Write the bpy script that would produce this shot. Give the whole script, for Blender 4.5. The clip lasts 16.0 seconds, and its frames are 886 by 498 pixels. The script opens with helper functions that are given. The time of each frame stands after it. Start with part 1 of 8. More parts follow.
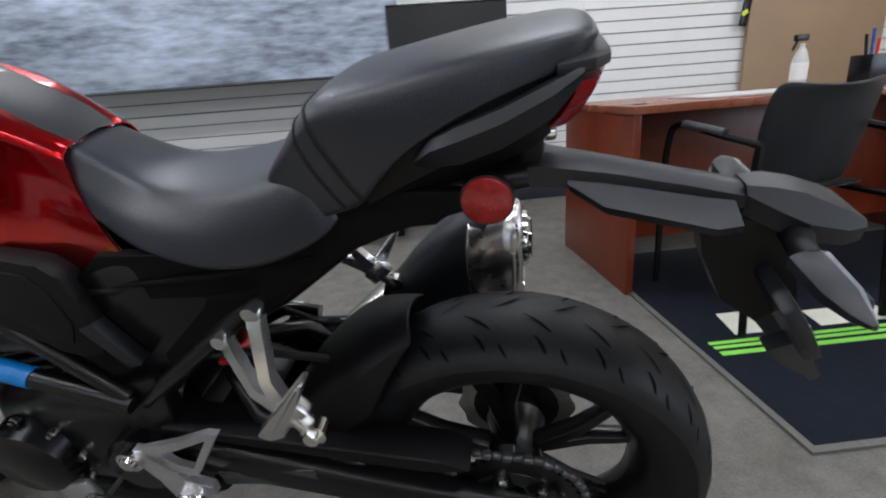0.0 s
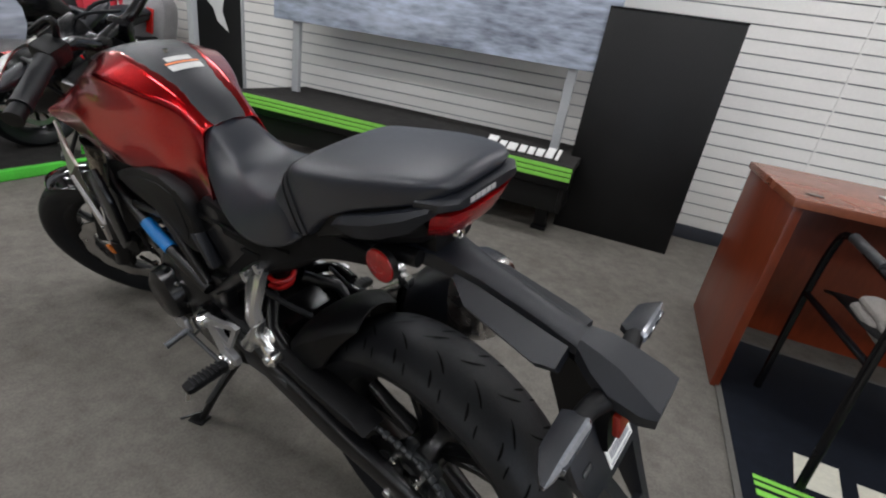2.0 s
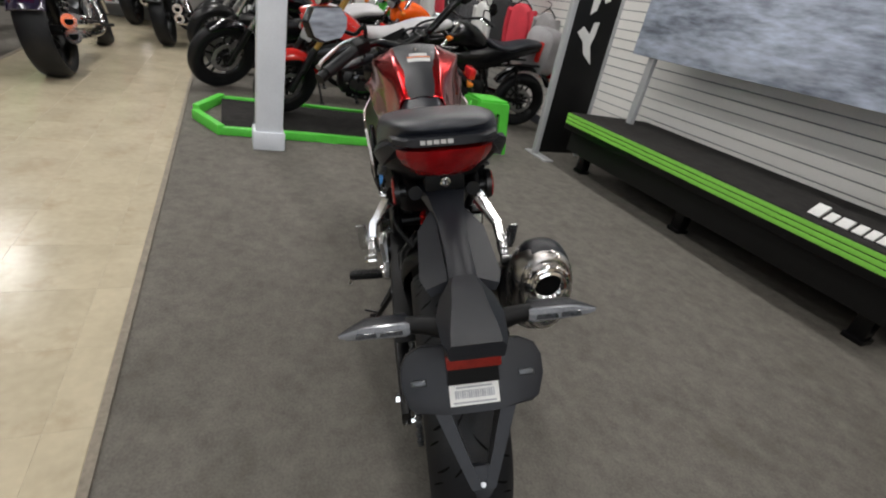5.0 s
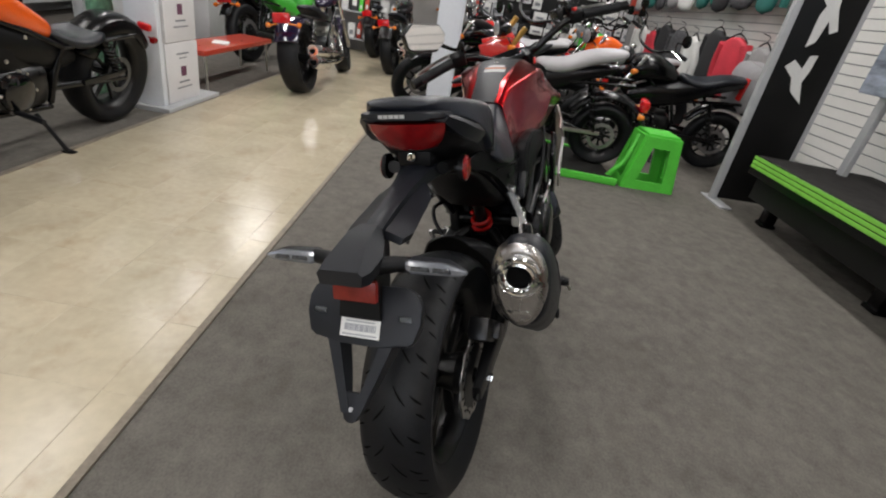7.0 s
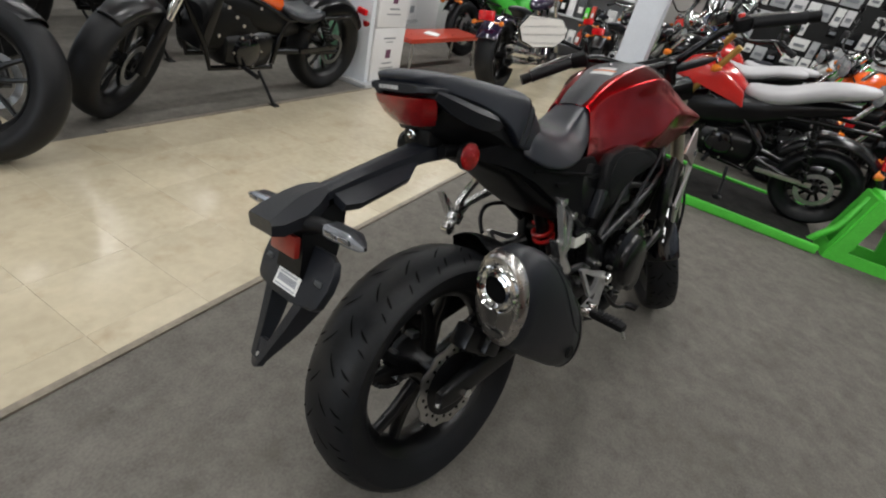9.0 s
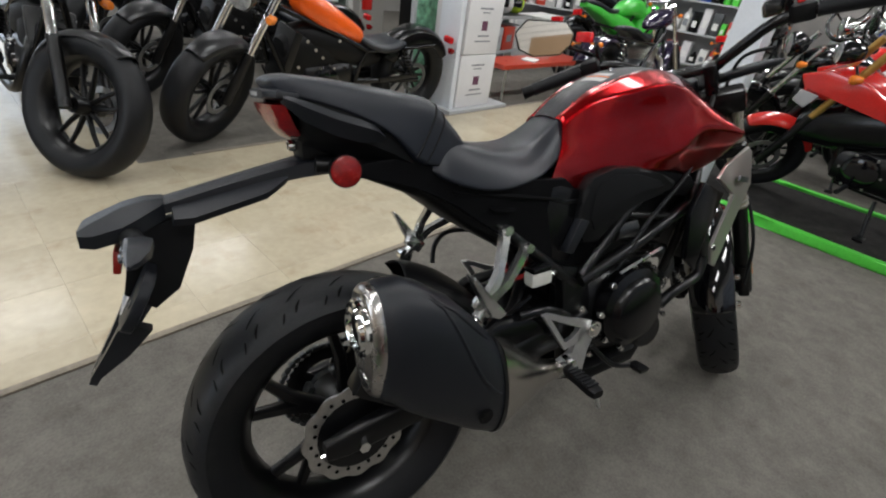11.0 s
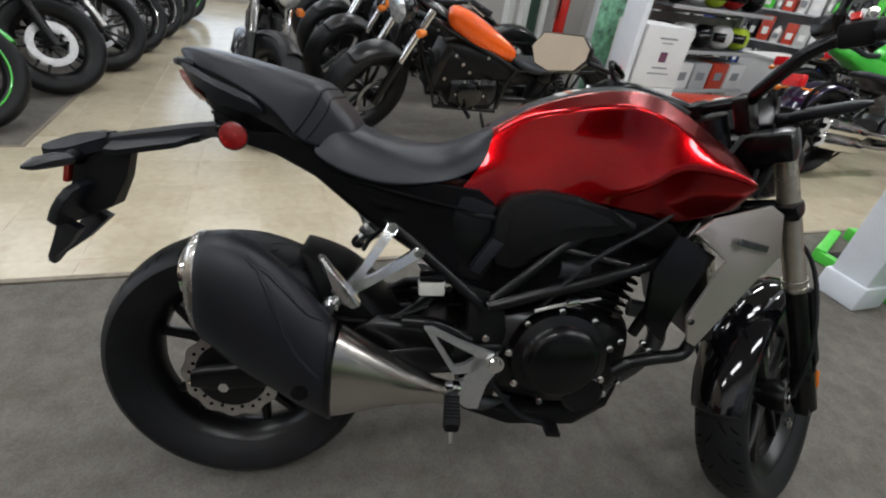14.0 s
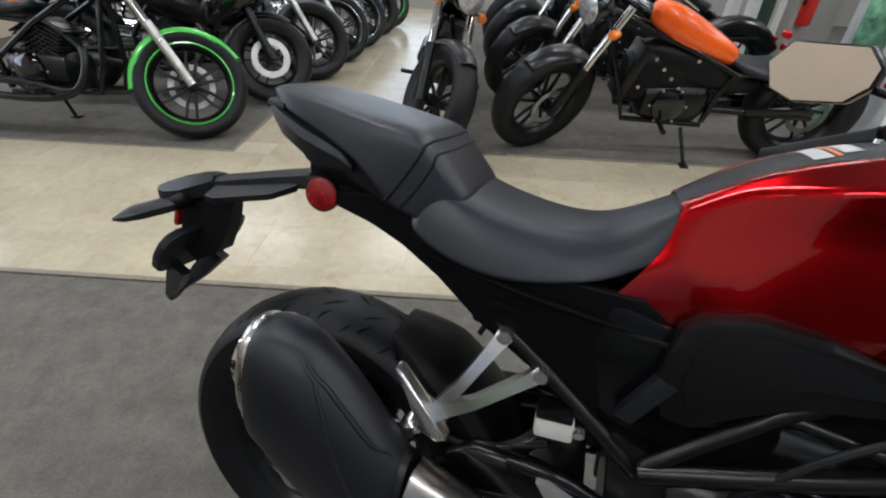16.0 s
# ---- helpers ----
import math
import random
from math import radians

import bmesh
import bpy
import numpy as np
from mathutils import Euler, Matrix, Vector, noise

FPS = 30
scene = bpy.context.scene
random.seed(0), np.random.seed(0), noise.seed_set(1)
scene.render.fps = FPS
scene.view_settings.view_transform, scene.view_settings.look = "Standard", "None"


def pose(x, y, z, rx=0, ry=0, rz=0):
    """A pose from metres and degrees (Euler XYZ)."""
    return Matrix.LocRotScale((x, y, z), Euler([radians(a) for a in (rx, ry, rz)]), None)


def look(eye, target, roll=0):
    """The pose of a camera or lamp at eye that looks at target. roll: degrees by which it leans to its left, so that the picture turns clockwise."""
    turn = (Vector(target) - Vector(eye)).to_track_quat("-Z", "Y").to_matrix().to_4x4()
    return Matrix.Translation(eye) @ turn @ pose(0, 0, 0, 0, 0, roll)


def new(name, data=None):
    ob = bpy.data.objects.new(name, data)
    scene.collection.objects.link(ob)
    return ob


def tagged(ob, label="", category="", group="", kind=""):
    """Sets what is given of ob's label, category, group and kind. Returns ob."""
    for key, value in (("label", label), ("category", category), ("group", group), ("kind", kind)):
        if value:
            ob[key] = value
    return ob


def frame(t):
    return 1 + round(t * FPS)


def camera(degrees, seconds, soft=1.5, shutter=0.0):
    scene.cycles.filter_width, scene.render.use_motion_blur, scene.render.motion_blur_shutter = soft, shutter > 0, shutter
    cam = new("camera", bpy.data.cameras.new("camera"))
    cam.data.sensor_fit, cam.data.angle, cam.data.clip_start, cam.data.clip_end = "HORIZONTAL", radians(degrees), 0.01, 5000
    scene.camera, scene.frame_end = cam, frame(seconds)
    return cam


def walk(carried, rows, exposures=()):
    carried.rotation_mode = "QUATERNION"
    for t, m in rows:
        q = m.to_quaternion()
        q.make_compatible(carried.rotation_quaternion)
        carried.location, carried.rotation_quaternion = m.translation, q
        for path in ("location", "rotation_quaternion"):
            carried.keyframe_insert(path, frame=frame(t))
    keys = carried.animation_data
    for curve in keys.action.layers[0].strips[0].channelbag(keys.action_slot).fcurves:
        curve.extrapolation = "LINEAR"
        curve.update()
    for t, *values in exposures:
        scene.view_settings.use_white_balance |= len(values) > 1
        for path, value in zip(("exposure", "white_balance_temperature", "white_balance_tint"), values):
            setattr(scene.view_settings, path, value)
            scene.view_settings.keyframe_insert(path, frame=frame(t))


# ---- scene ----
cam = camera(86.29, 16.0, soft=2.1)
PATH = [
    (0, (0.107, 0.043, 0.846), (0.262, 1.936, 0.222), -4.4),
    (0.5, (0.174, 0.001, 0.893), (0.123, 1.877, 0.201), -2.4),
    (1, (0.26, -0.033, 0.942), (-0.013, 1.812, 0.221), 1.6),
    (1.5, (0.349, -0.036, 0.985), (-0.033, 1.771, 0.219), 6.7),
    (2, (0.436, -0.026, 1.025), (-0.145, 1.715, 0.231), 9.6),
    (2.5, (0.521, -0.021, 1.032), (-0.186, 1.658, 0.206), 10.7),
    (3, (0.635, -0.018, 1.05), (-0.257, 1.564, 0.211), 11.6),
    (3.5, (0.727, -0.003, 1.055), (-0.379, 1.43, 0.204), 12.2),
    (4, (0.79, 0.051, 1.047), (-0.511, 1.293, 0.172), 12.3),
    (6.5, (1.114, 0.488, 1.071), (-0.646, 0.722, 0.15), 11.6),
    (7, (1.129, 0.594, 1.071), (-0.643, 0.647, 0.146), 11.1),
    (7.5, (1.131, 0.703, 1.072), (-0.632, 0.545, 0.14), 11.5),
    (8, (1.125, 0.806, 1.084), (-0.592, 0.439, 0.125), 12.7),
    (8.5, (1.072, 0.873, 1.086), (-0.583, 0.34, 0.098), 13.6),
    (9, (0.987, 0.945, 1.087), (-0.585, 0.286, 0.041), 14.6),
    (9.5, (0.915, 1.01, 1.087), (-0.599, 0.253, 0.023), 13.7),
    (10, (0.822, 1.085, 1.087), (-0.617, 0.189, 0.026), 10.8),
    (12.5, (0.378, 1.386, 1.118), (-0.657, 0.004, 0.109), 10.7),
    (13, (0.296, 1.466, 1.135), (-0.606, -0.01, 0.132), 10.6),
    (13.5, (0.229, 1.512, 1.129), (-0.525, -0.032, 0.106), 9.9),
    (14, (0.162, 1.516, 1.114), (-0.485, -0.054, 0.058), 9.0),
    (14.5, (0.105, 1.474, 1.112), (-0.361, -0.137, 0.022), 7.5),
    (15, (0.08, 1.411, 1.104), (-0.174, -0.229, -0.013), 3.8),
    (15.5, (0.061, 1.324, 1.101), (0.002, -0.322, -0.033), 2.3),
    (16, (0.031, 1.228, 1.11), (0.097, -0.426, -0.013), 2.2),
]
EXPOSURES = [(0, 0.22, 5700, 11), (1.5, 0.12, 5880, 12), (3.5, -0.06, 6250, 10), (7, -0.06, 6300, 12), (9.5, -0.02, 6120, 9), (13, -0.01, 6030, 9), (16, 0.05, 5880, 9)]
walk(cam, [(t, look(eye, target, roll)) for t, eye, target, roll in PATH], EXPOSURES)

# ---------- light ----------
world = bpy.data.worlds.new("shop_air")
scene.world = world
world.use_nodes = True
world.node_tree.nodes["Background"].inputs["Color"].default_value = (0.55, 0.6, 0.65, 1)
world.node_tree.nodes["Background"].inputs["Strength"].default_value = 0.25

CEILING = 3.3
TUBES = [(x, y) for x in (-6.3, -3.9, -1.5, 0.9, 3.3) for y in (-5.2, -2.6, 0.0, 2.4)]


def tube_lamp(x, y):
    data = bpy.data.lights.new("ceiling_tube", "AREA")
    data.shape, data.size, data.size_y = "RECTANGLE", 1.2, 0.28
    data.energy, data.color = LAMP_WATTS * (1.4 if x < -3 else 1.0) * (0.72 if y == -2.6 and x > -3 else 1.0), (1.0, 0.965, 0.91)
    ob = new("ceiling_tube", data)
    ob.matrix_world = pose(x, y, CEILING - 0.085)
    return ob


LAMP_WATTS = 25
for place in TUBES:
    tube_lamp(*place)
# daylight of the shop front, past the desk
data = bpy.data.lights.new("shop_window", "AREA")
data.shape, data.size, data.size_y, data.energy, data.color = "RECTANGLE", 2.8, 1.7, 54, (0.84, 0.91, 1.0)
new("shop_window", data).matrix_world = pose(4.83, -1.1, 1.65, 90, 0, 90)
# lamp of an assumed, unseen window at the side aisle's end, whitening the tile
data = bpy.data.lights.new("unseen_window_fill", "AREA")
data.shape, data.size, data.size_y, data.energy, data.color = "RECTANGLE", 2.4, 2.0, 28, (0.82, 0.9, 1.0)
new("unseen_window_fill", data).matrix_world = pose(0.7, -7.33, 1.3, 90, 0, 0)

# ---------- materials ----------
def mat(name, col, rough=0.5, metal=0.0, var=0.1, scale=6.0, bump=0.0, bscale=80.0, coat=0.0, spec=0.5, col2=None,
        emit=0.0, random_tone=0.0, rough_var=0.08, stain=0.0, stain_scale=1.5, stain_col=(0, 0, 0), stretch=None):
    """Procedural surface: coarse and fine tone variation, gloss variation and fine relief, in metres."""
    m = bpy.data.materials.new(name)
    m.use_nodes = True
    nt = m.node_tree
    n, li = nt.nodes, nt.links
    b = n["Principled BSDF"]
    b.inputs["Metallic"].default_value = metal
    b.inputs["Specular IOR Level"].default_value = spec
    b.inputs["Coat Weight"].default_value = coat
    b.inputs["Coat Roughness"].default_value = 0.06
    tc = n.new("ShaderNodeTexCoord")
    info = n.new("ShaderNodeObjectInfo")
    shift = n.new("ShaderNodeVectorMath")
    shift.operation = "ADD"
    li.new(tc.outputs["Object"], shift.inputs[0])
    li.new(info.outputs["Random"], shift.inputs[1])
    if stretch:
        wide = n.new("ShaderNodeVectorMath")
        wide.operation = "MULTIPLY"
        wide.inputs[1].default_value = stretch
        li.new(shift.outputs[0], wide.inputs[0])
        shift = wide
    big = n.new("ShaderNodeTexNoise")
    big.inputs["Scale"].default_value = scale
    big.inputs["Detail"].default_value = 5.0
    big.inputs["Roughness"].default_value = 0.62
    li.new(shift.outputs[0], big.inputs["Vector"])
    fine = n.new("ShaderNodeTexNoise")
    fine.inputs["Scale"].default_value = bscale
    fine.inputs["Detail"].default_value = 3.0
    li.new(shift.outputs[0], fine.inputs["Vector"])
    both = n.new("ShaderNodeMix")
    both.inputs[0].default_value = 0.4
    li.new(big.outputs["Fac"], both.inputs[2])
    li.new(fine.outputs["Fac"], both.inputs[3])
    ramp = n.new("ShaderNodeValToRGB")
    lo = [max(c * (1 - 2.2 * var), 0.0) for c in col]
    hi = [min(c * (1 + 2.2 * var), 1.0) for c in (col2 or col)]
    ramp.color_ramp.elements[0].position, ramp.color_ramp.elements[1].position = 0.3, 0.7
    ramp.color_ramp.elements[0].color, ramp.color_ramp.elements[1].color = (*lo, 1), (*hi, 1)
    li.new(both.outputs[0], ramp.inputs["Fac"])
    out = ramp.outputs["Color"]
    if stain:
        blot = n.new("ShaderNodeTexNoise")
        blot.inputs["Scale"].default_value, blot.inputs["Detail"].default_value, blot.inputs["Roughness"].default_value = stain_scale, 7.0, 0.68
        li.new(shift.outputs[0], blot.inputs["Vector"])
        edge = n.new("ShaderNodeMapRange")
        edge.inputs["From Min"].default_value, edge.inputs["From Max"].default_value, edge.inputs["To Max"].default_value = 0.54, 0.72, stain
        li.new(blot.outputs["Fac"], edge.inputs["Value"])
        soil = n.new("ShaderNodeMix")
        soil.data_type = "RGBA"
        li.new(edge.outputs[0], soil.inputs[0])
        li.new(out, soil.inputs[6])
        soil.inputs[7].default_value = (*stain_col, 1)
        out = soil.outputs[2]
    if random_tone:
        hsv = n.new("ShaderNodeHueSaturation")
        rng = n.new("ShaderNodeMapRange")
        rng.inputs["To Min"].default_value, rng.inputs["To Max"].default_value = 1 - random_tone, 1 + random_tone
        li.new(info.outputs["Random"], rng.inputs["Value"])
        li.new(rng.outputs[0], hsv.inputs["Value"])
        li.new(out, hsv.inputs["Color"])
        out = hsv.outputs["Color"]
    li.new(out, b.inputs["Base Color"])
    rr = n.new("ShaderNodeMapRange")
    rr.inputs["To Min"].default_value, rr.inputs["To Max"].default_value = max(rough - rough_var, 0.02), min(rough + rough_var, 1)
    li.new(big.outputs["Fac"], rr.inputs["Value"])
    li.new(rr.outputs[0], b.inputs["Roughness"])
    if bump:
        bp = n.new("ShaderNodeBump")
        bp.inputs["Strength"].default_value, bp.inputs["Distance"].default_value = bump, 0.002
        li.new(fine.outputs["Fac"], bp.inputs["Height"])
        li.new(bp.outputs[0], b.inputs["Normal"])
    if emit:
        b.inputs["Emission Color"].default_value, b.inputs["Emission Strength"].default_value = (*col, 1), emit
    return m


def glass(name, col, rough=0.05, solid=0.0):
    """Clear or tinted plastic or glass."""
    m = mat(name, col, rough, var=0.02, rough_var=0.02)
    m.node_tree.nodes["Principled BSDF"].inputs["Transmission Weight"].default_value = 1 - solid
    m.node_tree.nodes["Principled BSDF"].inputs["IOR"].default_value = 1.45
    return m


RUBBER = mat("tyre_rubber", (0.0065, 0.007, 0.0085), 0.5, var=0.2, scale=14, bump=0.15, bscale=260, spec=0.28, stain=0.5, stain_scale=5.0, stain_col=(0.022, 0.021, 0.02))
# near-black: the shade inside grooves, holes and slots, put into the colour
RECESS_DARK = mat("recess_shade", (0.002, 0.002, 0.002), 0.9, var=0.05, spec=0.1)
BLACK_METAL = mat("black_coated_metal", (0.0035, 0.0035, 0.004), 0.3, 0.0, var=0.2, scale=20, bump=0.05, bscale=300, spec=0.36)
BLACK_SATIN = mat("satin_black_paint", (0.0026, 0.0026, 0.0032), 0.24, var=0.2, scale=12, spec=0.34)
BLACK_GLOSS = mat("gloss_black_paint", (0.003, 0.003, 0.004), 0.08, var=0.1, coat=0.5, rough_var=0.03, spec=0.4)
PLASTIC = mat("grey_black_plastic", (0.0074, 0.0086, 0.0122), 0.4, var=0.12, scale=9, bump=0.22, bscale=700, spec=0.4)
PLASTIC_DARK = mat("matt_black_plastic", (0.0028, 0.0028, 0.0033), 0.5, var=0.15, bump=0.15, bscale=600, spec=0.22)
UNDER_SEAT = mat("dull_black_panel", (0.0024, 0.0024, 0.003), 0.62, var=0.2, bump=0.15, bscale=600, spec=0.1)
VINYL = mat("seat_vinyl", (0.0088, 0.0108, 0.0168), 0.35, var=0.12, scale=5, bump=0.22, bscale=520, spec=0.48)
RED_PAINT = mat("candy_red_paint", (0.32, 0.0007, 0.0026), 0.25, 1.0, var=0.03, scale=3, bscale=900, coat=0.55, rough_var=0.03, spec=0.3)
RED_PAINT.node_tree.nodes["Principled BSDF"].inputs["Coat Roughness"].default_value = 0.025
RED_BIKE = mat("bright_red_paint", (0.62, 0.02, 0.015), 0.22, var=0.06, coat=0.8)
ORANGE = mat("orange_paint", (0.88, 0.12, 0.006), 0.25, var=0.03, coat=0.5, spec=0.3)
GREEN_PAINT = mat("lime_green_paint", (0.07, 0.5, 0.05), 0.25, var=0.06, coat=0.6)
BLUE_PAINT = mat("blue_paint", (0.02, 0.06, 0.3), 0.25, var=0.06, coat=0.6)
PURPLE = mat("dark_plum_paint", (0.012, 0.006, 0.028), 0.12, var=0.08, coat=0.8)
RED_LENS = mat("red_lens", (0.2, 0.003, 0.004), 0.14, var=0.25, scale=30, bscale=420, coat=0.15, bump=0.12)
REFLECTOR = mat("red_reflector_lens", (0.24, 0.005, 0.005), 0.25, var=0.25, scale=60, bscale=420, coat=0.1, bump=0.2)
DULL_RED_LENS = mat("dull_red_lens", (0.2, 0.012, 0.007), 0.3, var=0.2, scale=30, bscale=420)
SHOW_RED = mat("bright_red_lens", (0.6, 0.008, 0.012), 0.16, var=0.3, scale=40, bscale=300, coat=0.6)
AMBER = mat("amber_lens", (0.75, 0.2, 0.02), 0.15, var=0.08, coat=0.4)
CLEAR_LENS = mat("clear_lens", (0.15, 0.158, 0.17), 0.16, 0.2, var=0.35, scale=60, bscale=300, coat=0.6)
LENS_RIM = mat("bright_lens_rim", (0.2, 0.21, 0.23), 0.18, 0.2, var=0.15, scale=40, bscale=300, coat=0.5)
LENS_CORE = mat("dark_lens_core", (0.05, 0.054, 0.062), 0.2, 0.2, var=0.5, scale=140, bscale=300, coat=0.6)
HEAD_GLASS = mat("headlamp_glass", (0.5, 0.51, 0.53), 0.1, 0.6, var=0.3, scale=40, bscale=200, coat=0.6)
CHROME = mat("chrome", (0.78, 0.78, 0.77), 0.09, 1.0, var=0.06, scale=10, rough_var=0.05)
CONE = mat("polished_steel", (0.52, 0.495, 0.46), 0.25, 1.0, var=0.04, scale=9, rough_var=0.05)
CAP_STEEL = mat("satin_chrome_cap", (0.5, 0.48, 0.46), 0.27, 1.0, var=0.08, scale=14, rough_var=0.06)
STEEL = mat("brushed_steel", (0.55, 0.54, 0.52), 0.3, 1.0, var=0.12, scale=25, bscale=400)
ALLOY = mat("cast_alloy", (0.6, 0.6, 0.61), 0.36, 0.85, var=0.08, scale=22, bump=0.12, bscale=260)
SHROUD = mat("silver_painted_metal", (0.5, 0.46, 0.425), 0.36, 0.8, var=0.05, scale=5, bscale=900)
FORK = mat("bronze_grey_fork_tube", (0.42, 0.38, 0.31), 0.28, 0.85, var=0.06)
POLISHED = mat("polished_alloy", (0.66, 0.66, 0.66), 0.24, 0.95, var=0.06, scale=18, bscale=300)
GUNMETAL = mat("gunmetal", (0.09, 0.095, 0.1), 0.35, 0.7, var=0.12, scale=20)
WHITE_PLASTIC = mat("white_plastic", (0.7, 0.7, 0.68), 0.4, var=0.04)
RESERVOIR = mat("milky_reservoir", (0.6, 0.6, 0.55), 0.3, var=0.06)
RED_SPRING = mat("red_spring", (0.55, 0.012, 0.012), 0.3, var=0.08, coat=0.4)
BLUE_TAPE = mat("blue_sleeve", (0.008, 0.17, 0.5), 0.4, var=0.06)
PAPER = mat("white_label_paper", (0.78, 0.78, 0.76), 0.6, var=0.03)
# label paper in a greyer tone
LABEL = mat("grey_label_paper", (0.5, 0.5, 0.49), 0.6, var=0.08)
BAR_INK = mat("faint_grey_print", (0.36, 0.37, 0.4), 0.7, var=0.1)
INK = mat("grey_print", (0.22, 0.23, 0.25), 0.7, var=0.1)
ORANGE_INK = mat("orange_print", (0.75, 0.22, 0.08), 0.6, var=0.05)
SILVER_INK = mat("silver_lettering", (0.6, 0.6, 0.6), 0.3, 0.4, var=0.05)
MIRROR = mat("mirror_glass", (0.86, 0.83, 0.8), 0.03, 1.0, var=0.01, rough_var=0.01)
GREY_SEAT = mat("pale_grey_seat_vinyl", (0.42, 0.41, 0.42), 0.5, var=0.06, bump=0.2, bscale=400)

CARPET = mat("grey_loop_carpet", (0.139, 0.129, 0.114), 0.95, var=0.15, scale=16.0, bump=1.0, bscale=150, spec=0.1, stain=0.42, stain_scale=4.2, stain_col=(0.085, 0.078, 0.062))
TILE = mat("cream_vinyl_tile", (0.47, 0.41, 0.295), 0.22, var=0.06, scale=3.0, bscale=30, random_tone=0.018, rough_var=0.1, stain=0.6, stain_scale=5.0, stain_col=(0.33, 0.255, 0.165))
TRIM = mat("rubber_edge_trim", (0.2, 0.17, 0.13), 0.6, var=0.15, scale=18)
WALL_WHITE = mat("white_slat_board", (0.74, 0.73, 0.7), 0.5, var=0.025, scale=2.5)
BEIGE_WALL = mat("warm_beige_wall_paint", (0.62, 0.53, 0.42), 0.7, var=0.05, scale=1.5, bump=0.1)
PLASTER = mat("painted_plaster", (0.4, 0.385, 0.36), 0.7, var=0.05, scale=1.5, bump=0.1)
BASE_DARK = mat("dark_vinyl_base", (0.03, 0.034, 0.045), 0.5, var=0.1)
DARK_PANEL = mat("black_laminate", (0.005, 0.005, 0.005), 0.42, var=0.2, scale=4, spec=0.3)
STAND_CARPET = mat("charcoal_stand_carpet", (0.028, 0.0265, 0.0255), 0.95, var=0.25, scale=14, bump=0.7, bscale=260, spec=0.1)
LIME = mat("lime_green_plastic", (0.11, 0.62, 0.06), 0.4, var=0.07, scale=6)
LIME_STRIPE = mat("lime_stripe", (0.24, 0.62, 0.08), 0.4, var=0.05)
POST_GREY = mat("grey_painted_steel", (0.42, 0.43, 0.44), 0.4, var=0.05)
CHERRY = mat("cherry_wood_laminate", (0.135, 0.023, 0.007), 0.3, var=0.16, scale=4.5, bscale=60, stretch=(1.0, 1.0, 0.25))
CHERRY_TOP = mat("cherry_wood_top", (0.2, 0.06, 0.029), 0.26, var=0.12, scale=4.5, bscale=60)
MAT_NAVY = mat("dark_navy_mat", (0.008, 0.01, 0.0155), 0.9, var=0.18, scale=20, bump=0.5, bscale=300, spec=0.12)
MAT_EDGE = mat("mat_rubber_edge", (0.1, 0.095, 0.085), 0.7, var=0.1)
CREAM_INK = mat("cream_print", (0.62, 0.6, 0.5), 0.85, var=0.06)
COLUMN_WHITE = mat("white_gloss_paint", (0.72, 0.75, 0.8), 0.35, var=0.025)
TAN_BOARD = mat("tan_board", (0.3, 0.2, 0.115), 0.6, var=0.05, scale=3)
SKIN_GLOVE = mat("grey_fabric", (0.19, 0.175, 0.16), 0.9, var=0.12, bump=0.5, bscale=150)
CARDBOARD_WHITE = mat("white_carton", (0.68, 0.67, 0.68), 0.55, var=0.03)
RED_BENCH = mat("red_bench_top", (0.48, 0.05, 0.025), 0.3, var=0.08, coat=0.3)
CONCRETE_CEIL = mat("ceiling_tile_white", (0.36, 0.355, 0.34), 0.9, var=0.06, scale=8, bump=0.3)


# ---------- mesh tools ----------
def put_faces(bm, rings, closed=True, caps=True):
    """Skins rings of points (lists of the same length)."""
    vs = [[bm.verts.new(p) for p in ring] for ring in rings]
    n = len(vs[0])
    for a, b in zip(vs, vs[1:]):
        for i in range(n if closed else n - 1):
            j = (i + 1) % n
            bm.faces.new((a[i], a[j], b[j], b[i]))
    if caps and closed:
        bm.faces.new(list(reversed(vs[0])))
        bm.faces.new(vs[-1])
    return vs


def tube(bm, pts, r, seg=10):
    """A round bar along points; r a number or one for each point."""
    pts = [Vector(p) for p in pts]
    rs = r if isinstance(r, (list, tuple)) else [r] * len(pts)
    side, rings = None, []
    for i, p in enumerate(pts):
        d = (pts[min(i + 1, len(pts) - 1)] - pts[max(i - 1, 0)]).normalized()
        if side is None:
            side = d.orthogonal().normalized()
        side = (side - d * side.dot(d)).normalized()
        up = d.cross(side)
        rings.append([p + rs[i] * (math.cos(2 * math.pi * k / seg) * side + math.sin(2 * math.pi * k / seg) * up) for k in range(seg)])
    put_faces(bm, rings)


def smooth_path(pts, n=6):
    """Catmull-Rom through the points."""
    pts = [Vector(p) for p in pts]
    out = []
    for i in range(len(pts) - 1):
        a, b, c, d = pts[max(i - 1, 0)], pts[i], pts[i + 1], pts[min(i + 2, len(pts) - 1)]
        for k in range(n):
            t = k / n
            out.append(0.5 * (2 * b + (c - a) * t + (2 * a - 5 * b + 4 * c - d) * t * t + (3 * b - a - 3 * c + d) * t ** 3))
    return out + [pts[-1]]


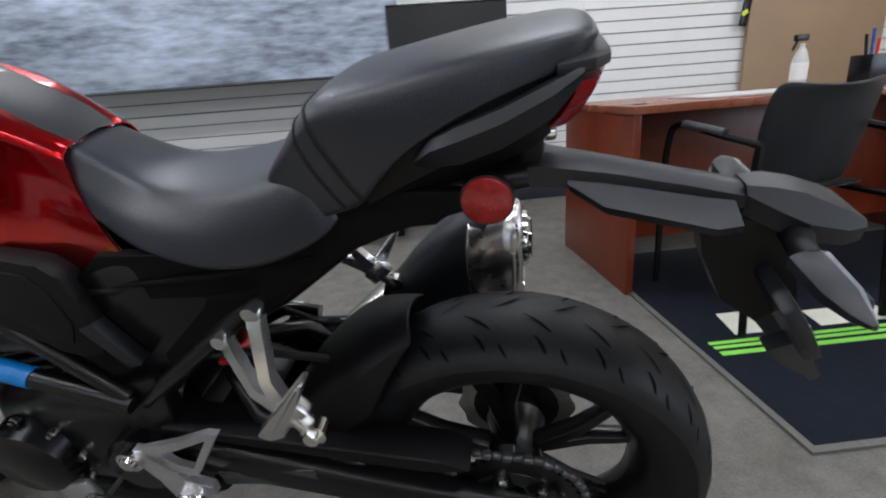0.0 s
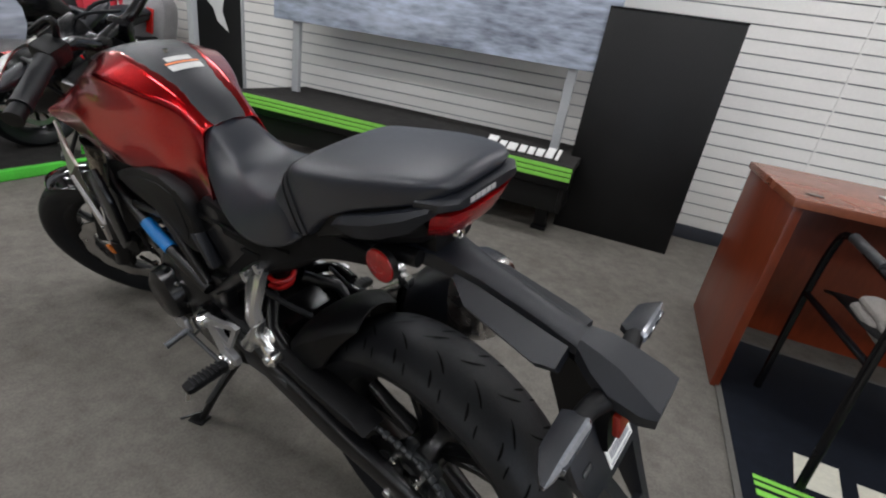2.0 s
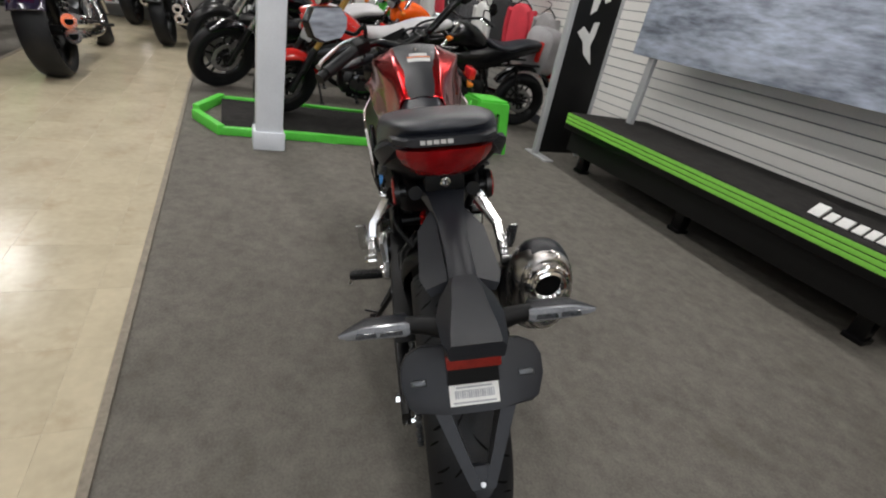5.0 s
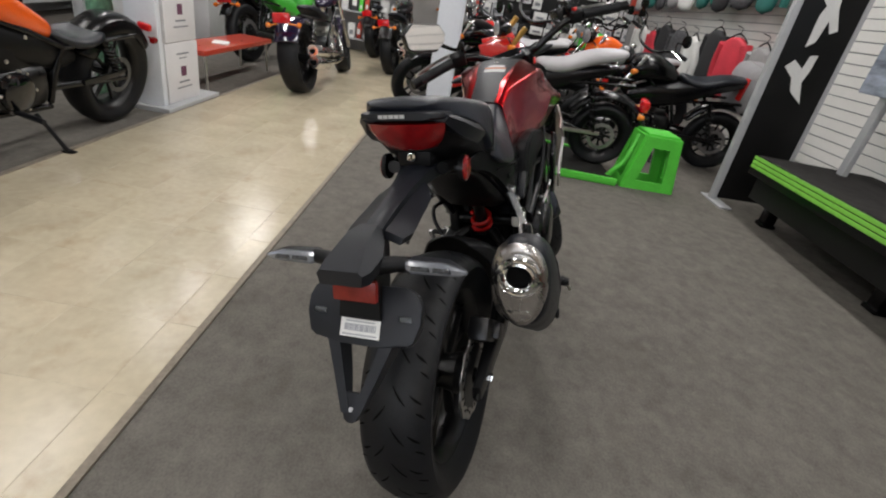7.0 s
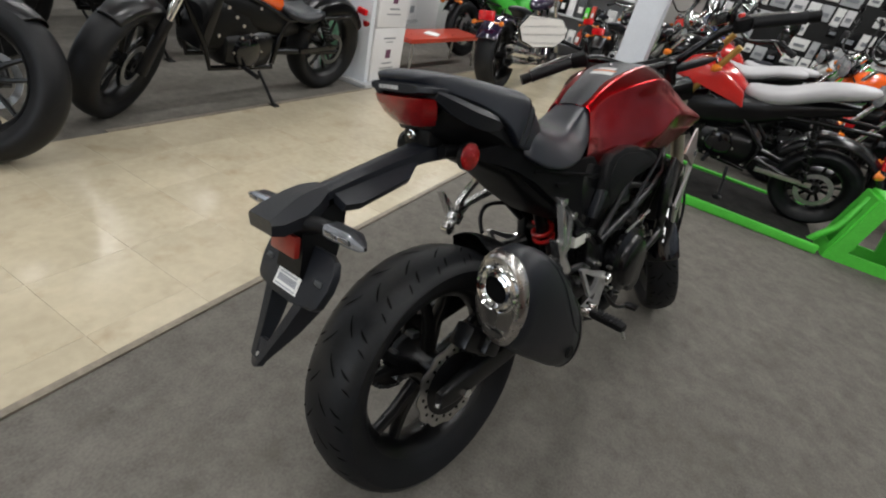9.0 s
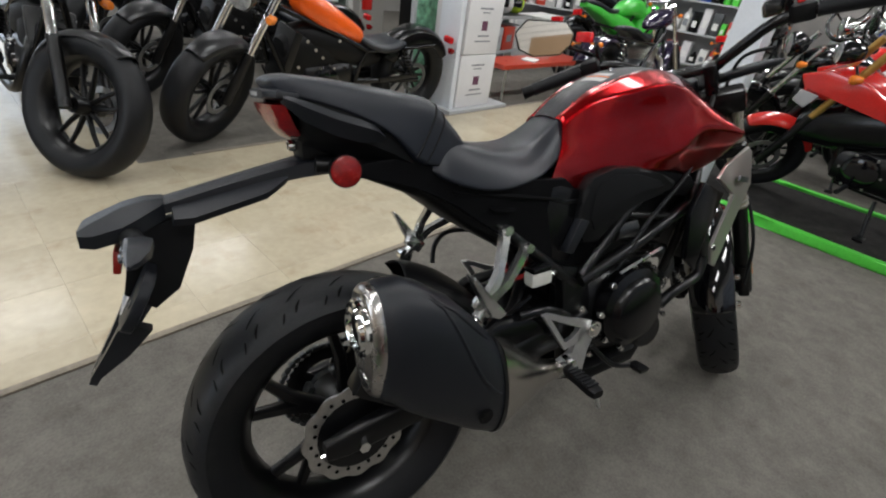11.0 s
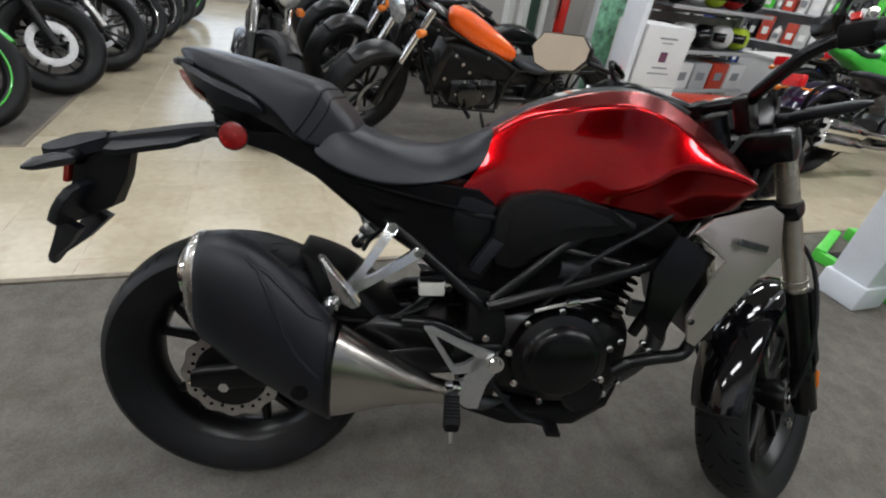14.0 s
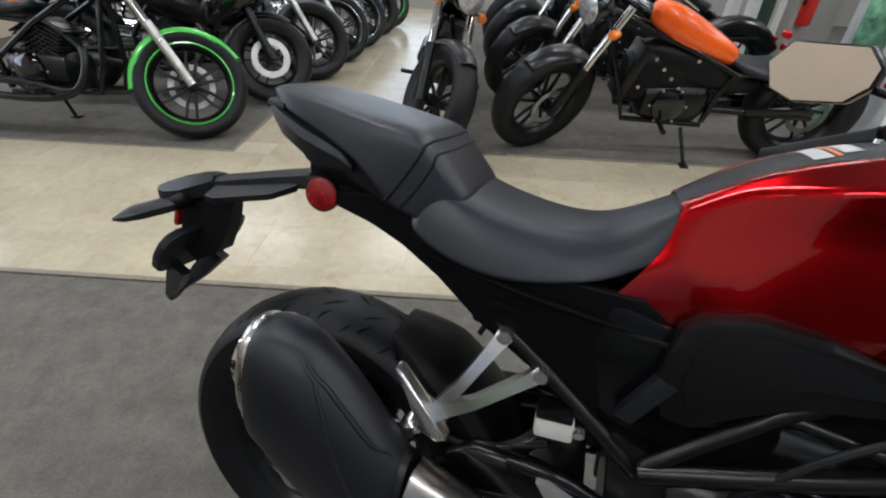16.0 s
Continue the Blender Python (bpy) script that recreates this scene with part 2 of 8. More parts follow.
def lathe(bm, profile, seg=48, centre=(0, 0, 0), axis="y", loop=True):
    """Turns (radius, along) points round an axis; loop: the profile closes on itself."""
    c = Vector(centre)
    rings = []
    for k in range(seg):
        a = 2 * math.pi * k / seg
        u, v = math.cos(a), math.sin(a)
        ring = []
        for r, h in profile:
            q = {"y": (r * u, h, r * v), "x": (h, r * u, r * v), "z": (r * u, r * v, h)}[axis]
            ring.append(bm.verts.new(c + Vector(q)))
        rings.append(ring)
    n = len(profile)
    for k in range(seg):
        a, b = rings[k], rings[(k + 1) % seg]
        for i in range(n if loop else n - 1):
            j = (i + 1) % n
            bm.faces.new((a[i], a[j], b[j], b[i]))
    if not loop:
        if profile[0][0] > 1e-6:
            bm.faces.new([r[0] for r in rings])
        if profile[-1][0] > 1e-6:
            bm.faces.new([r[-1] for r in reversed(rings)])


def disc(bm, centre, r, thick, axis="y", seg=24):
    lathe(bm, [(r * 0.001, -thick / 2), (r, -thick / 2), (r, thick / 2), (r * 0.001, thick / 2)], seg, centre, axis, False)


def block(bm, size, at=(0, 0, 0), bevel=0.0, turn=None, seg=2):
    """A box with rounded edges; at: its centre; turn: a rotation matrix."""
    m = Matrix.Translation(at) @ (turn.to_4x4() if turn else Matrix.Identity(4)) @ Matrix.Diagonal((*size, 1))
    made = bmesh.ops.create_cube(bm, size=1, matrix=m)
    if bevel:
        es = list({e for v in made["verts"] for e in v.link_edges})
        bmesh.ops.bevel(bm, geom=es, offset=bevel, segments=seg, affect="EDGES", profile=0.6)


def prism(bm, outline, y0, y1, bevel=0.0, axis="y", holes=()):
    """A plate: an outline of (a, b) points pushed out from y0 to y1 along an axis."""
    def at(p, h):
        return {"y": (p[0], h, p[1]), "x": (h, p[0], p[1]), "z": (p[0], p[1], h)}[axis]
    a, b = [bm.verts.new(at(p, y0)) for p in outline], [bm.verts.new(at(p, y1)) for p in outline]
    n = len(outline)
    fs = [bm.faces.new(a), bm.faces.new(list(reversed(b)))]
    fs += [bm.faces.new((a[(i + 1) % n], a[i], b[i], b[(i + 1) % n])) for i in range(n)]
    if bevel:
        bmesh.ops.bevel(bm, geom=list({e for f in fs for e in f.edges}), offset=bevel, segments=2, affect="EDGES", profile=0.6)


def frame_plate(bm, outer, inner, y0, y1, axis="y"):
    """A plate with one opening; outer and inner have the same number of points."""
    def at(p, h):
        return {"y": (p[0], h, p[1]), "x": (h, p[0], p[1]), "z": (p[0], p[1], h)}[axis]
    rings = [[at(p, h) for p in pts] for pts, h in ((outer, y0), (outer, y1), (inner, y1), (inner, y0), (outer, y0))]
    vs = [[bm.verts.new(p) for p in r] for r in rings[:4]]
    n = len(outer)
    for k in range(4):
        a, b = vs[k], vs[(k + 1) % 4]
        for i in range(n):
            j = (i + 1) % n
            bm.faces.new((a[i], a[j], b[j], b[i]))


def superring(cx, cy, cz, hw, hh, power=2.6, n=20, u=Vector((0, 1, 0)), v=Vector((0, 0, 1))):
    """A rounded ring round a centre, half widths hw along u and hh along v."""
    out = []
    for k in range(n):
        a = 2 * math.pi * k / n
        c, s = math.cos(a), math.sin(a)
        out.append(Vector((cx, cy, cz)) + u * (hw * math.copysign(abs(c) ** (2 / power), c)) + v * (hh * math.copysign(abs(s) ** (2 / power), s)))
    return out


def part(name, bm, material, parent=None, label="", sharp=38, matrix=None, subdivide=0, thick=0.0):
    """Links a bmesh as one mesh object under a thing or a part."""
    bmesh.ops.recalc_face_normals(bm, faces=bm.faces)
    if matrix is not None:
        bmesh.ops.transform(bm, matrix=matrix, verts=bm.verts)
    me = bpy.data.meshes.new(name)
    bm.to_mesh(me)
    bm.free()
    for poly in me.polygons:
        poly.use_smooth = True
    if sharp < 180:
        me.set_sharp_from_angle(angle=radians(sharp))
    me.materials.append(material)
    ob = new(name, me)
    if parent:
        ob.parent = parent
    if label:
        ob["label"] = label
    if thick:
        mod = ob.modifiers.new("solid", "SOLIDIFY")
        mod.thickness, mod.offset = thick, 0
    if subdivide:
        mod = ob.modifiers.new("round", "SUBSURF")
        mod.levels = mod.render_levels = subdivide
    return ob


def thing(name, m, label, category, group="", kind=""):
    """An Empty at a thing's base that holds its parts."""
    ob = new(name)
    ob.empty_display_size = 0.1
    ob.matrix_world = m
    return tagged(ob, label, category, group, kind)


def B():
    return bmesh.new()


def rot(rx=0, ry=0, rz=0):
    return Euler([radians(a) for a in (rx, ry, rz)]).to_matrix()


def onto(ob, pts, lift=0.0):
    """Drops points onto the finished skin of a mesh, a little proud of it."""
    skin = ob.evaluated_get(bpy.context.evaluated_depsgraph_get())
    out = []
    for p in pts:
        hit, at, normal, _ = skin.closest_point_on_mesh(Vector(p))
        out.append(at + normal * lift if hit else Vector(p))
    return out

# ---------- the setting ----------
X0, X1, Y0, Y1 = -8.6, 5.0, -7.5, 3.65
AISLE = (-1.42, -0.1)          # tiled aisle between the carpets
EDGE = -1.27                    # carpet edge before the cruisers
SIDE = (0.05, 1.36)             # tiled aisle that leaves it

bm = B()
block(bm, (X1 - X0 + 0.4, Y1 - Y0 + 0.4, 0.2), ((X0 + X1) / 2, (Y0 + Y1) / 2, -0.1))
tagged(part("floor", bm, CARPET), "worn grey loop-pile carpet of the showroom", "floor", kind="structure")


def wall(name, size, at, material, label):
    b = B()
    block(b, size, at)
    return tagged(part(name, b, material), label, "wall", kind="structure")


back = wall("wall_north", (X1 - X0, 0.2, CEILING), ((X0 + X1) / 2, Y1 + 0.112, CEILING / 2), INK, "white slat-board wall with dark grooves")
wall("wall_south", (X1 - X0, 0.2, CEILING), ((X0 + X1) / 2, Y0 - 0.1, CEILING / 2), PLASTER, "plain painted showroom wall")
wall("wall_west", (0.2, Y1 - Y0 + 0.4, CEILING), (X0 - 0.1, (Y0 + Y1) / 2, CEILING / 2), PLASTER, "plain painted wall behind the parts displays")
wall("wall_east", (0.2, Y1 - Y0 + 0.4, CEILING), (X1 + 0.1, (Y0 + Y1) / 2, CEILING / 2), BEIGE_WALL, "warm beige painted wall by the shop front")

bm = B()
block(bm, (X1 - X0 + 0.4, Y1 - Y0 + 0.4, 0.12), ((X0 + X1) / 2, (Y0 + Y1) / 2, CEILING + 0.06))
tagged(part("ceiling", bm, CONCRETE_CEIL), "white mineral-tile ceiling", "ceiling", kind="structure")

DIFFUSER = mat("lamp_diffuser", (1.0, 0.96, 0.9), 0.6, var=0.02, emit=2.2)


def ceiling_light(x, y):
    t = thing("ceiling_light", pose(x, y, CEILING - 0.07), "white fluorescent ceiling fitting, lit", "ceiling light", "ceiling lights")
    b = B()
    frame_plate(b, [(-0.64, -0.17), (0.64, -0.17), (0.64, 0.17), (-0.64, 0.17)], [(-0.6, -0.14), (0.6, -0.14), (0.6, 0.14), (-0.6, 0.14)], -0.012, 0.07, "z")
    part("frame", b, WHITE_PLASTIC, t)
    b = B()
    block(b, (1.2, 0.28, 0.012), (0, 0, 0.012), 0.004)
    part("diffuser", b, DIFFUSER, t)


for place in TUBES:
    ceiling_light(*place)

# baseboard in front of the slat wall
bm = B()
block(bm, (X1 - X0, 0.014, 0.095), ((X0 + X1) / 2, Y1 - 0.007, 0.0475), 0.004)
tagged(part("baseboard", bm, BASE_DARK), "dark vinyl baseboard", "baseboard", kind="structure")

# rubber strips along the tile
bm = B()
for x0, x1, y0, y1 in ((X0, X1, AISLE[1], AISLE[1] + 0.024), (X0, -0.22, AISLE[0] - 0.03, AISLE[0]), (SIDE[1], X1, EDGE - 0.02, EDGE),
                       (SIDE[1], SIDE[1] + 0.02, Y0, EDGE - 0.02)):
    block(bm, (x1 - x0, y1 - y0, 0.008), ((x0 + x1) / 2, (y0 + y1) / 2, 0.004), 0.003)
tagged(part("trim", bm, TRIM), "brown rubber trim between carpet and tile", "floor trim", kind="structure")

# joint strip in the slat wall
bm = B()
block(bm, (0.012, 0.004, CEILING - 0.1), (1.54, Y1 - 0.004, 0.1 + (CEILING - 0.1) / 2), 0.001)
tagged(part("trim", bm, WALL_WHITE), "white joint strip of the slat wall", "wall trim", kind="structure")

# square column
col = thing("column", pose(-2.34, 0.455, 0), "white-painted square column with a plinth, bottom scuffed", "column", kind="structure")
bm = B()
block(bm, (0.165, 0.165, CEILING), (0, 0, CEILING / 2), 0.012)
part("shaft", bm, COLUMN_WHITE, col)
bm = B()
block(bm, (0.195, 0.195, 0.12), (0, 0, 0.06), 0.012)
part("plinth", bm, COLUMN_WHITE, col)


# ---------- display stand along the slat wall ----------
stand = thing("display_stand", pose(0, 0, 0), "long black display stand with a lime striped edge and printed backboard", "display stand")
SX0, SX1, SY0, SY1, SZ = -2.3, 0.2, 2.78, 3.62, 0.48
bm = B()
block(bm, (SX1 - SX0, SY1 - SY0, 0.05), ((SX0 + SX1) / 2, (SY0 + SY1) / 2, SZ - 0.025), 0.008)
part("deck", bm, STAND_CARPET, stand, "charcoal carpeted deck")
bm = B()
block(bm, (SX1 - SX0 + 0.006, 0.02, 0.13), ((SX0 + SX1) / 2, SY0 - 0.008, SZ - 0.07), 0.005)
part("fascia", bm, BLACK_SATIN, stand)
bm = B()
block(bm, (SX1 - SX0 - 0.04, 0.03, 0.2), ((SX0 + SX1) / 2, SY0 + 0.07, 0.275), 0.004)
block(bm, (0.03, SY1 - SY0 - 0.1, 0.2), (SX1 - 0.035, (SY0 + SY1) / 2, 0.275), 0.004)
part("skirt", bm, DARK_PANEL, stand, "black skirt below the deck")
for k in range(3):
    bm = B()
    block(bm, (SX1 - SX0, 0.004, 0.024), ((SX0 + SX1) / 2, SY0 - 0.02, SZ - 0.018 - 0.029 * k), 0.001)
    part("stripe", bm, LIME_STRIPE, stand, "lime green stripe")
for x in (0.06, -1.1, -2.2):
    for y in (3.0, 3.52):
        bm = B()
        block(bm, (0.08, 0.08, SZ - 0.05), (x, y, (SZ - 0.05) / 2), 0.008)
        block(bm, (0.1, 0.1, 0.03), (x, y, 0.015), 0.006)
        part("leg", bm, BLACK_SATIN, stand)
for x in (-2.12, 0.0):
    bm = B()
    block(bm, (0.06, 0.04, 1.6), (x, 3.26, SZ + 0.8), 0.006)
    part("post", bm, POST_GREY, stand, "grey steel post")
BOARD = mat("sea_photo_print", (0.1, 0.125, 0.2), 0.4, var=0.4, scale=2.4, bscale=14, col2=(0.34, 0.38, 0.46), stretch=(0.55, 1.0, 2.2), stain=0.75, stain_scale=1.5, stain_col=(0.42, 0.45, 0.52))
bm = B()
block(bm, (2.5, 0.025, 1.2), (-1.05, 3.215, 0.995 + 0.6), 0.004)
part("backboard", bm, BOARD, stand, "blue-grey photo print of churned water")
# raised white lettering, kept as plain slanted bars
x = -0.37
for wdt, tall in ((0.07, 0.085), (0.05, 0.06), (0.066, 0.06), (0.05, 0.06), (0.045, 0.06), (0.05, 0.06), (0.055, 0.085), (0.024, 0.085)):
    bm = B()
    prism(bm, [(0, 0), (wdt * 0.86, 0), (wdt * 0.86 + tall * 0.15, tall * 0.82), (tall * 0.15, tall * 0.82)], -0.006, 0.006, 0.001, "y")
    part("letter_bar", bm, WHITE_PLASTIC, stand, "white raised lettering", matrix=Matrix.Translation((x, 2.87, SZ + 0.004)) @ rot(-35, 0, 0).to_4x4())
    x += wdt * 1.14

panel = thing("loose_panel", pose(0.5, 3.165, 0, -1.5, 0, 0), "black laminate panel leaning beside the display stand", "panel")
bm = B()
block(bm, (0.735, 0.025, 1.365), (0, 0, 0.6825), 0.003)
part("board", bm, DARK_PANEL, panel)
bm = B()
block(bm, (0.739, 0.029, 0.012), (0, 0, 1.361), 0.002)
part("edge_band", bm, BLACK_SATIN, panel)

# banner on edge
banner = thing("banner_stand", pose(-2.66, 2.79, 0, 1.5, 0, 0), "tall black banner board with white lettering in a steel frame", "banner")
bm = B()
block(bm, (0.02, 0.45, 2.35), (0, 0.245, 1.2), 0.003)
part("board", bm, DARK_PANEL, banner)
bm = B()
block(bm, (0.05, 0.05, 2.4), (0.0, 0.015, 1.2), 0.008)
block(bm, (0.04, 0.03, 2.4), (0.0, 0.485, 1.2), 0.006)
part("frame", bm, POST_GREY, banner)
bm = B()
block(bm, (0.34, 0.1, 0.012), (0.05, 0.03, 0.006), 0.003)
part("foot", bm, POST_GREY, banner)

# white block lettering on the banner, kept as plain angular shapes
for pts in ([(3.128, 0.824), (3.02, 0.9), (2.985, 0.99), (2.904, 1.057), (2.954, 1.11), (3.03, 1.06), (3.045, 1.15), (3.1, 1.16), (3.09, 1.05), (3.07, 0.97)],
            [(2.982, 1.2), (2.98, 1.4), (3.0, 1.464), (2.95, 1.51), (3.074, 1.53), (3.09, 1.45), (3.15, 1.327), (3.1, 1.3), (3.06, 1.38), (3.035, 1.24)],
            [(3.0, 1.6), (3.1, 1.58), (3.12, 1.72), (3.2, 1.78), (3.08, 1.86), (2.98, 1.78)]):
    bm = B()
    prism(bm, [(a - 2.79, b) for a, b in pts], 0.0101, 0.0125, 0, "x")
    part("letter_bar", bm, WHITE_PLASTIC, banner, "angular white lettering")

# ---------- wheels, for every motorcycle ----------
def tyre(bm, r, rim, half, seg=72, flat=0.0):
    """A tyre's rounded section turned round the y axis."""
    d = r - rim
    prof = [(rim - 0.004, -half * 0.62), (rim + d * 0.1, -half * 0.74), (rim + d * 0.38, -half * 0.95), (rim + d * 0.6, -half), (rim + d * 0.76, -half * 0.9),
            (rim + d * 0.88, -half * 0.68), (rim + d * 0.96, -half * 0.38), (r, 0.0)]
    prof += [(a, -b) for a, b in reversed(prof[:-1])]
    lathe(bm, prof, seg)


def rim_ring(bm, rim, half, seg=56):
    lathe(bm, [(rim, -half * 0.7), (rim + 0.006, -half * 0.74), (rim + 0.006, -half * 0.66), (rim - 0.006, -half * 0.6), (rim - 0.02, -half * 0.3),
               (rim - 0.022, 0), (rim - 0.02, half * 0.3), (rim - 0.006, half * 0.6), (rim + 0.006, half * 0.66), (rim + 0.006, half * 0.74), (rim, half * 0.7),
               (rim - 0.012, half * 0.56), (rim - 0.03, half * 0.2), (rim - 0.03, -half * 0.2), (rim - 0.012, -half * 0.56)], seg)


def on_tyre(r, rim, half, lat, ang):
    """A point on the tread: lat -1..1 across, ang round the wheel."""
    d = r - rim
    s = abs(lat)
    rr = r - d * (0.04 * (s / 0.38) ** 2 if s < 0.38 else 0.04 + 0.08 * (s - 0.38) / 0.3 if s < 0.68 else 0.12 + 0.12 * (s - 0.68) / 0.22)
    return Vector((rr * math.cos(ang), half * lat, rr * math.sin(ang)))


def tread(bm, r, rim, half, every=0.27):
    """Curved grooves, not cut: their shade is laid on the tread as dark strips."""
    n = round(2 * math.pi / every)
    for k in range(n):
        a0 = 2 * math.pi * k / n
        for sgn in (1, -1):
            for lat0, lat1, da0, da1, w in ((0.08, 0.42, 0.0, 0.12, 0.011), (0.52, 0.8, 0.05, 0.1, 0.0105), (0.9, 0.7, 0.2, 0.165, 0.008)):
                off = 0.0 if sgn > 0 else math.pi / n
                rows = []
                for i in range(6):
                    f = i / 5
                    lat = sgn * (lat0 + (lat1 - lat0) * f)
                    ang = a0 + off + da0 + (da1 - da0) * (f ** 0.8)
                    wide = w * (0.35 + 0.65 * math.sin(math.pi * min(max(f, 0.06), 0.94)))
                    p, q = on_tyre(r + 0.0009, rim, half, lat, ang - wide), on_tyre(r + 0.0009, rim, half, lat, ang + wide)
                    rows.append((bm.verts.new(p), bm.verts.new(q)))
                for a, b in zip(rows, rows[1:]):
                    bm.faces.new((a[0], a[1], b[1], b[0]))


def spoke(bm, ang, r0, r1, w0, w1, y0, y1, depth=0.022, fork=0.0):
    """A cast spoke from the hub to the rim in the wheel's plane."""
    u = Vector((math.cos(ang), 0, math.sin(ang)))
    a2 = ang + fork
    u2 = Vector((math.cos(a2), 0, math.sin(a2)))
    rings = []
    for f, d, w, y in ((0, u * r0, w0, y0), (0.5, u * (r0 + r1) / 2 * 0.5 + u2 * (r0 + r1) / 2 * 0.5, (w0 + w1) / 2, (y0 + y1) / 2), (1, u2 * r1, w1, y1)):
        dirn = (u2 * r1 - u * r0).normalized()
        side = dirn.cross(Vector((0, 1, 0)))
        dep = depth * (1 - 0.3 * f)
        rings.append([d + side * (w * c) + Vector((0, y + dep * s, 0)) for c, s in ((-1, -0.5), (-0.6, -1), (0.6, -1), (1, -0.5), (1, 0.5), (0.6, 1), (-0.6, 1), (-1, 0.5))])
    put_faces(bm, rings)


def brake_disc(bm, r, y, wave=0.0, thick=0.004, inner=0.6):
    n = 120
    outer = [(r * (1 + wave * math.cos(12 * 2 * math.pi * k / n)) * math.cos(2 * math.pi * k / n), r * (1 + wave * math.cos(12 * 2 * math.pi * k / n)) * math.sin(2 * math.pi * k / n)) for k in range(n)]
    inn = [(r * inner * (1 - 0.8 * wave * math.cos(12 * 2 * math.pi * k / n)) * math.cos(2 * math.pi * k / n), r * inner * (1 - 0.8 * wave * math.cos(12 * 2 * math.pi * k / n)) * math.sin(2 * math.pi * k / n)) for k in range(n)]
    frame_plate(bm, outer, inn, y - thick / 2, y + thick / 2)


def bolt(bm, at, r=0.008, h=0.01, axis="y"):
    disc(bm, at, r, h, axis, 6)
    disc(bm, at, r * 1.35, h * 0.4, axis, 14)


# ---------- the red motorcycle ----------
bike = thing("motorcycle", pose(0.279, 0.735, 0, -14.1, 0, 164.33), "candy-red naked motorcycle with black seat, leaning on its side stand", "motorcycle")
BK = dict(parent=bike)
C = Vector((0.008, 0, 0.298))
T = Matrix.Translation(C)

# rear wheel
bm = B()
tyre(bm, 0.288, 0.206, 0.075, 96)
rear = part("rear_wheel", bm, RUBBER, bike, "black road tyre with curved grooves", matrix=T)
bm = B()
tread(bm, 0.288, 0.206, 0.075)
part("tread_groove", bm, RECESS_DARK, rear, matrix=T)["kind"] = "stuff"
bm = B()
rim_ring(bm, 0.206, 0.07)
for k in range(5):
    a = math.radians(72 * k + 10)
    for fk in (-0.21, 0.21):
        spoke(bm, a, 0.045, 0.192, 0.014, 0.009, 0.0, 0.0, 0.016, fk)
lathe(bm, [(0.018, -0.075), (0.036, -0.075), (0.05, -0.05), (0.042, -0.02), (0.042, 0.02), (0.056, 0.05), (0.05, 0.075), (0.018, 0.075)], 28)
part("rim", bm, BLACK_METAL, rear, "satin black cast rim", matrix=T)
bm = B()
lathe(bm, [(0.016, 0.076), (0.02, 0.08), (0.046, 0.078), (0.054, 0.07), (0.055, 0.05), (0.04, 0.035), (0.016, 0.035)], 28)
for k in range(5):
    a = math.radians(72 * k + 10)
    block(bm, (0.026, 0.03, 0.026), (0.052 * math.cos(a), 0.055, 0.052 * math.sin(a)), 0.007, rot(0, -math.degrees(a), 0))
part("cush_hub", bm, GUNMETAL, rear, "grey cast cush-drive hub", matrix=T)
bm = B()
brake_disc(bm, 0.1, -0.083, 0.03, inner=0.68)
part("brake_disc", bm, STEEL, rear, "wavy steel brake disc", matrix=T)
# no holes are drilled: black dots carry their shade
bm = B()
for k in range(24):
    a = 2 * math.pi * k / 24
    disc(bm, (0.086 * math.cos(a) * (1 - 0.07 * (k % 2)), -0.0856, 0.086 * math.sin(a) * (1 - 0.07 * (k % 2))), 0.004, 0.0012, "y", 8)
part("disc_hole", bm, RECESS_DARK, rear, matrix=T)["kind"] = "stuff"
bm = B()
lathe(bm, [(0.02, -0.088), (0.075, -0.086), (0.075, -0.08), (0.02, -0.074)], 24)
part("disc_carrier", bm, BLACK_METAL, rear, matrix=T)
bm = B()
n = 76
frame_plate(bm, [((0.092 + (0.005 if k % 2 else 0)) * math.cos(2 * math.pi * k / n), (0.092 + (0.005 if k % 2 else 0)) * math.sin(2 * math.pi * k / n)) for k in range(n)],
            [(0.066 * math.cos(2 * math.pi * k / n), 0.066 * math.sin(2 * math.pi * k / n)) for k in range(n)], 0.084, 0.09)
for k in range(5):
    a = 2 * math.pi * k / 5
    block(bm, (0.05, 0.006, 0.022), (0.055 * math.cos(a), 0.087, 0.055 * math.sin(a)), 0.002, rot(0, -math.degrees(a), 0))
part("sprocket", bm, BLACK_METAL, rear, matrix=T)
for k in range(5):
    a = 2 * math.pi * k / 5
    bm = B()
    bolt(bm, (0.05 * math.cos(a), 0.095, 0.05 * math.sin(a)), 0.007, 0.014)
    part("sprocket_bolt", bm, CHROME, rear, matrix=T)
for s in (1, -1):
    bm = B()
    disc(bm, (0, 0.118 * s, 0), 0.011, 0.03, "y", 6)
    disc(bm, (0, 0.108 * s, 0), 0.017, 0.006, "y", 20)
    part("axle_nut", bm, CHROME, rear, "bright axle nut", matrix=T)
    bm = B()
    tube(bm, [(-0.03, 0.112 * s, 0), (-0.075, 0.112 * s, -0.006)], 0.0045, 8)
    part("chain_adjuster", bm, CHROME, rear, matrix=T)

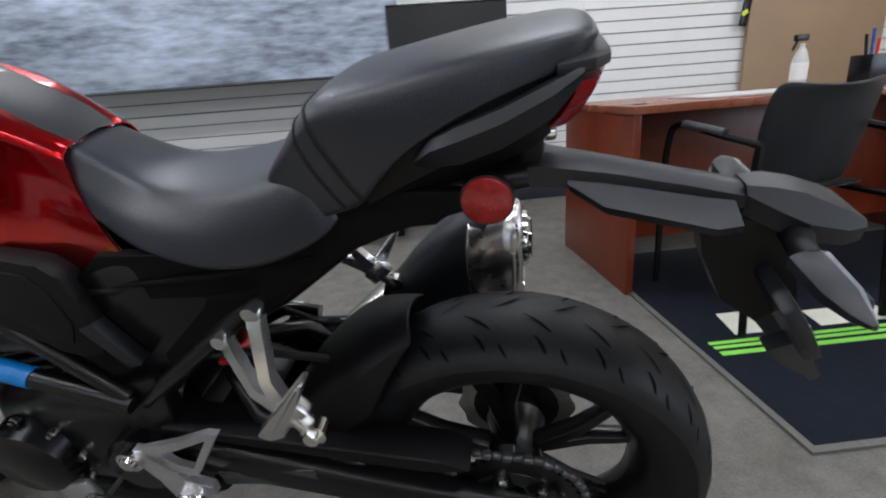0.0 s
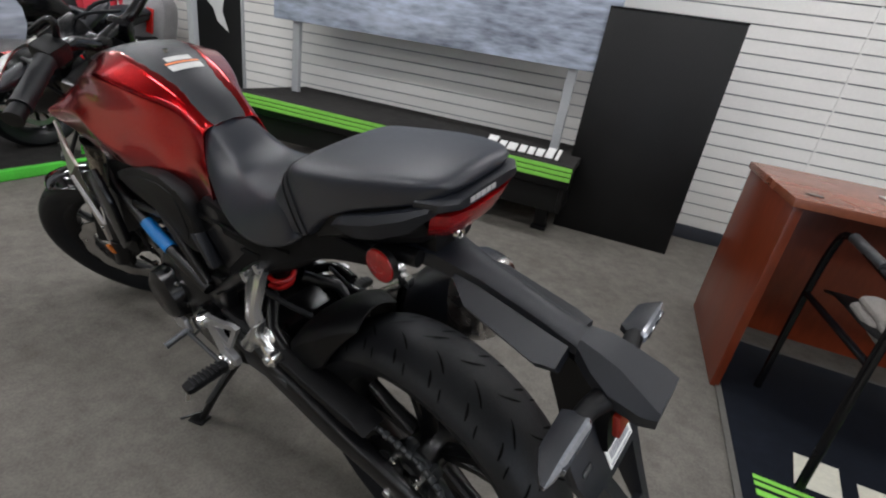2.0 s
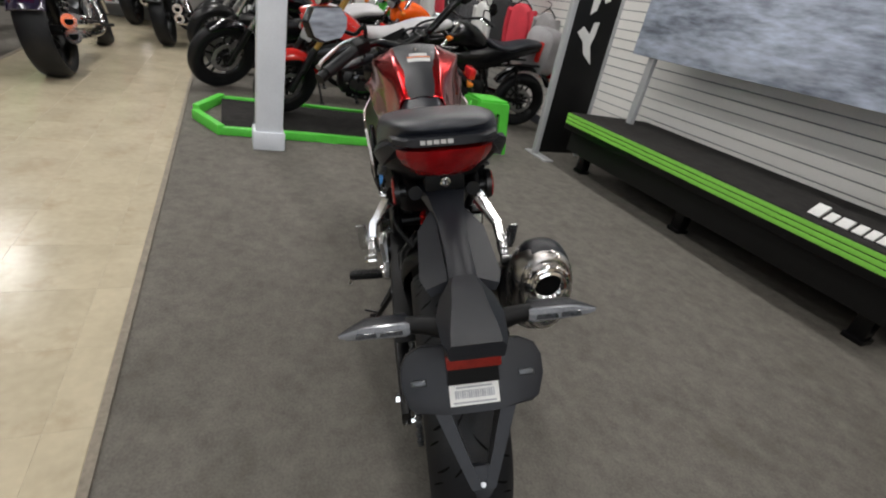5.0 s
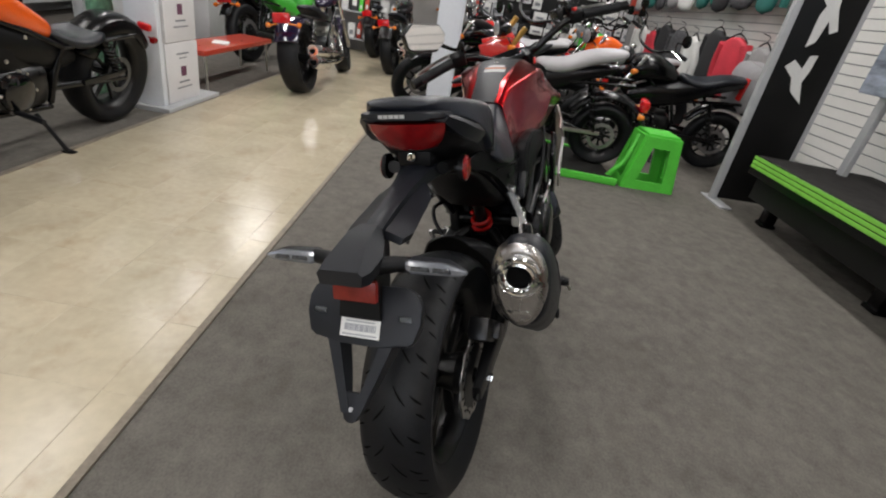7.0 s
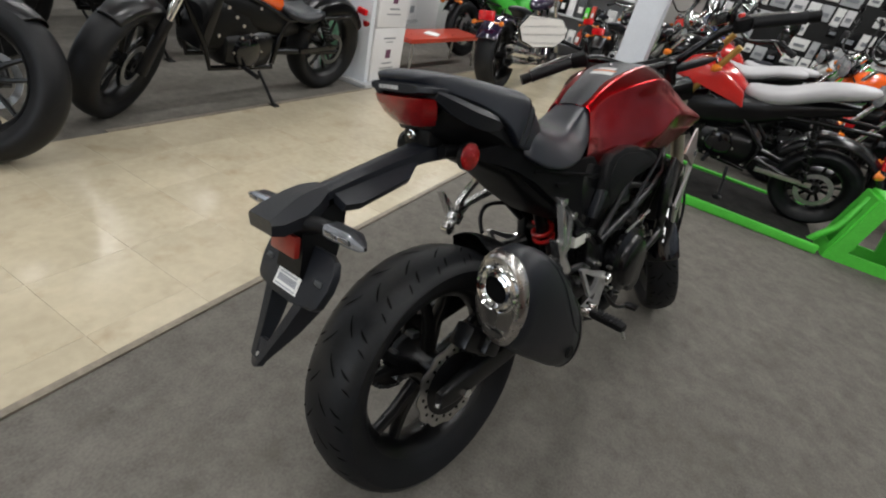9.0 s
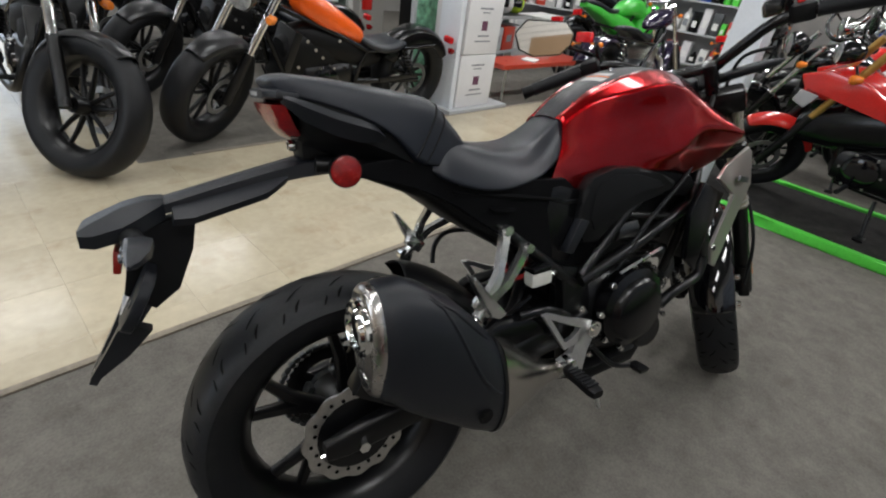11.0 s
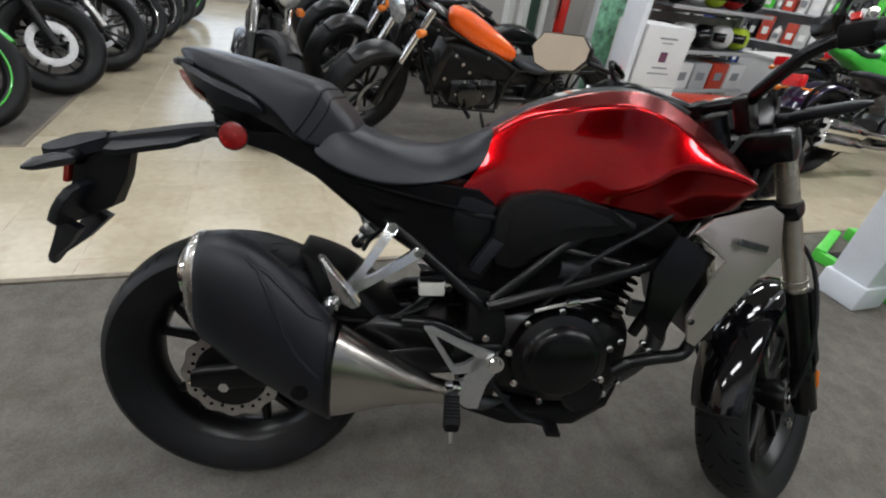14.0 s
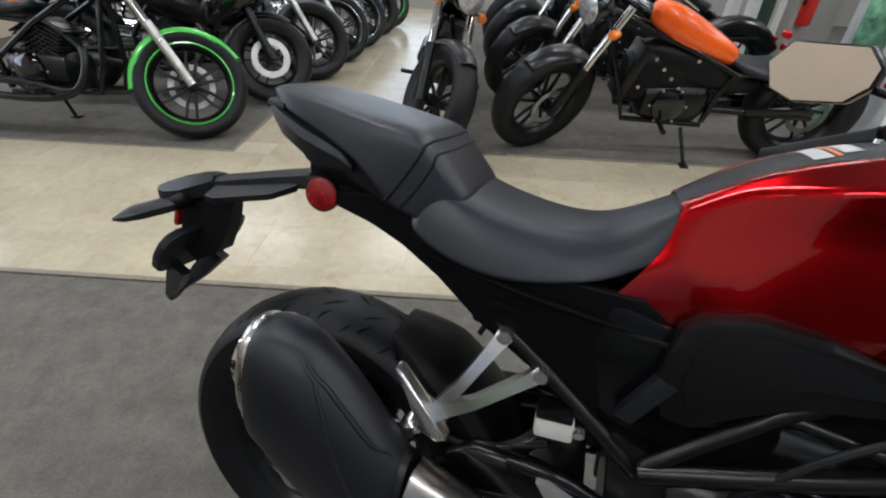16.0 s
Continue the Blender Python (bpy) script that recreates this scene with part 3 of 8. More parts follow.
# chain
bm = B()
run = []
for k in range(25):
    a = math.pi / 2 + math.pi * k / 24
    run.append(Vector((0.096 * math.cos(a), 0.087, 0.3 + 0.096 * math.sin(a))))
for k in range(13):
    a = -math.pi / 2 + math.pi * k / 12
    run.append(Vector((0.52 + 0.036 * math.cos(a), 0.087, 0.405 + 0.036 * math.sin(a))))
path, total = [], 0.0
loopd = run + [run[0]]
for a, b in zip(loopd, loopd[1:]):
    path.append((total, a, b))
    total += (b - a).length
step = total / 104
for k in range(104):
    s = k * step
    for d0, a, b in path:
        ln = (b - a).length
        if d0 <= s <= d0 + ln + 1e-9:
            p, dirn = a + (b - a) * ((s - d0) / max(ln, 1e-9)), (b - a).normalized()
            break
    ang = math.degrees(math.atan2(dirn.z, dirn.x))
    wide = 0.013 if k % 2 else 0.009
    block(bm, (0.014, wide, 0.011), p, 0.0025, rot(0, -ang, 0), 1)
part("chain", bm, GUNMETAL, bike, "dark drive chain")

# swingarm
bm = B()
for s in (1, -1):
    rings = []
    for x, z, hh, hw, y in ((0.56, 0.405, 0.032, 0.022, 0.1), (0.4, 0.39, 0.037, 0.023, 0.108), (0.15, 0.34, 0.031, 0.021, 0.11), (-0.02, 0.308, 0.026, 0.012, 0.112), (-0.06, 0.303, 0.018, 0.01, 0.112)):
        rings.append(superring(x, y * s, z, hw, hh, 4.5, 16))
    put_faces(bm, rings)
block(bm, (0.09, 0.2, 0.07), (0.42, 0, 0.4), 0.015)
tube(bm, [(0.2, 0.1, 0.36), (0.36, 0.09, 0.47), (0.42, 0.04, 0.5)], 0.014)
tube(bm, [(0.2, -0.1, 0.36), (0.36, -0.09, 0.47), (0.42, -0.04, 0.5)], 0.014)
part("swingarm", bm, BLACK_METAL, bike, "black steel swingarm")
bm = B()
prism(bm, [(0.06, 0.412), (0.1, 0.43), (0.42, 0.462), (0.5, 0.47), (0.5, 0.452), (0.4, 0.443), (0.12, 0.405)], 0.07, 0.124, 0.004)
part("chain_guard", bm, PLASTIC_DARK, bike)
bm = B()
block(bm, (0.16, 0.004, 0.03), (0.36, 0.1285, 0.375), 0.001, rot(0, 8.5, 0))
part("warning_sticker", bm, GUNMETAL, bike, "faded grey sticker")

# hugger over the tyre
rings = []
for k in range(12):
    a = math.radians(66 - 60 * k / 11)
    rr = 0.322 + 0.06 * (k / 11)
    wd = 0.05 + 0.045 * min(k / 3, 1)
    drop = 0.02 + 0.075 * min(k / 4, 1)
    u = Vector((math.cos(a), 0, math.sin(a)))
    c = C + u * rr
    ring = []
    for f in (-1.0, -0.98, -0.75, -0.4, 0, 0.4, 0.75, 0.98, 1.0):
        ring.append(c + Vector((0, wd * f, 0)) - u * (drop if abs(f) == 1.0 else 0.022 * f * f))
    rings.append(ring)
bm = B()
put_faces(bm, rings, closed=False)
part("hugger", bm, PLASTIC_DARK, bike, "matt black tyre hugger", thick=0.004, subdivide=1)

# brake caliper on the disc
bm = B()
block(bm, (0.1, 0.05, 0.055), (0.05, -0.1, 0.4), 0.012, rot(0, 35, 0))
block(bm, (0.05, 0.03, 0.04), (0.075, -0.125, 0.385), 0.008, rot(0, 35, 0))
tube(bm, smooth_path([(0.07, -0.12, 0.42), (0.16, -0.11, 0.46), (0.3, -0.105, 0.46), (0.4, -0.1, 0.5)]), 0.005, 8)
part("rear_caliper", bm, BLACK_METAL, bike)

# ---------- exhaust ----------
def muff_ring(x, z, hh, hw, y=-0.196, power=2.5, n=32):
    return superring(x, y, z, hw, hh, power, n)


bm = B()
put_faces(bm, [muff_ring(0.004, 0.551, 0.088, 0.052), muff_ring(0.009, 0.549, 0.0955, 0.0575), muff_ring(0.025, 0.546, 0.102, 0.06, -0.197), muff_ring(0.05, 0.534, 0.115, 0.062, -0.198), muff_ring(0.085, 0.514, 0.12, 0.062, -0.2),
               muff_ring(0.13, 0.484, 0.121, 0.06, -0.203, 2.2), muff_ring(0.18, 0.442, 0.114, 0.057, -0.204, 2.0), muff_ring(0.222, 0.406, 0.1, 0.052, -0.203, 1.95), muff_ring(0.229, 0.403, 0.093, 0.048, -0.202, 1.95)])
muffler = part("muffler", bm, PLASTIC, bike, "stubby matt black muffler", sharp=60)
def cap_ring(x, z, hh, hw, y=-0.196):
    return [(p[0], y + (p[1] - y) * (1 - 0.3 * max(0.0, (z - p[2]) / hh) ** 1.3), p[2]) for p in muff_ring(x, z, hh, hw, y)]


bm = B()
put_faces(bm, [cap_ring(0.03, 0.54, 0.1, 0.05), cap_ring(0.012, 0.548, 0.095, 0.056), cap_ring(0.006, 0.55, 0.0965, 0.0582), cap_ring(-0.003, 0.552, 0.093, 0.055), cap_ring(-0.011, 0.553, 0.084, 0.047), cap_ring(-0.01, 0.553, 0.074, 0.04), cap_ring(-0.009, 0.553, 0.05, 0.03)])
part("end_cap", bm, CAP_STEEL, muffler, "chromed end cap", sharp=180, subdivide=2)
bm = B()
put_faces(bm, [muff_ring(0.0, 0.551, 0.088, 0.052, -0.19), muff_ring(0.008, 0.549, 0.092, 0.0575, -0.19), muff_ring(0.025, 0.545, 0.1, 0.059, -0.19), muff_ring(0.075, 0.52, 0.112, 0.0605, -0.192), muff_ring(0.08, 0.517, 0.108, 0.056, -0.192)])
part("inner_sleeve", bm, CAP_STEEL, muffler, "chromed inboard face of the muffler", sharp=60)
bm = B()
put_faces(bm, [muff_ring(0.223, 0.405, 0.1015, 0.0535, -0.203, 1.95), muff_ring(0.232, 0.401, 0.1, 0.0535, -0.202, 1.95), muff_ring(0.234, 0.4, 0.092, 0.049, -0.202, 1.95)])
part("band", bm, BLACK_METAL, muffler)
bm = B()
M = Matrix.Translation((-0.013, -0.196, 0.578))
lathe(bm, [(0.02, 0.02), (0.0215, 0.0), (0.025, -0.008), (0.0295, -0.012), (0.034, -0.01), (0.0365, -0.004), (0.0385, -0.003), (0.042, -0.006), (0.045, -0.004), (0.047, 0.006), (0.044, 0.024)], 48, axis="x")
part("outlet_ring", bm, CHROME, muffler, "polished outlet ring", matrix=M)
# the cap is closed: a black disc stands for the bore's inner shade
bm = B()
disc(bm, (-0.0002, 0, 0), 0.0222, 0.008, "x", 24)
part("outlet_bore", bm, RECESS_DARK, muffler, "black disc for the shade inside the bore", matrix=M)
bm = B()
prism(bm, [(-0.024, 0.011), (0.024, 0.011), (0.019, -0.007), (0.015, -0.009), (-0.015, -0.009), (-0.019, -0.007)], -0.004, 0.004, 0.002, "x")
part("badge_plate", bm, CHROME, muffler, "bright plate on the end cap", matrix=Matrix.Translation((-0.005, -0.196, 0.488)) @ rot(0, -14, 0).to_4x4())
for path in ([(0.095, -0.25, 0.64), (0.108, -0.25, 0.619), (0.125, -0.25, 0.567), (0.147, -0.25, 0.512), (0.175, -0.25, 0.46), (0.205, -0.24, 0.423), (0.222, -0.23, 0.415)],
             [(0.1, -0.245, 0.64), (0.117, -0.25, 0.624), (0.16, -0.25, 0.586), (0.204, -0.25, 0.544), (0.226, -0.23, 0.522)]):
    bm = B()
    pts = onto(muffler, smooth_path(path, 5), -0.0012)
    tube(bm, pts, [0.001 + 0.0032 * math.sin(math.pi * (k + 0.6) / (len(pts) + 0.2)) ** 0.5 for k in range(len(pts))], 8)
    part("shield_crease", bm, PLASTIC, muffler)
bm = B()
bolt(bm, (0.182, -0.257, 0.388), 0.011, 0.008)
part("shield_bolt", bm, PLASTIC_DARK, muffler)
# silver cone and header pipe
bm = B()
rings = []
for x, z, hh, hw, y in ((0.236, 0.4, 0.09, 0.05, -0.2), (0.262, 0.391, 0.08, 0.048, -0.194), (0.31, 0.375, 0.06, 0.043, -0.178), (0.37, 0.35, 0.038, 0.035, -0.155), (0.43, 0.325, 0.025, 0.026, -0.13), (0.5, 0.297, 0.021, 0.021, -0.105)):
    rings.append(superring(x, y, z, hw, hh, 2.4, 28, Vector((0.1, 0.99, 0)), Vector((0.06, 0, 1.0))))
put_faces(bm, rings)
part("exhaust_cone", bm, CONE, bike, "bare steel exhaust cone")
bm = B()
tube(bm, smooth_path([(0.49, -0.1, 0.287), (0.62, -0.07, 0.262), (0.75, -0.02, 0.255), (0.86, 0.0, 0.29), (0.915, -0.02, 0.36), (0.93, -0.045, 0.44), (0.9, -0.05, 0.5), (0.85, -0.04, 0.51)]), 0.02, 14)
part("header_pipe", bm, GUNMETAL, bike)
bm = B()
tube(bm, smooth_path([(0.80, -0.13, 0.40), (0.83, -0.135, 0.425), (0.88, -0.135, 0.44), (0.945, -0.125, 0.45), (0.965, -0.12, 0.5)]), 0.014, 12)
part("coolant_hose", bm, BLACK_METAL, bike)

# ---------- frame ----------
bm = B()
for s in (1, -1):
    tube(bm, [(0.515, 0.125 * s, 0.52), (0.69, 0.13 * s, 0.588), (0.862, 0.125 * s, 0.655), (0.98, 0.05 * s, 0.79)], 0.014, 12)
    tube(bm, [(0.52, 0.12 * s, 0.53), (0.645, 0.115 * s, 0.657), (0.78, 0.1 * s, 0.73), (0.98, 0.045 * s, 0.85)], 0.012, 12)
    tube(bm, [(0.645, 0.115 * s, 0.65), (0.8, 0.125 * s, 0.63)], 0.009, 10)
    tube(bm, [(-0.02, 0.05 * s, 0.8), (0.088, 0.065 * s, 0.792), (0.2, 0.08 * s, 0.737), (0.32, 0.098 * s, 0.657), (0.515, 0.108 * s, 0.508)], 0.0125, 12)
    tube(bm, [(0.2, 0.08 * s, 0.74), (0.33, 0.085 * s, 0.725), (0.47, 0.09 * s, 0.695), (0.62, 0.09 * s, 0.69)], 0.0115, 10)
    prism(bm, [(0.47, 0.56), (0.545, 0.54), (0.575, 0.43), (0.56, 0.31), (0.5, 0.3), (0.49, 0.42)], 0.085 * s, 0.115 * s, 0.006)
    tube(bm, [(0.862, 0.12 * s, 0.655), (0.87, 0.1 * s, 0.56), (0.845, 0.09 * s, 0.47)], 0.012, 10)
tube(bm, [(0.94, 0, 0.93), (1.03, 0, 0.745)], 0.03, 18)
tube(bm, [(0.5, -0.11, 0.51), (0.5, 0.11, 0.51)], 0.018, 12)
part("frame", bm, BLACK_METAL, bike, "black tubular steel frame")
for s in (1, -1):
    bm = B()
    prism(bm, [(0.03, 0.8), (0.04, 0.779), (0.108, 0.765), (0.153, 0.749), (0.21, 0.719), (0.276, 0.672), (0.344, 0.629), (0.427, 0.578), (0.49, 0.525), (0.525, 0.55), (0.53, 0.64), (0.52, 0.71), (0.47, 0.745), (0.36, 0.752), (0.27, 0.748), (0.2, 0.775), (0.12, 0.81)], 0.1 * s, 0.1155 * s, 0.003)
    for v in bm.verts:
        v.co.y -= s * (max(0.0, 0.27 - v.co.x) * 0.14 + max(0.0, v.co.x - 0.33) * 0.13)
    panel = part("under_seat_panel", bm, UNDER_SEAT, bike, "matt black panel below the seat", sharp=20)
    bm = B()
    tube(bm, [(0.2, 0.106 * s, 0.7435), (0.33, 0.1155 * s, 0.7255), (0.47, 0.0975 * s, 0.7)], [0.003, 0.0045, 0.003], 8)
    part("panel_rib", bm, UNDER_SEAT, panel)
    bm = B()
    prism(bm, [(0.27, 0.712), (0.33, 0.704), (0.335, 0.694), (0.285, 0.699)], 0.1145 * s, 0.1185 * s, 0.0015)
    part("panel_step", bm, UNDER_SEAT, panel)
bm = B()
tube(bm, [(0.642, 0.1287, 0.5694), (0.69, 0.13, 0.588), (0.732, 0.1288, 0.6044)], 0.0152, 14)
part("tube_sleeve", bm, BLUE_TAPE, bike, "bright blue sleeve on the frame tube")

# shock absorber
bm = B()
tube(bm, [(0.37, 0, 0.66), (0.46, 0, 0.48)], 0.017, 12)
part("shock_absorber", bm, BLACK_METAL, bike)
bm = B()
pts = []
for k in range(2 * 14 + 1):
    a, f = 2 * math.pi * k / 14, k / 28
    ax = Vector((0.428, 0, 0.548)).lerp(Vector((0.448, 0, 0.505)), f)
    pts.append(ax + 0.027 * (math.cos(a) * Vector((0, 1, 0)) + math.sin(a) * Vector((0.9, 0, 0.42))))
tube(bm, pts, 0.0062, 8)
part("shock_spring", bm, RED_SPRING, bike, "red coil spring")

# ---------- engine ----------
bm = B()
put_faces(bm, [superring(x, 0, z, hw, hh, 3.4, 24) for x, z, hw, hh in ((0.5, 0.41, 0.08, 0.08), (0.55, 0.41, 0.115, 0.115), (0.66, 0.405, 0.13, 0.125), (0.78, 0.4, 0.125, 0.115), (0.84, 0.4, 0.09, 0.09), (0.855, 0.4, 0.06, 0.07))])
engine = part("engine", bm, BLACK_METAL, bike, "black engine cases with bright bolts")
lean = rot(0, 12, 0)
for k in range(9):
    bm = B()
    block(bm, (0.15 - 0.004 * (k % 2), 0.165, 0.008), Vector((0.74, 0, 0.49)) + lean @ Vector((0, 0, 0.018 * k)), 0.003, lean, 1)
    part("fin", bm, BLACK_METAL, engine)
bm = B()
block(bm, (0.12, 0.14, 0.17), Vector((0.74, 0, 0.49)) + lean @ Vector((0, 0, 0.07)), 0.01, lean)
block(bm, (0.15, 0.16, 0.06), Vector((0.74, 0, 0.49)) + lean @ Vector((0, 0, 0.17)), 0.018, lean)
part("cylinder", bm, BLACK_METAL, engine)
bm = B()
lathe(bm, [(0.001, -0.178), (0.062, -0.178), (0.074, -0.172), (0.08, -0.16), (0.098, -0.152), (0.1, -0.12), (0.001, -0.12)], 40, (0.672, 0, 0.43), "y", False)
lathe(bm, [(0.001, -0.158), (0.04, -0.158), (0.047, -0.15), (0.048, -0.12), (0.001, -0.12)], 28, (0.735, 0, 0.355), "y", False)
part("clutch_cover", bm, BLACK_SATIN, engine, "round satin black clutch cover")
bm = B()
lathe(bm, [(0.001, 0.165), (0.05, 0.165), (0.068, 0.155), (0.075, 0.12), (0.001, 0.12)], 36, (0.74, 0, 0.4), "y", False)
lathe(bm, [(0.001, 0.15), (0.045, 0.15), (0.055, 0.14), (0.056, 0.11), (0.001, 0.11)], 28, (0.55, 0, 0.4), "y", False)
part("generator_cover", bm, BLACK_SATIN, engine)
spots = []
for k in range(9):
    a = 2 * math.pi * k / 9 + 0.3
    spots += [(0.672 + 0.105 * math.cos(a), -0.148, 0.43 + 0.105 * math.sin(a)), (0.74 + 0.082 * math.cos(a), 0.135, 0.4 + 0.082 * math.sin(a))]
spots += [(x, -0.132, z) for x, z in ((0.85, 0.47), (0.865, 0.455), (0.56, 0.33), (0.79, 0.345), (0.82, 0.37), (0.8, 0.47), (0.52, 0.455))]
for p in spots:
    bm = B()
    bolt(bm, p, 0.0055, 0.016)
    part("case_bolt", bm, CHROME, engine)
bm = B()
tube(bm, smooth_path([(0.6, -0.16, 0.535), (0.65, -0.165, 0.556), (0.72, -0.165, 0.575)]), 0.0035, 8)
part("clutch_cable", bm, STEEL, engine)
bm = B()
block(bm, (0.028, 0.012, 0.012), (0.668, -0.165, 0.562), 0.003, rot(0, -20, 0))
part("cable_adjuster", bm, CHROME, engine)
bm = B()
put_faces(bm, [superring(x, 0, z, hw, hh, 3, 20) for x, z, hw, hh in ((0.5, 0.262, 0.09, 0.02), (0.6, 0.255, 0.12, 0.03), (0.75, 0.262, 0.115, 0.035), (0.83, 0.3, 0.09, 0.04), (0.86, 0.33, 0.06, 0.03))])
part("belly_pan", bm, PLASTIC_DARK, bike, "matt black belly pan")
bm = B()
block(bm, (0.07, 0.012, 0.04), (0.69, 0.152, 0.34), 0.004, rot(0, 10, 0))
part("sprocket_cover", bm, ALLOY, bike)

# side covers under the tank and the airbox strut
for s in (1, -1):
    bm = B()
    prism(bm, [(0.513, 0.726), (0.533, 0.746), (0.588, 0.762), (0.652, 0.759), (0.717, 0.741), (0.775, 0.72), (0.768, 0.7), (0.731, 0.693), (0.646, 0.683), (0.602, 0.656), (0.582, 0.614), (0.55, 0.6), (0.519, 0.604), (0.503, 0.646), (0.508, 0.691)], 0.086 * s, 0.12 * s, 0.011)
    for v in bm.verts:
        v.co.y += s * (v.co.x - 0.53) * 0.08
    cover = part("side_cover", bm, PLASTIC_DARK, bike, "matt black side cover")
    bm = B()
    prism(bm, [(0.505, 0.66), (0.53, 0.652), (0.49, 0.585), (0.468, 0.592)], 0.1 * s, 0.122 * s, 0.004)
    part("strut_cover", bm, PLASTIC, bike)
    bm = B()
    prism(bm, [(0.55, 0.735), (0.59, 0.746), (0.65, 0.743), (0.715, 0.725), (0.735, 0.712), (0.65, 0.7), (0.6, 0.68), (0.575, 0.64), (0.545, 0.63), (0.53, 0.66), (0.535, 0.71)], 0.118 * s, 0.1225 * s, 0.002)
    for v in bm.verts:
        v.co.y += s * (v.co.x - 0.53) * 0.08
    part("raised_field", bm, PLASTIC_DARK, cover)
    bm = B()
    prism(bm, [(0.72, 0.748), (0.85, 0.722), (0.872, 0.7), (0.85, 0.672), (0.74, 0.69)], 0.105 * s, 0.122 * s, 0.004)
    part("tank_underguard", bm, UNDER_SEAT, bike)
    bm = B()
    prism(bm, [(0.33, 0.73), (0.42, 0.742), (0.52, 0.715), (0.53, 0.64), (0.5, 0.56), (0.44, 0.57), (0.36, 0.64)], 0.06 * s, 0.1 * s, 0.008)
    part("inner_panel", bm, BLACK_SATIN, bike)

# ---------- tank ----------
STN = [((0.488, 0.858), (0.487, 0.045, 0.858), (0.488, 0.057, 0.85), (0.478, 0.071, 0.803), (0.452, 0.087, 0.765), (0.43, 0.098, 0.737)),
       ((0.556, 0.906), (0.556, 0.056, 0.904), (0.552, 0.07, 0.888), (0.545, 0.076, 0.83), (0.53, 0.086, 0.77), (0.515, 0.09, 0.712)),
       ((0.63, 0.938), (0.63, 0.063, 0.935), (0.622, 0.101, 0.91), (0.618, 0.097, 0.862), (0.612, 0.101, 0.8), (0.605, 0.104, 0.745)),
       ((0.705, 0.957), (0.705, 0.066, 0.953), (0.705, 0.125, 0.927), (0.7, 0.118, 0.872), (0.7, 0.124, 0.77), (0.7, 0.122, 0.742)),
       ((0.765, 0.96), (0.765, 0.07, 0.954), (0.765, 0.128, 0.919), (0.762, 0.129, 0.872), (0.765, 0.142, 0.79), (0.785, 0.124, 0.735)),
       ((0.825, 0.945), (0.825, 0.075, 0.936), (0.828, 0.128, 0.893), (0.824, 0.14, 0.866), (0.822, 0.151, 0.835), (0.84, 0.122, 0.725)),
       ((0.885, 0.913), (0.885, 0.083, 0.903), (0.888, 0.149, 0.853), (0.888, 0.155, 0.843), (0.888, 0.159, 0.833), (0.892, 0.12, 0.735)),
       ((0.945, 0.872), (0.948, 0.088, 0.868), (0.953, 0.168, 0.824), (0.953, 0.168, 0.82), (0.953, 0.167, 0.815), (0.945, 0.122, 0.755)),
       ((0.985, 0.845), (0.985, 0.086, 0.842), (0.98, 0.14, 0.815), (0.98, 0.14, 0.81), (0.98, 0.138, 0.805), (0.97, 0.11, 0.76))]


def rounded(line, radii):
    """A polyline with its corners eased by small fillets and kept flat between them."""
    out = [line[0]]
    for a, p, b, r in zip(line, line[1:], line[2:], radii):
        da, db = (a - p), (b - p)
        la, lb = da.length, db.length
        da, db = da / max(la, 1e-9), db / max(lb, 1e-9)
        ra, rb = min(r, la * 0.3), min(r, lb * 0.3)
        out += [p + da * ra * 1.5, p + da * ra, p + da * ra * 0.35 + db * rb * 0.35, p + db * rb, p + db * rb * 1.5]
    return out + [line[-1]]


lines = []
for k in range(6):
    pts = [Vector((st[0][0], 0, st[0][1])) if k == 0 else Vector(st[k]) for st in STN]
    lines.append(smooth_path(pts, 5))
rows = []
for i in range(len(lines[0])):
    f = min(max((i - 8) / 7, 0), 1)                     # the lower facet begins a third of the way along
    half = [ln[i] for ln in lines]
    half.append(Vector((half[-1].x, half[-1].y - 0.03, half[-1].z + 0.004)))
    prof = rounded(half, [0.004, 0.0055, 0.012, 0.006 + 0.012 * (1 - f), 0.006])
    rows.append([Vector((p.x, -p.y, p.z)) for p in reversed(prof[1:])] + prof)
roll_in = []
for deep, push in ((0.024, 0.026), (0.006, 0.012), (0.0018, 0.006), (-0.0004, 0.0022)):
    roll_in.append([Vector((p.x + deep, p.y * (1 - push / 0.09), p.z - push * 0.5)) for p in rows[0]])
bm = B()
put_faces(bm, roll_in + rows, closed=False)
tank = part("tank", bm, RED_PAINT, bike, "candy-red sculpted fuel tank with sharp creases", sharp=50)

# dark cover along the top of the tank
bm = B()
rings = []
for x, z, w in ((0.486, 0.856, 0.042), (0.515, 0.878, 0.047), (0.556, 0.905, 0.055), (0.63, 0.938, 0.062), (0.705, 0.957, 0.065), (0.765, 0.959, 0.069), (0.825, 0.944, 0.074), (0.85, 0.934, 0.077)):
    rings.append([(x, w * f, z + 0.0065 - 0.0085 * f * f - (0.008 if abs(f) > 1 else 0)) for f in (-1.01, -1, -0.96, -0.5, 0, 0.5, 0.96, 1, 1.01)])
put_faces(bm, rings, closed=False)
cover = part("tank_cover", bm, PLASTIC, bike, "matt black cover strip on the tank", sharp=60, subdivide=1)


def patch(bm, x0, x1, y0, y1, lift):
    """A thin sheet laid on the cover."""
    grid = [[(x0 + (x1 - x0) * i / 3, y0 + (y1 - y0) * j / 5, 0.98) for j in range(6)] for i in range(4)]
    put_faces(bm, [onto(cover, row, lift) for row in grid], closed=False)


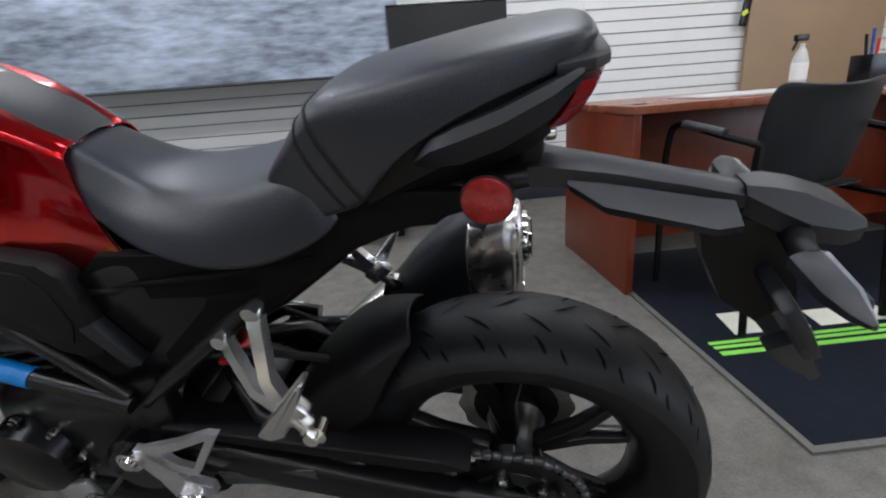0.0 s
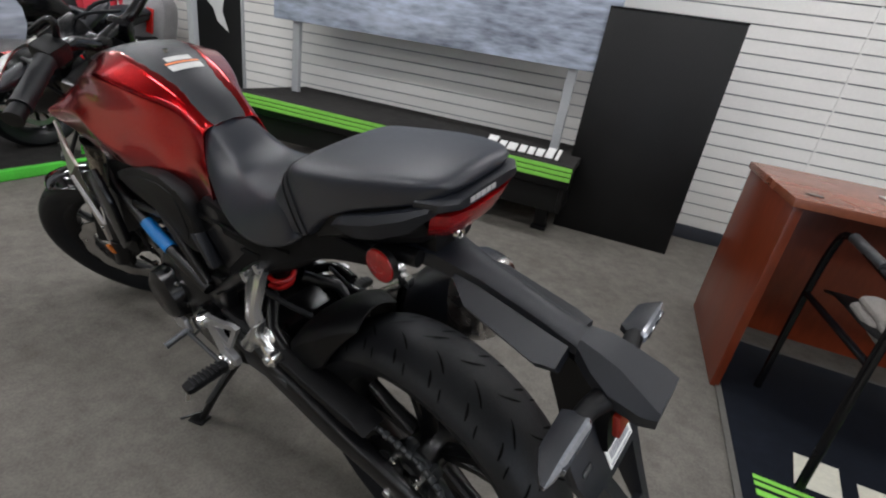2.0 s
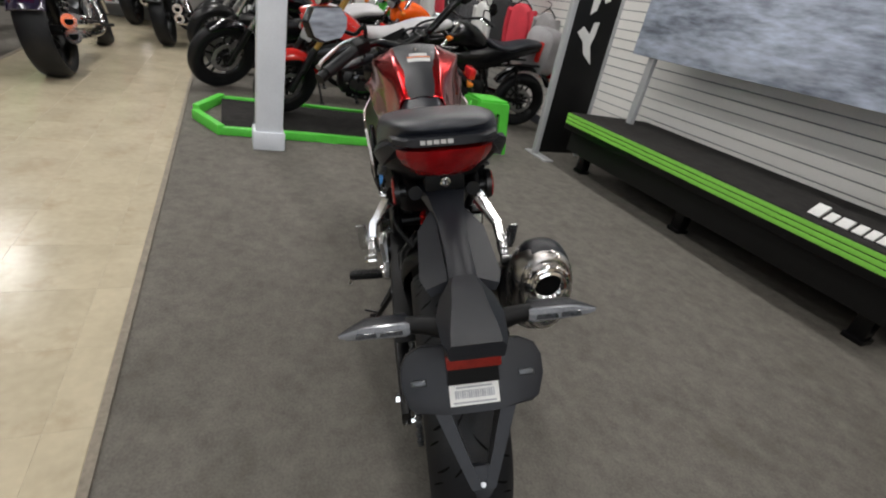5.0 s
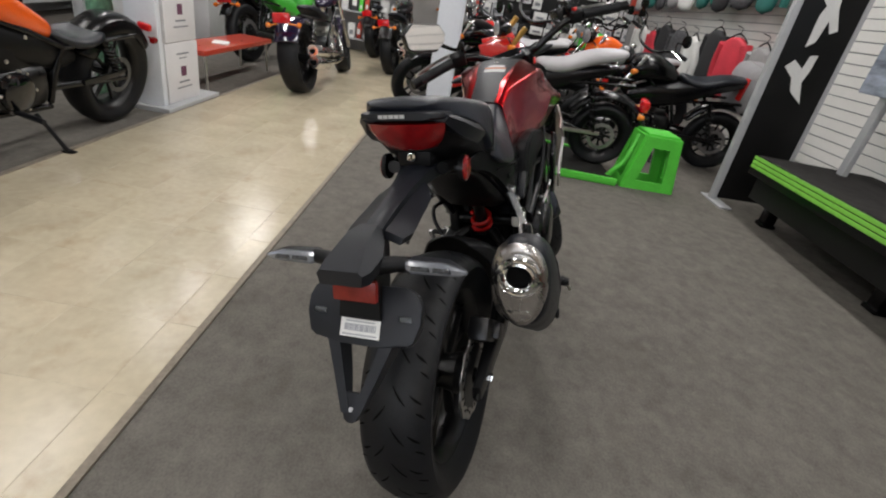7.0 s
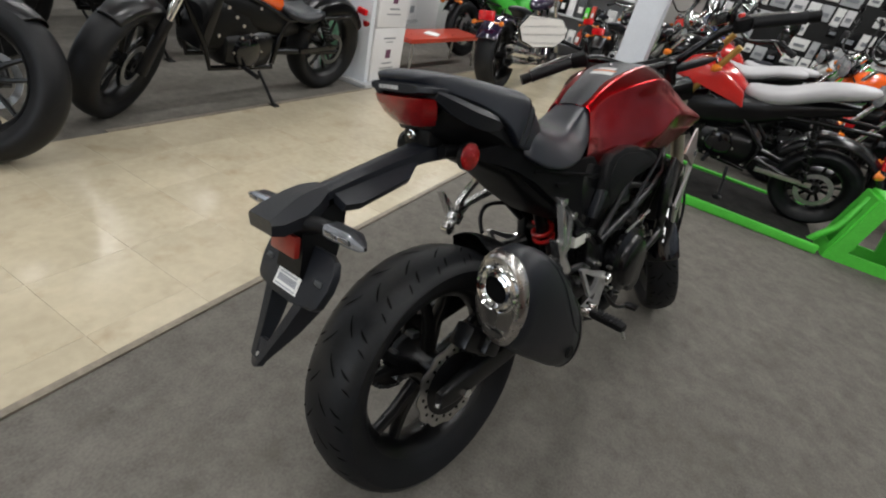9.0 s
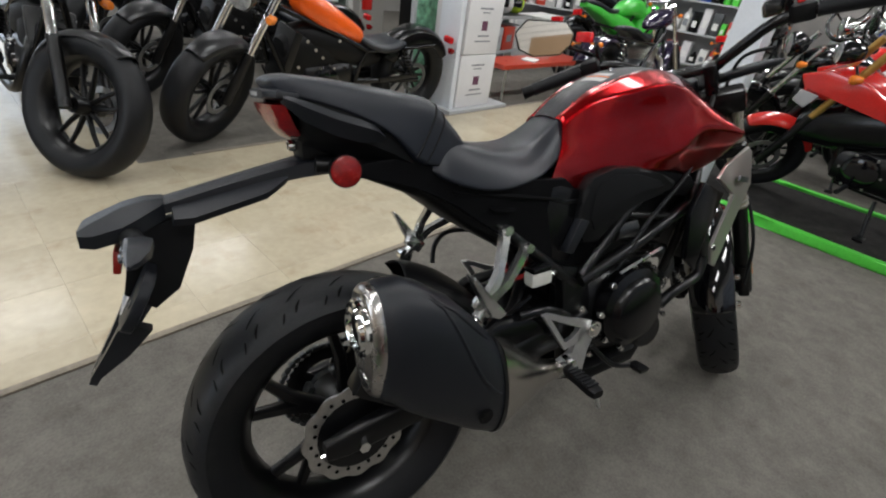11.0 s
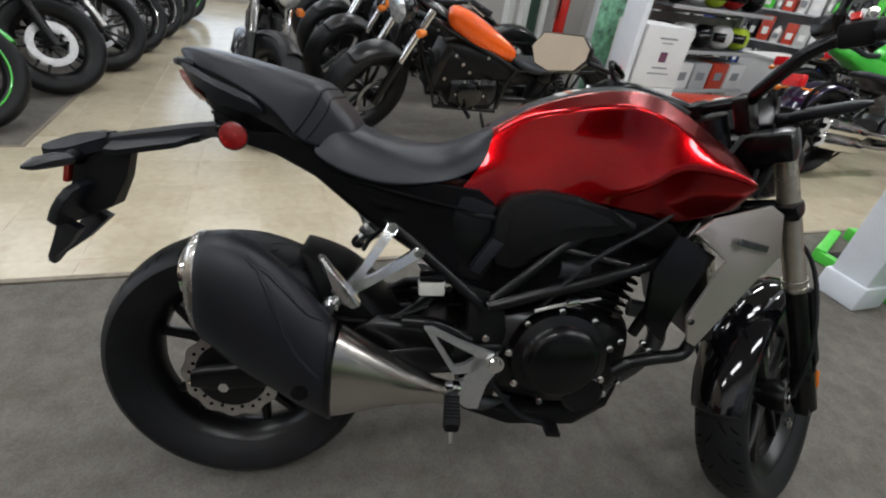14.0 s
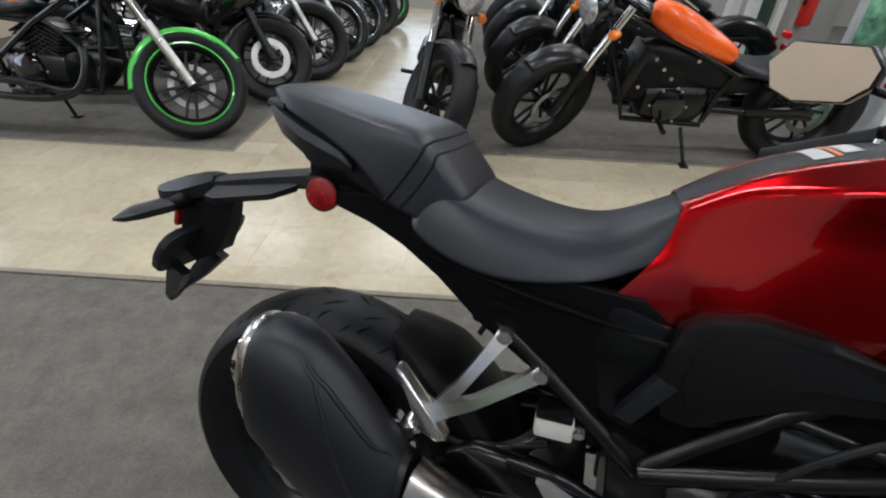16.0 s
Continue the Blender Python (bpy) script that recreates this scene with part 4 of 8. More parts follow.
bm = B()
patch(bm, 0.586, 0.606, -0.045, 0.03, 0.0012)
part("warning_label", bm, LABEL, cover, "white warning label")
bm = B()
patch(bm, 0.6095, 0.6185, -0.045, 0.03, 0.0012)
part("label_band", bm, ORANGE_INK, cover, "orange warning band")
bm = B()
patch(bm, 0.622, 0.64, -0.036, 0.022, 0.0012)
part("warning_label", bm, LABEL, cover, "white warning label")
bm = B()
disc(bm, (0.672, 0.0, 0.9565), 0.005, 0.005, "z", 12)
part("cap_key", bm, CHROME, cover)

# ---------- seats ----------
def seat_shape(name, secs, label):
    """A padded seat skinned from sections: x, top, half width of the top, half width low down, underside, lean of the sides."""
    rings = []
    for x, top, wt, wb, bot, lean_x in secs:
        h = top - bot
        half = [(lean_x, wb * 0.6, bot), (lean_x * 0.9, wb, bot + h * 0.06), (lean_x * 0.5, wt + (wb - wt) * 0.62, bot + h * 0.5), (lean_x * 0.15, wt + (wb - wt) * 0.12, top - min(0.016, h * 0.2)),
                (0, wt * 0.9, top - 0.003), (0, wt * 0.45, top)]
        ring = [(x + lean_x, 0, bot)] + [(x + dx, y, z) for dx, y, z in half] + [(x, 0, top + 0.001)] + [(x + dx, -y, z) for dx, y, z in reversed(half)]
        rings.append(ring)
    bm = B()
    vs = put_faces(bm, rings)
    crease = bm.edges.layers.float.new("crease_edge")
    for a, b in zip(vs, vs[1:]):
        for k, c in ((4, 0.2), (10, 0.2), (2, 0.7), (12, 0.7)):
            bm.edges.get((a[k], b[k]))[crease] = c
    return part(name, bm, VINYL, bike, label, sharp=180, subdivide=3)


seat_shape("rider_seat", [(0.165, 0.842, 0.084, 0.1, 0.79, -0.02), (0.2, 0.842, 0.1, 0.122, 0.762, -0.02), (0.25, 0.823, 0.099, 0.128, 0.74, -0.005), (0.31, 0.8105, 0.09, 0.126, 0.735, 0.0), (0.37, 0.8075, 0.07, 0.112, 0.745, 0.005),
                          (0.415, 0.8155, 0.056, 0.098, 0.752, 0.0), (0.455, 0.838, 0.049, 0.086, 0.765, -0.012), (0.49, 0.86, 0.046, 0.074, 0.785, -0.012), (0.51, 0.868, 0.042, 0.06, 0.8, -0.01), (0.52, 0.868, 0.034, 0.05, 0.815, -0.01)], "smooth black vinyl rider seat")
pill = seat_shape("pillion_seat", [(-0.084, 0.923, 0.05, 0.056, 0.909, 0.012), (-0.076, 0.934, 0.066, 0.074, 0.903, 0.016), (-0.05, 0.936, 0.08, 0.09, 0.898, 0.02), (0.02, 0.928, 0.094, 0.105, 0.876, 0.015), (0.09, 0.916, 0.101, 0.113, 0.845, 0.0),
                                   (0.145, 0.907, 0.104, 0.114, 0.812, -0.028), (0.168, 0.902, 0.102, 0.112, 0.798, -0.04), (0.186, 0.886, 0.1, 0.11, 0.79, -0.04), (0.212, 0.858, 0.097, 0.106, 0.784, -0.03), (0.232, 0.836, 0.093, 0.101, 0.782, -0.025), (0.24, 0.824, 0.088, 0.094, 0.79, -0.025)], "raised black vinyl pillion seat")
bm = B()
ring = [(0.126, 0.116, 0.806), (0.145, 0.115, 0.832), (0.166, 0.112, 0.868), (0.178, 0.1, 0.893), (0.183, 0.05, 0.895), (0.185, 0, 0.896), (0.183, -0.05, 0.895), (0.178, -0.1, 0.893), (0.166, -0.112, 0.868), (0.145, -0.115, 0.832), (0.126, -0.116, 0.806)]
tube(bm, onto(pill, smooth_path(ring, 5), 0.0002), 0.0022, 6)
part("seam", bm, PLASTIC_DARK, pill, "stitched seam")
bm = B()
tube(bm, onto(pill, smooth_path([(p[0] + 0.022, p[1], p[2] - 0.006) for p in ring], 5), 0.0002), 0.0018, 6)
part("seam", bm, PLASTIC_DARK, pill, "stitched seam")

# ---------- tail ----------
bm = B()
put_faces(bm, [[(x, -w, zt), (x, -w * 1.0, zm), (x, -w * 0.6, zb), (x, 0, zb - 0.004), (x, w * 0.6, zb), (x, w, zm), (x, w, zt), (x, 0, zt + 0.004)] for x, w, zt, zm, zb in
               ((-0.042, 0.074, 0.908, 0.882, 0.84), (-0.028, 0.086, 0.902, 0.866, 0.83), (0.02, 0.098, 0.884, 0.848, 0.812), (0.09, 0.1, 0.85, 0.818, 0.782), (0.17, 0.092, 0.8, 0.775, 0.75), (0.25, 0.085, 0.768, 0.75, 0.725))])
cowl = part("tail_cowl", bm, PLASTIC_DARK, bike, "matt black tail cowl")
for s in (1, -1):
    bm = B()
    rings = []
    for x, y, z, h in ((-0.066, 0.078, 0.9, 0.006), (-0.042, 0.094, 0.886, 0.013), (0.0, 0.104, 0.868, 0.015), (0.036, 0.108, 0.857, 0.015), (0.06, 0.108, 0.851, 0.011), (0.076, 0.103, 0.842, 0.005)):
        rings.append([(x, (y - 0.02) * s, z + h), (x, (y + 0.002) * s, z + h), (x, (y + 0.008) * s, z + h * 0.3), (x, (y - 0.002) * s, z - h * 1.3), (x, (y - 0.02) * s, z - h)])
    put_faces(bm, rings)
    part("grab_rail", bm, PLASTIC, cowl, "moulded grab rail")
bm = B()
put_faces(bm, [superring(x, 0, z, w, h, 4.0, 24) for x, z, w, h in ((-0.045, 0.903, 0.086, 0.01), (-0.075, 0.906, 0.08, 0.009), (-0.089, 0.906, 0.06, 0.007))])
trim_strip = part("tail_strip", bm, PLASTIC, cowl)
y = 0.038
for wdt in (0.0075, 0.008, 0.0085, 0.008, 0.0085):
    bm = B()
    block(bm, (0.0016, wdt, 0.0062), (-0.0896, y - wdt / 2, 0.906), 0.0)
    part("letter_bar", bm, SILVER_INK, trim_strip, "small silver lettering")
    y -= wdt + 0.0022
bm = B()
rings = []
for x0, z, w, sweep in ((-0.087, 0.892, 0.076, 0.024), (-0.083, 0.88, 0.075, 0.024), (-0.074, 0.862, 0.066, 0.024), (-0.061, 0.846, 0.052, 0.022), (-0.056, 0.842, 0.044, 0.02)):
    rings.append([(x0 + sweep, -w, z), (x0 + 0.006, -w * 0.8, z), (x0 - 0.002, -w * 0.4, z), (x0 - 0.003, 0, z), (x0 - 0.002, w * 0.4, z), (x0 + 0.006, w * 0.8, z), (x0 + sweep, w, z), (x0 + 0.05, 0, z)])
put_faces(bm, rings)
part("tail_light", bm, RED_LENS, cowl, "wide red tail light", sharp=30)
bm = B()
lathe(bm, [(0.001, -0.004), (0.005, -0.004), (0.0065, -0.006), (0.0085, -0.005), (0.0095, -0.001), (0.0095, 0.006), (0.001, 0.006)], 20, (-0.044, 0.0, 0.826), "x", False)
lock = part("seat_lock", bm, CHROME, cowl, "round seat lock")
# dark bar on the lock face for the shade of a slot
bm = B()
block(bm, (0.002, 0.0022, 0.008), (-0.0485, 0.0, 0.826), 0.0)
part("key_slot", bm, RECESS_DARK, lock)
bm = B()
block(bm, (0.09, 0.07, 0.04), (0.008, 0, 0.824), 0.01)
part("lock_panel", bm, PLASTIC_DARK, cowl)
for s in (1, -1):
    bm = B()
    lathe(bm, [(0.001, 0.005), (0.02, 0.004), (0.024, 0.002), (0.0245, 0.0), (0.001, 0.0)], 32, (0.018, 0, 0), "y", False)
    part("side_reflector", bm, REFLECTOR, cowl, "round red reflector", matrix=Matrix.Translation((0.0, 0.086 * s, 0.792)) @ Matrix.Diagonal((1, s, 1, 1)))
    bm = B()
    tube(bm, [(0.018, 0.03 * s, 0.79), (0.018, 0.08 * s, 0.792)], 0.012, 12)
    disc(bm, (0.018, 0.0815 * s, 0.792), 0.0262, 0.009, "y", 28)
    part("reflector_stay", bm, BLACK_METAL, cowl)

# tail tidy: long arm, flaps, hood, plate holder
bm = B()
put_faces(bm, [[(x, -w, zb), (x, -w * 1.0, zt - 0.008), (x, -w * 0.5, zt), (x, w * 0.5, zt), (x, w, zt - 0.008), (x, w, zb)] for x, w, zt, zb in
               ((0.05, 0.045, 0.805, 0.778), (0.0, 0.04, 0.812, 0.782), (-0.035, 0.031, 0.808, 0.778), (-0.1, 0.022, 0.794, 0.768), (-0.18, 0.019, 0.775, 0.751), (-0.25, 0.02, 0.758, 0.737), (-0.27, 0.02, 0.75, 0.735))])
arm = part("fender_arm", bm, PLASTIC, bike, "long grey-black plastic fender arm")
for s in (1, -1):
    bm = B()
    rings = []
    for x, y0, y1, z0, z1 in ((-0.06, 0.025, 0.032, 0.784, 0.78), (-0.095, 0.0225, 0.054, 0.776, 0.764), (-0.2, 0.021, 0.06, 0.754, 0.739), (-0.226, 0.021, 0.052, 0.75, 0.738)):
        rings.append([(x, y0 * s, z0), (x, y1 * s, z1), (x - 0.003, (y1 - 0.006) * s, z1 - 0.011), (x - 0.003, y0 * s, z0 - 0.014)])
    put_faces(bm, rings)
    part("flap", bm, PLASTIC, arm)
bm = B()
put_faces(bm, [[(x, -w * 0.92, zb), (x, -w, zm), (x, -w * f, zt), (x, w * f, zt), (x, w, zm), (x, w * 0.92, zb)] for x, w, f, zt, zm, zb in
               ((-0.236, 0.021, 0.7, 0.763, 0.755, 0.732), (-0.262, 0.037, 0.55, 0.762, 0.744, 0.722), (-0.288, 0.045, 0.5, 0.756, 0.733, 0.713), (-0.325, 0.042, 0.72, 0.74, 0.724, 0.705), (-0.342, 0.037, 0.86, 0.731, 0.725, 0.708))])
hood = part("fender_hood", bm, PLASTIC, bike, "faceted grey-black hood above the plate", sharp=20)
bm = B()
block(bm, (0.01, 0.074, 0.034), (-0.305, 0.0, 0.681), 0.003, rot(0, 10, 0))
part("rear_reflector", bm, DULL_RED_LENS, hood, "dull red reflector under the hood")
bm = B()
put_faces(bm, [[(x, -w, z) for x, w, z in ((-0.195, 0.012, 0.74), (-0.29, 0.03, 0.715), (-0.298, 0.034, 0.66), (-0.305, 0.036, 0.632), (-0.27, 0.034, 0.602), (-0.235, 0.02, 0.622), (-0.208, 0.014, 0.68))], [(x, w, z) for x, w, z in ((-0.195, 0.012, 0.74), (-0.29, 0.03, 0.715), (-0.298, 0.034, 0.66), (-0.305, 0.036, 0.632), (-0.27, 0.034, 0.602), (-0.235, 0.02, 0.622), (-0.208, 0.014, 0.68))]])
part("stem", bm, PLASTIC_DARK, hood)
PT = Matrix.Translation((-0.293, 0, 0.622)) @ rot(0, 30, 0).to_4x4()
bm = B()
prism(bm, [(-0.1, 0.004), (-0.099, 0.03), (-0.09, 0.048), (-0.07, 0.057), (0.07, 0.057), (0.09, 0.048), (0.099, 0.03), (0.1, 0.004), (0.091, -0.026), (0.08, -0.034), (0.03, -0.04), (-0.03, -0.04), (-0.08, -0.034), (-0.091, -0.026)], -0.008, 0.008, 0.004, "x")
holder = part("plate_holder", bm, PLASTIC, bike, "black number-plate holder", matrix=PT)
bm = B()
for q in (1, -1):
    put_faces(bm, [[(x + d, y * q + e, z) for d, e in ((-0.006, -w), (-0.006, w), (dp, w), (dp, -w))] for x, y, z, w, dp in ((0.0, 0.048, -0.03, 0.011, 0.034), (0.0, 0.03, -0.085, 0.009, 0.024), (-0.002, 0.009, -0.146, 0.0075, 0.004))])
prism(bm, [(-0.02, -0.114), (0.02, -0.114), (0.0155, -0.144), (0.0115, -0.156), (0.004, -0.161), (-0.004, -0.161), (-0.0115, -0.156), (-0.0155, -0.144)], -0.0065, 0.005, 0.002, "x")
part("lower_bracket", bm, PLASTIC, holder, matrix=PT)
for y in (-0.075, 0.075):
    bm = B()
    block(bm, (0.003, 0.022, 0.009), (-0.0085, y, 0.008), 0.003)
    part("slot", bm, GUNMETAL, holder, matrix=PT)
bm = B()
disc(bm, (-0.0055, 0, -0.14), 0.004, 0.004, "x", 12)
part("bracket_hole", bm, ALLOY, holder, matrix=PT)
bm = B()
block(bm, (0.0016, 0.069, 0.029), (-0.0092, 0.0, -0.014), 0.0004)
label = part("barcode_label", bm, PAPER, holder, "white printed stock label", matrix=PT)
bm = B()
for k in range(18):
    block(bm, (0.001, 0.0014 + 0.0005 * (k * 7 % 3), 0.011), (-0.0102, -0.027 + 0.0031 * k, -0.013), 0)
block(bm, (0.001, 0.05, 0.002), (-0.0102, 0, -0.0035), 0)
block(bm, (0.001, 0.06, 0.0022), (-0.0102, 0, -0.0245), 0)
part("print", bm, BAR_INK, label, matrix=PT)
for s in (1, -1):
    bm = B()
    tube(bm, [(-0.285, 0.03 * s, 0.716), (-0.276, 0.06 * s, 0.717), (-0.274, 0.084 * s, 0.718)], [0.016, 0.0125, 0.0115], 12)
    sig = part("turn_signal", bm, PLASTIC_DARK, bike, "slim angular turn signal with clear lens")
    bm = B()
    def shell(x0, x1, k):
        """Rings of the tapered blade along its length."""
        out = []
        for y, lean, h in ((0.079, 0.3, 0.008), (0.085, 0.0, 0.0105), (0.138, 0.1, 0.0095), (0.16, 0.5, 0.0062), (0.172, 0.85, 0.0025)):
            xf, z, h = x0 + (x1 - x0) * lean, 0.7185 - (0.003 if y > 0.15 else 0.0), h * k
            xm = xf + (x1 - xf) * 0.4
            out.append([(xf, y * s, z - h * 0.5), (xf, y * s, z + h * 0.5), (xm, y * s, z + h), (x1, y * s, z + h), (x1, y * s, z - h), (xm, y * s, z - h)])
        return out

    bm = B()
    put_faces(bm, shell(-0.254, -0.281, 1.0))
    part("body", bm, PLASTIC, sig)
    bm = B()
    put_faces(bm, [[(2 * -0.2805 - p[0], p[1], p[2]) for p in r] for r in shell(-0.272, -0.2805, 0.97)])
    lens = part("lens", bm, LENS_RIM, sig, "clear angular lens", sharp=20)
    for y0, y1 in ((0.088, 0.119), (0.122, 0.15)):
        bm = B()
        prism(bm, [(y0 * s, 0.7155), ((y0 + 0.001) * s, 0.7225), ((y1 - 0.003) * s, 0.7225), (y1 * s, 0.7155)], -0.2905, -0.284, 0.001, "x")
        part("lamp_core", bm, LENS_CORE, lens, "dark ribbed lamp core")

# ---------- pegs, brackets, stand ----------
for s in (-1, 1):
    bm = B()
    frame_plate(bm, [(0.393, 0.476), (0.41, 0.477), (0.47, 0.452), (0.545, 0.428), (0.5, 0.385), (0.462, 0.378)], [(0.416, 0.462), (0.42, 0.461), (0.468, 0.438), (0.505, 0.422), (0.482, 0.402), (0.462, 0.396)], 0.142 * s, 0.152 * s)
    prism(bm, [(0.5, 0.42), (0.545, 0.43), (0.56, 0.41), (0.53, 0.36), (0.525, 0.3), (0.5, 0.298), (0.47, 0.325), (0.452, 0.33), (0.45, 0.352), (0.49, 0.362)], 0.138 * s, 0.152 * s, 0.003)
    if s > 0:
        bmesh.ops.translate(bm, vec=(-0.012, 0, 0.024), verts=bm.verts)
    bracket = part("peg_bracket", bm, ALLOY, bike, "cast alloy heel guard and peg bracket")
    bm = B()
    lathe(bm, [(0.001, 0.012), (0.011, 0.012), (0.014, 0.007), (0.019, 0.007), (0.02, -0.012), (0.001, -0.012)], 24, (0.541, 0, 0.411), "y", False)
    part("pivot_bolt", bm, CHROME, bracket, matrix=Matrix.Translation((0, 0.153 * s, 0.024 if s > 0 else 0)) @ Matrix.Diagonal((1, s, 1, 1)))
    bm = B()
    end = (0.455, 0.262, 0.336) if s < 0 else (0.462, 0.257, 0.36)
    start = (0.463, 0.16, 0.338) if s < 0 else (0.474, 0.155, 0.347)
    a, b = Vector((start[0], start[1] * s, start[2])), Vector((end[0], end[1] * s, end[2]))
    rings = []
    for f, hw, hh in ((0, 0.011, 0.009), (0.15, 0.0155, 0.01), (0.9, 0.0165, 0.0105), (1, 0.013, 0.008)):
        c = a.lerp(b, f)
        rings.append(superring(c.x, c.y, c.z, hw, hh, 4, 14, Vector((1, 0, 0)), Vector((0, 0, 1))))
    put_faces(bm, rings)
    peg = part("foot_peg", bm, PLASTIC_DARK, bike, "ribbed rubber foot peg")
    bm = B()
    for k in range(7):
        c = a.lerp(b, 0.22 + 0.1 * k)
        block(bm, (0.03, 0.005, 0.004), (c.x, c.y, c.z + 0.0108), 0.001)
    part("rib", bm, RUBBER, peg)
    bm = B()
    c = a.lerp(b, 0.0)
    block(bm, (0.03, 0.03, 0.026), (c.x, c.y - 0.008 * s, c.z), 0.006)
    block(bm, (0.018, 0.03, 0.034), (c.x + 0.008, c.y - 0.002 * s, c.z + 0.006), 0.005)
    part("peg_mount", bm, CHROME, peg)
    bm = B()
    c = a.lerp(b, 1.0)
    tube(bm, [c - Vector((0, 0.006 * s, 0.006)), c - Vector((0, -0.004 * s, 0.028))], [0.005, 0.004], 8)
    part("feeler", bm, STEEL, peg)
    # passenger bracket: two arms that meet at the folded peg
    bm = B()
    y0, y1 = 0.108 * s, 0.158 * s
    SH = Vector((0.016, 0, 0.026)) if s > 0 else Vector((0, 0, 0))
    hub = Vector((0.243, y1, 0.545)) + SH
    SL = Vector((-0.03, 0, 0.018)) if s > 0 else Vector((0, 0, 0))
    for top in (Vector((0.315, y0, 0.662)) + SL, Vector((0.37, y0, 0.618)) + SL):
        d = (hub - top)
        side = d.cross(Vector((0, 1, 0))).normalized()
        rings = []
        for f, w in ((0, 0.012), (0.12, 0.009), (0.6, 0.0075), (1, 0.011)):
            c = top.lerp(hub, f) + Vector((0, 0.016 * s * math.sin(math.pi * f), 0))
            rings.append([c + side * w + Vector((0, 0.008, 0)), c - side * w + Vector((0, 0.008, 0)), c - side * w - Vector((0, 0.008, 0)), c + side * w - Vector((0, 0.008, 0))])
        put_faces(bm, rings)
        disc(bm, (top.x, top.y + 0.004 * s, top.z), 0.0095, 0.026, "y", 18)
    block(bm, (0.045, 0.02, 0.03), (hub.x - 0.005, y1, hub.z - 0.005), 0.006, rot(0, 40, 0))
    pb = part("passenger_bracket", bm, POLISHED, bike, "polished alloy passenger peg bracket")
    bm = B()
    prism(bm, [(0.19, 0.616), (0.2, 0.614), (0.25, 0.553), (0.272, 0.528), (0.256, 0.52), (0.235, 0.53), (0.222, 0.556)], y1 + 0.006 * s, y1 + 0.03 * s, 0.005)
    bmesh.ops.translate(bm, vec=SH, verts=bm.verts)
    peg2 = part("passenger_peg", bm, POLISHED, bike, "folded alloy passenger peg")
    bm = B()
    lathe(bm, [(0.001, 0.014), (0.009, 0.014), (0.012, 0.008), (0.016, 0.006), (0.016, -0.012), (0.001, -0.012)], 20, (0.214, 0, 0.512), "y", False)
    part("peg_bolt", bm, CHROME, peg2, matrix=Matrix.Translation(Vector((0, y1 + 0.006 * s, 0)) + SH) @ Matrix.Diagonal((1, s, 1, 1)))
    bm = B()
    tube(bm, [Vector((0.238, y1, 0.538)) + SH, Vector((0.214, y1 + 0.004 * s, 0.512)) + SH], 0.012, 10)
    part("peg_link", bm, POLISHED, peg2)
# brake and gear levers
bm = B()
tube(bm, smooth_path([(0.54, -0.155, 0.37), (0.6, -0.17, 0.31), (0.665, -0.175, 0.29)]), 0.006, 8)
block(bm, (0.03, 0.04, 0.01), (0.67, -0.19, 0.292), 0.003)
part("brake_pedal", bm, BLACK_METAL, bike)
bm = B()
tube(bm, smooth_path([(0.52, 0.15, 0.3), (0.6, 0.155, 0.315), (0.665, 0.16, 0.335)]), 0.0055, 8)
tube(bm, [(0.66, 0.155, 0.335), (0.66, 0.215, 0.325)], 0.0085, 10)
tube(bm, [(0.64, 0.15, 0.33), (0.56, 0.13, 0.41)], 0.004, 8)
part("gear_lever", bm, GUNMETAL, bike)
# side stand
bm = B()
tube(bm, [(0.545, 0.11, 0.265), (0.6, 0.165, 0.16), (0.64, 0.212, 0.062)], [0.012, 0.0105, 0.009], 10)
block(bm, (0.045, 0.036, 0.008), (0.648, 0.218, 0.058), 0.003, rot(14, 0, 20))
tube(bm, [(0.635, 0.2, 0.085), (0.66, 0.255, 0.088)], 0.004, 8)
part("side_stand", bm, BLACK_METAL, bike, "black side stand, folded out")
bm = B()
tube(bm, [(0.54, 0.13, 0.27), (0.615, 0.19, 0.13)], 0.0065, 8)
part("stand_spring", bm, GUNMETAL, bike)

# rear brake reservoir
bm = B()
block(bm, (0.052, 0.03, 0.03), (0.4, -0.118, 0.55), 0.006, rot(0, -4, 0))
res = part("brake_reservoir", bm, RESERVOIR, bike, "milky brake fluid reservoir")
bm = B()
block(bm, (0.048, 0.034, 0.012), (0.398, -0.118, 0.571), 0.004, rot(0, -4, 0))
part("lid", bm, BLACK_SATIN, res)
bm = B()
bolt(bm, (0.432, -0.13, 0.556), 0.006, 0.012)
part("screw", bm, CHROME, res)

# inner fender and battery box that fill the space under the seat
bm = B()
put_faces(bm, [superring(x, 0, z, w, h, 4.5, 20) for x, z, w, h in ((0.05, 0.79, 0.055, 0.016), (0.16, 0.752, 0.075, 0.024), (0.26, 0.7, 0.085, 0.045), (0.36, 0.665, 0.092, 0.07), (0.46, 0.66, 0.094, 0.08), (0.54, 0.66, 0.094, 0.08))])
part("battery_box", bm, PLASTIC_DARK, bike)
bm = B()
prism(bm, [(0.34, 0.66), (0.5, 0.64), (0.52, 0.5), (0.51, 0.44), (0.49, 0.44), (0.485, 0.56), (0.4, 0.61)], -0.05, 0.05, 0.01)
part("air_duct", bm, BLACK_SATIN, bike)
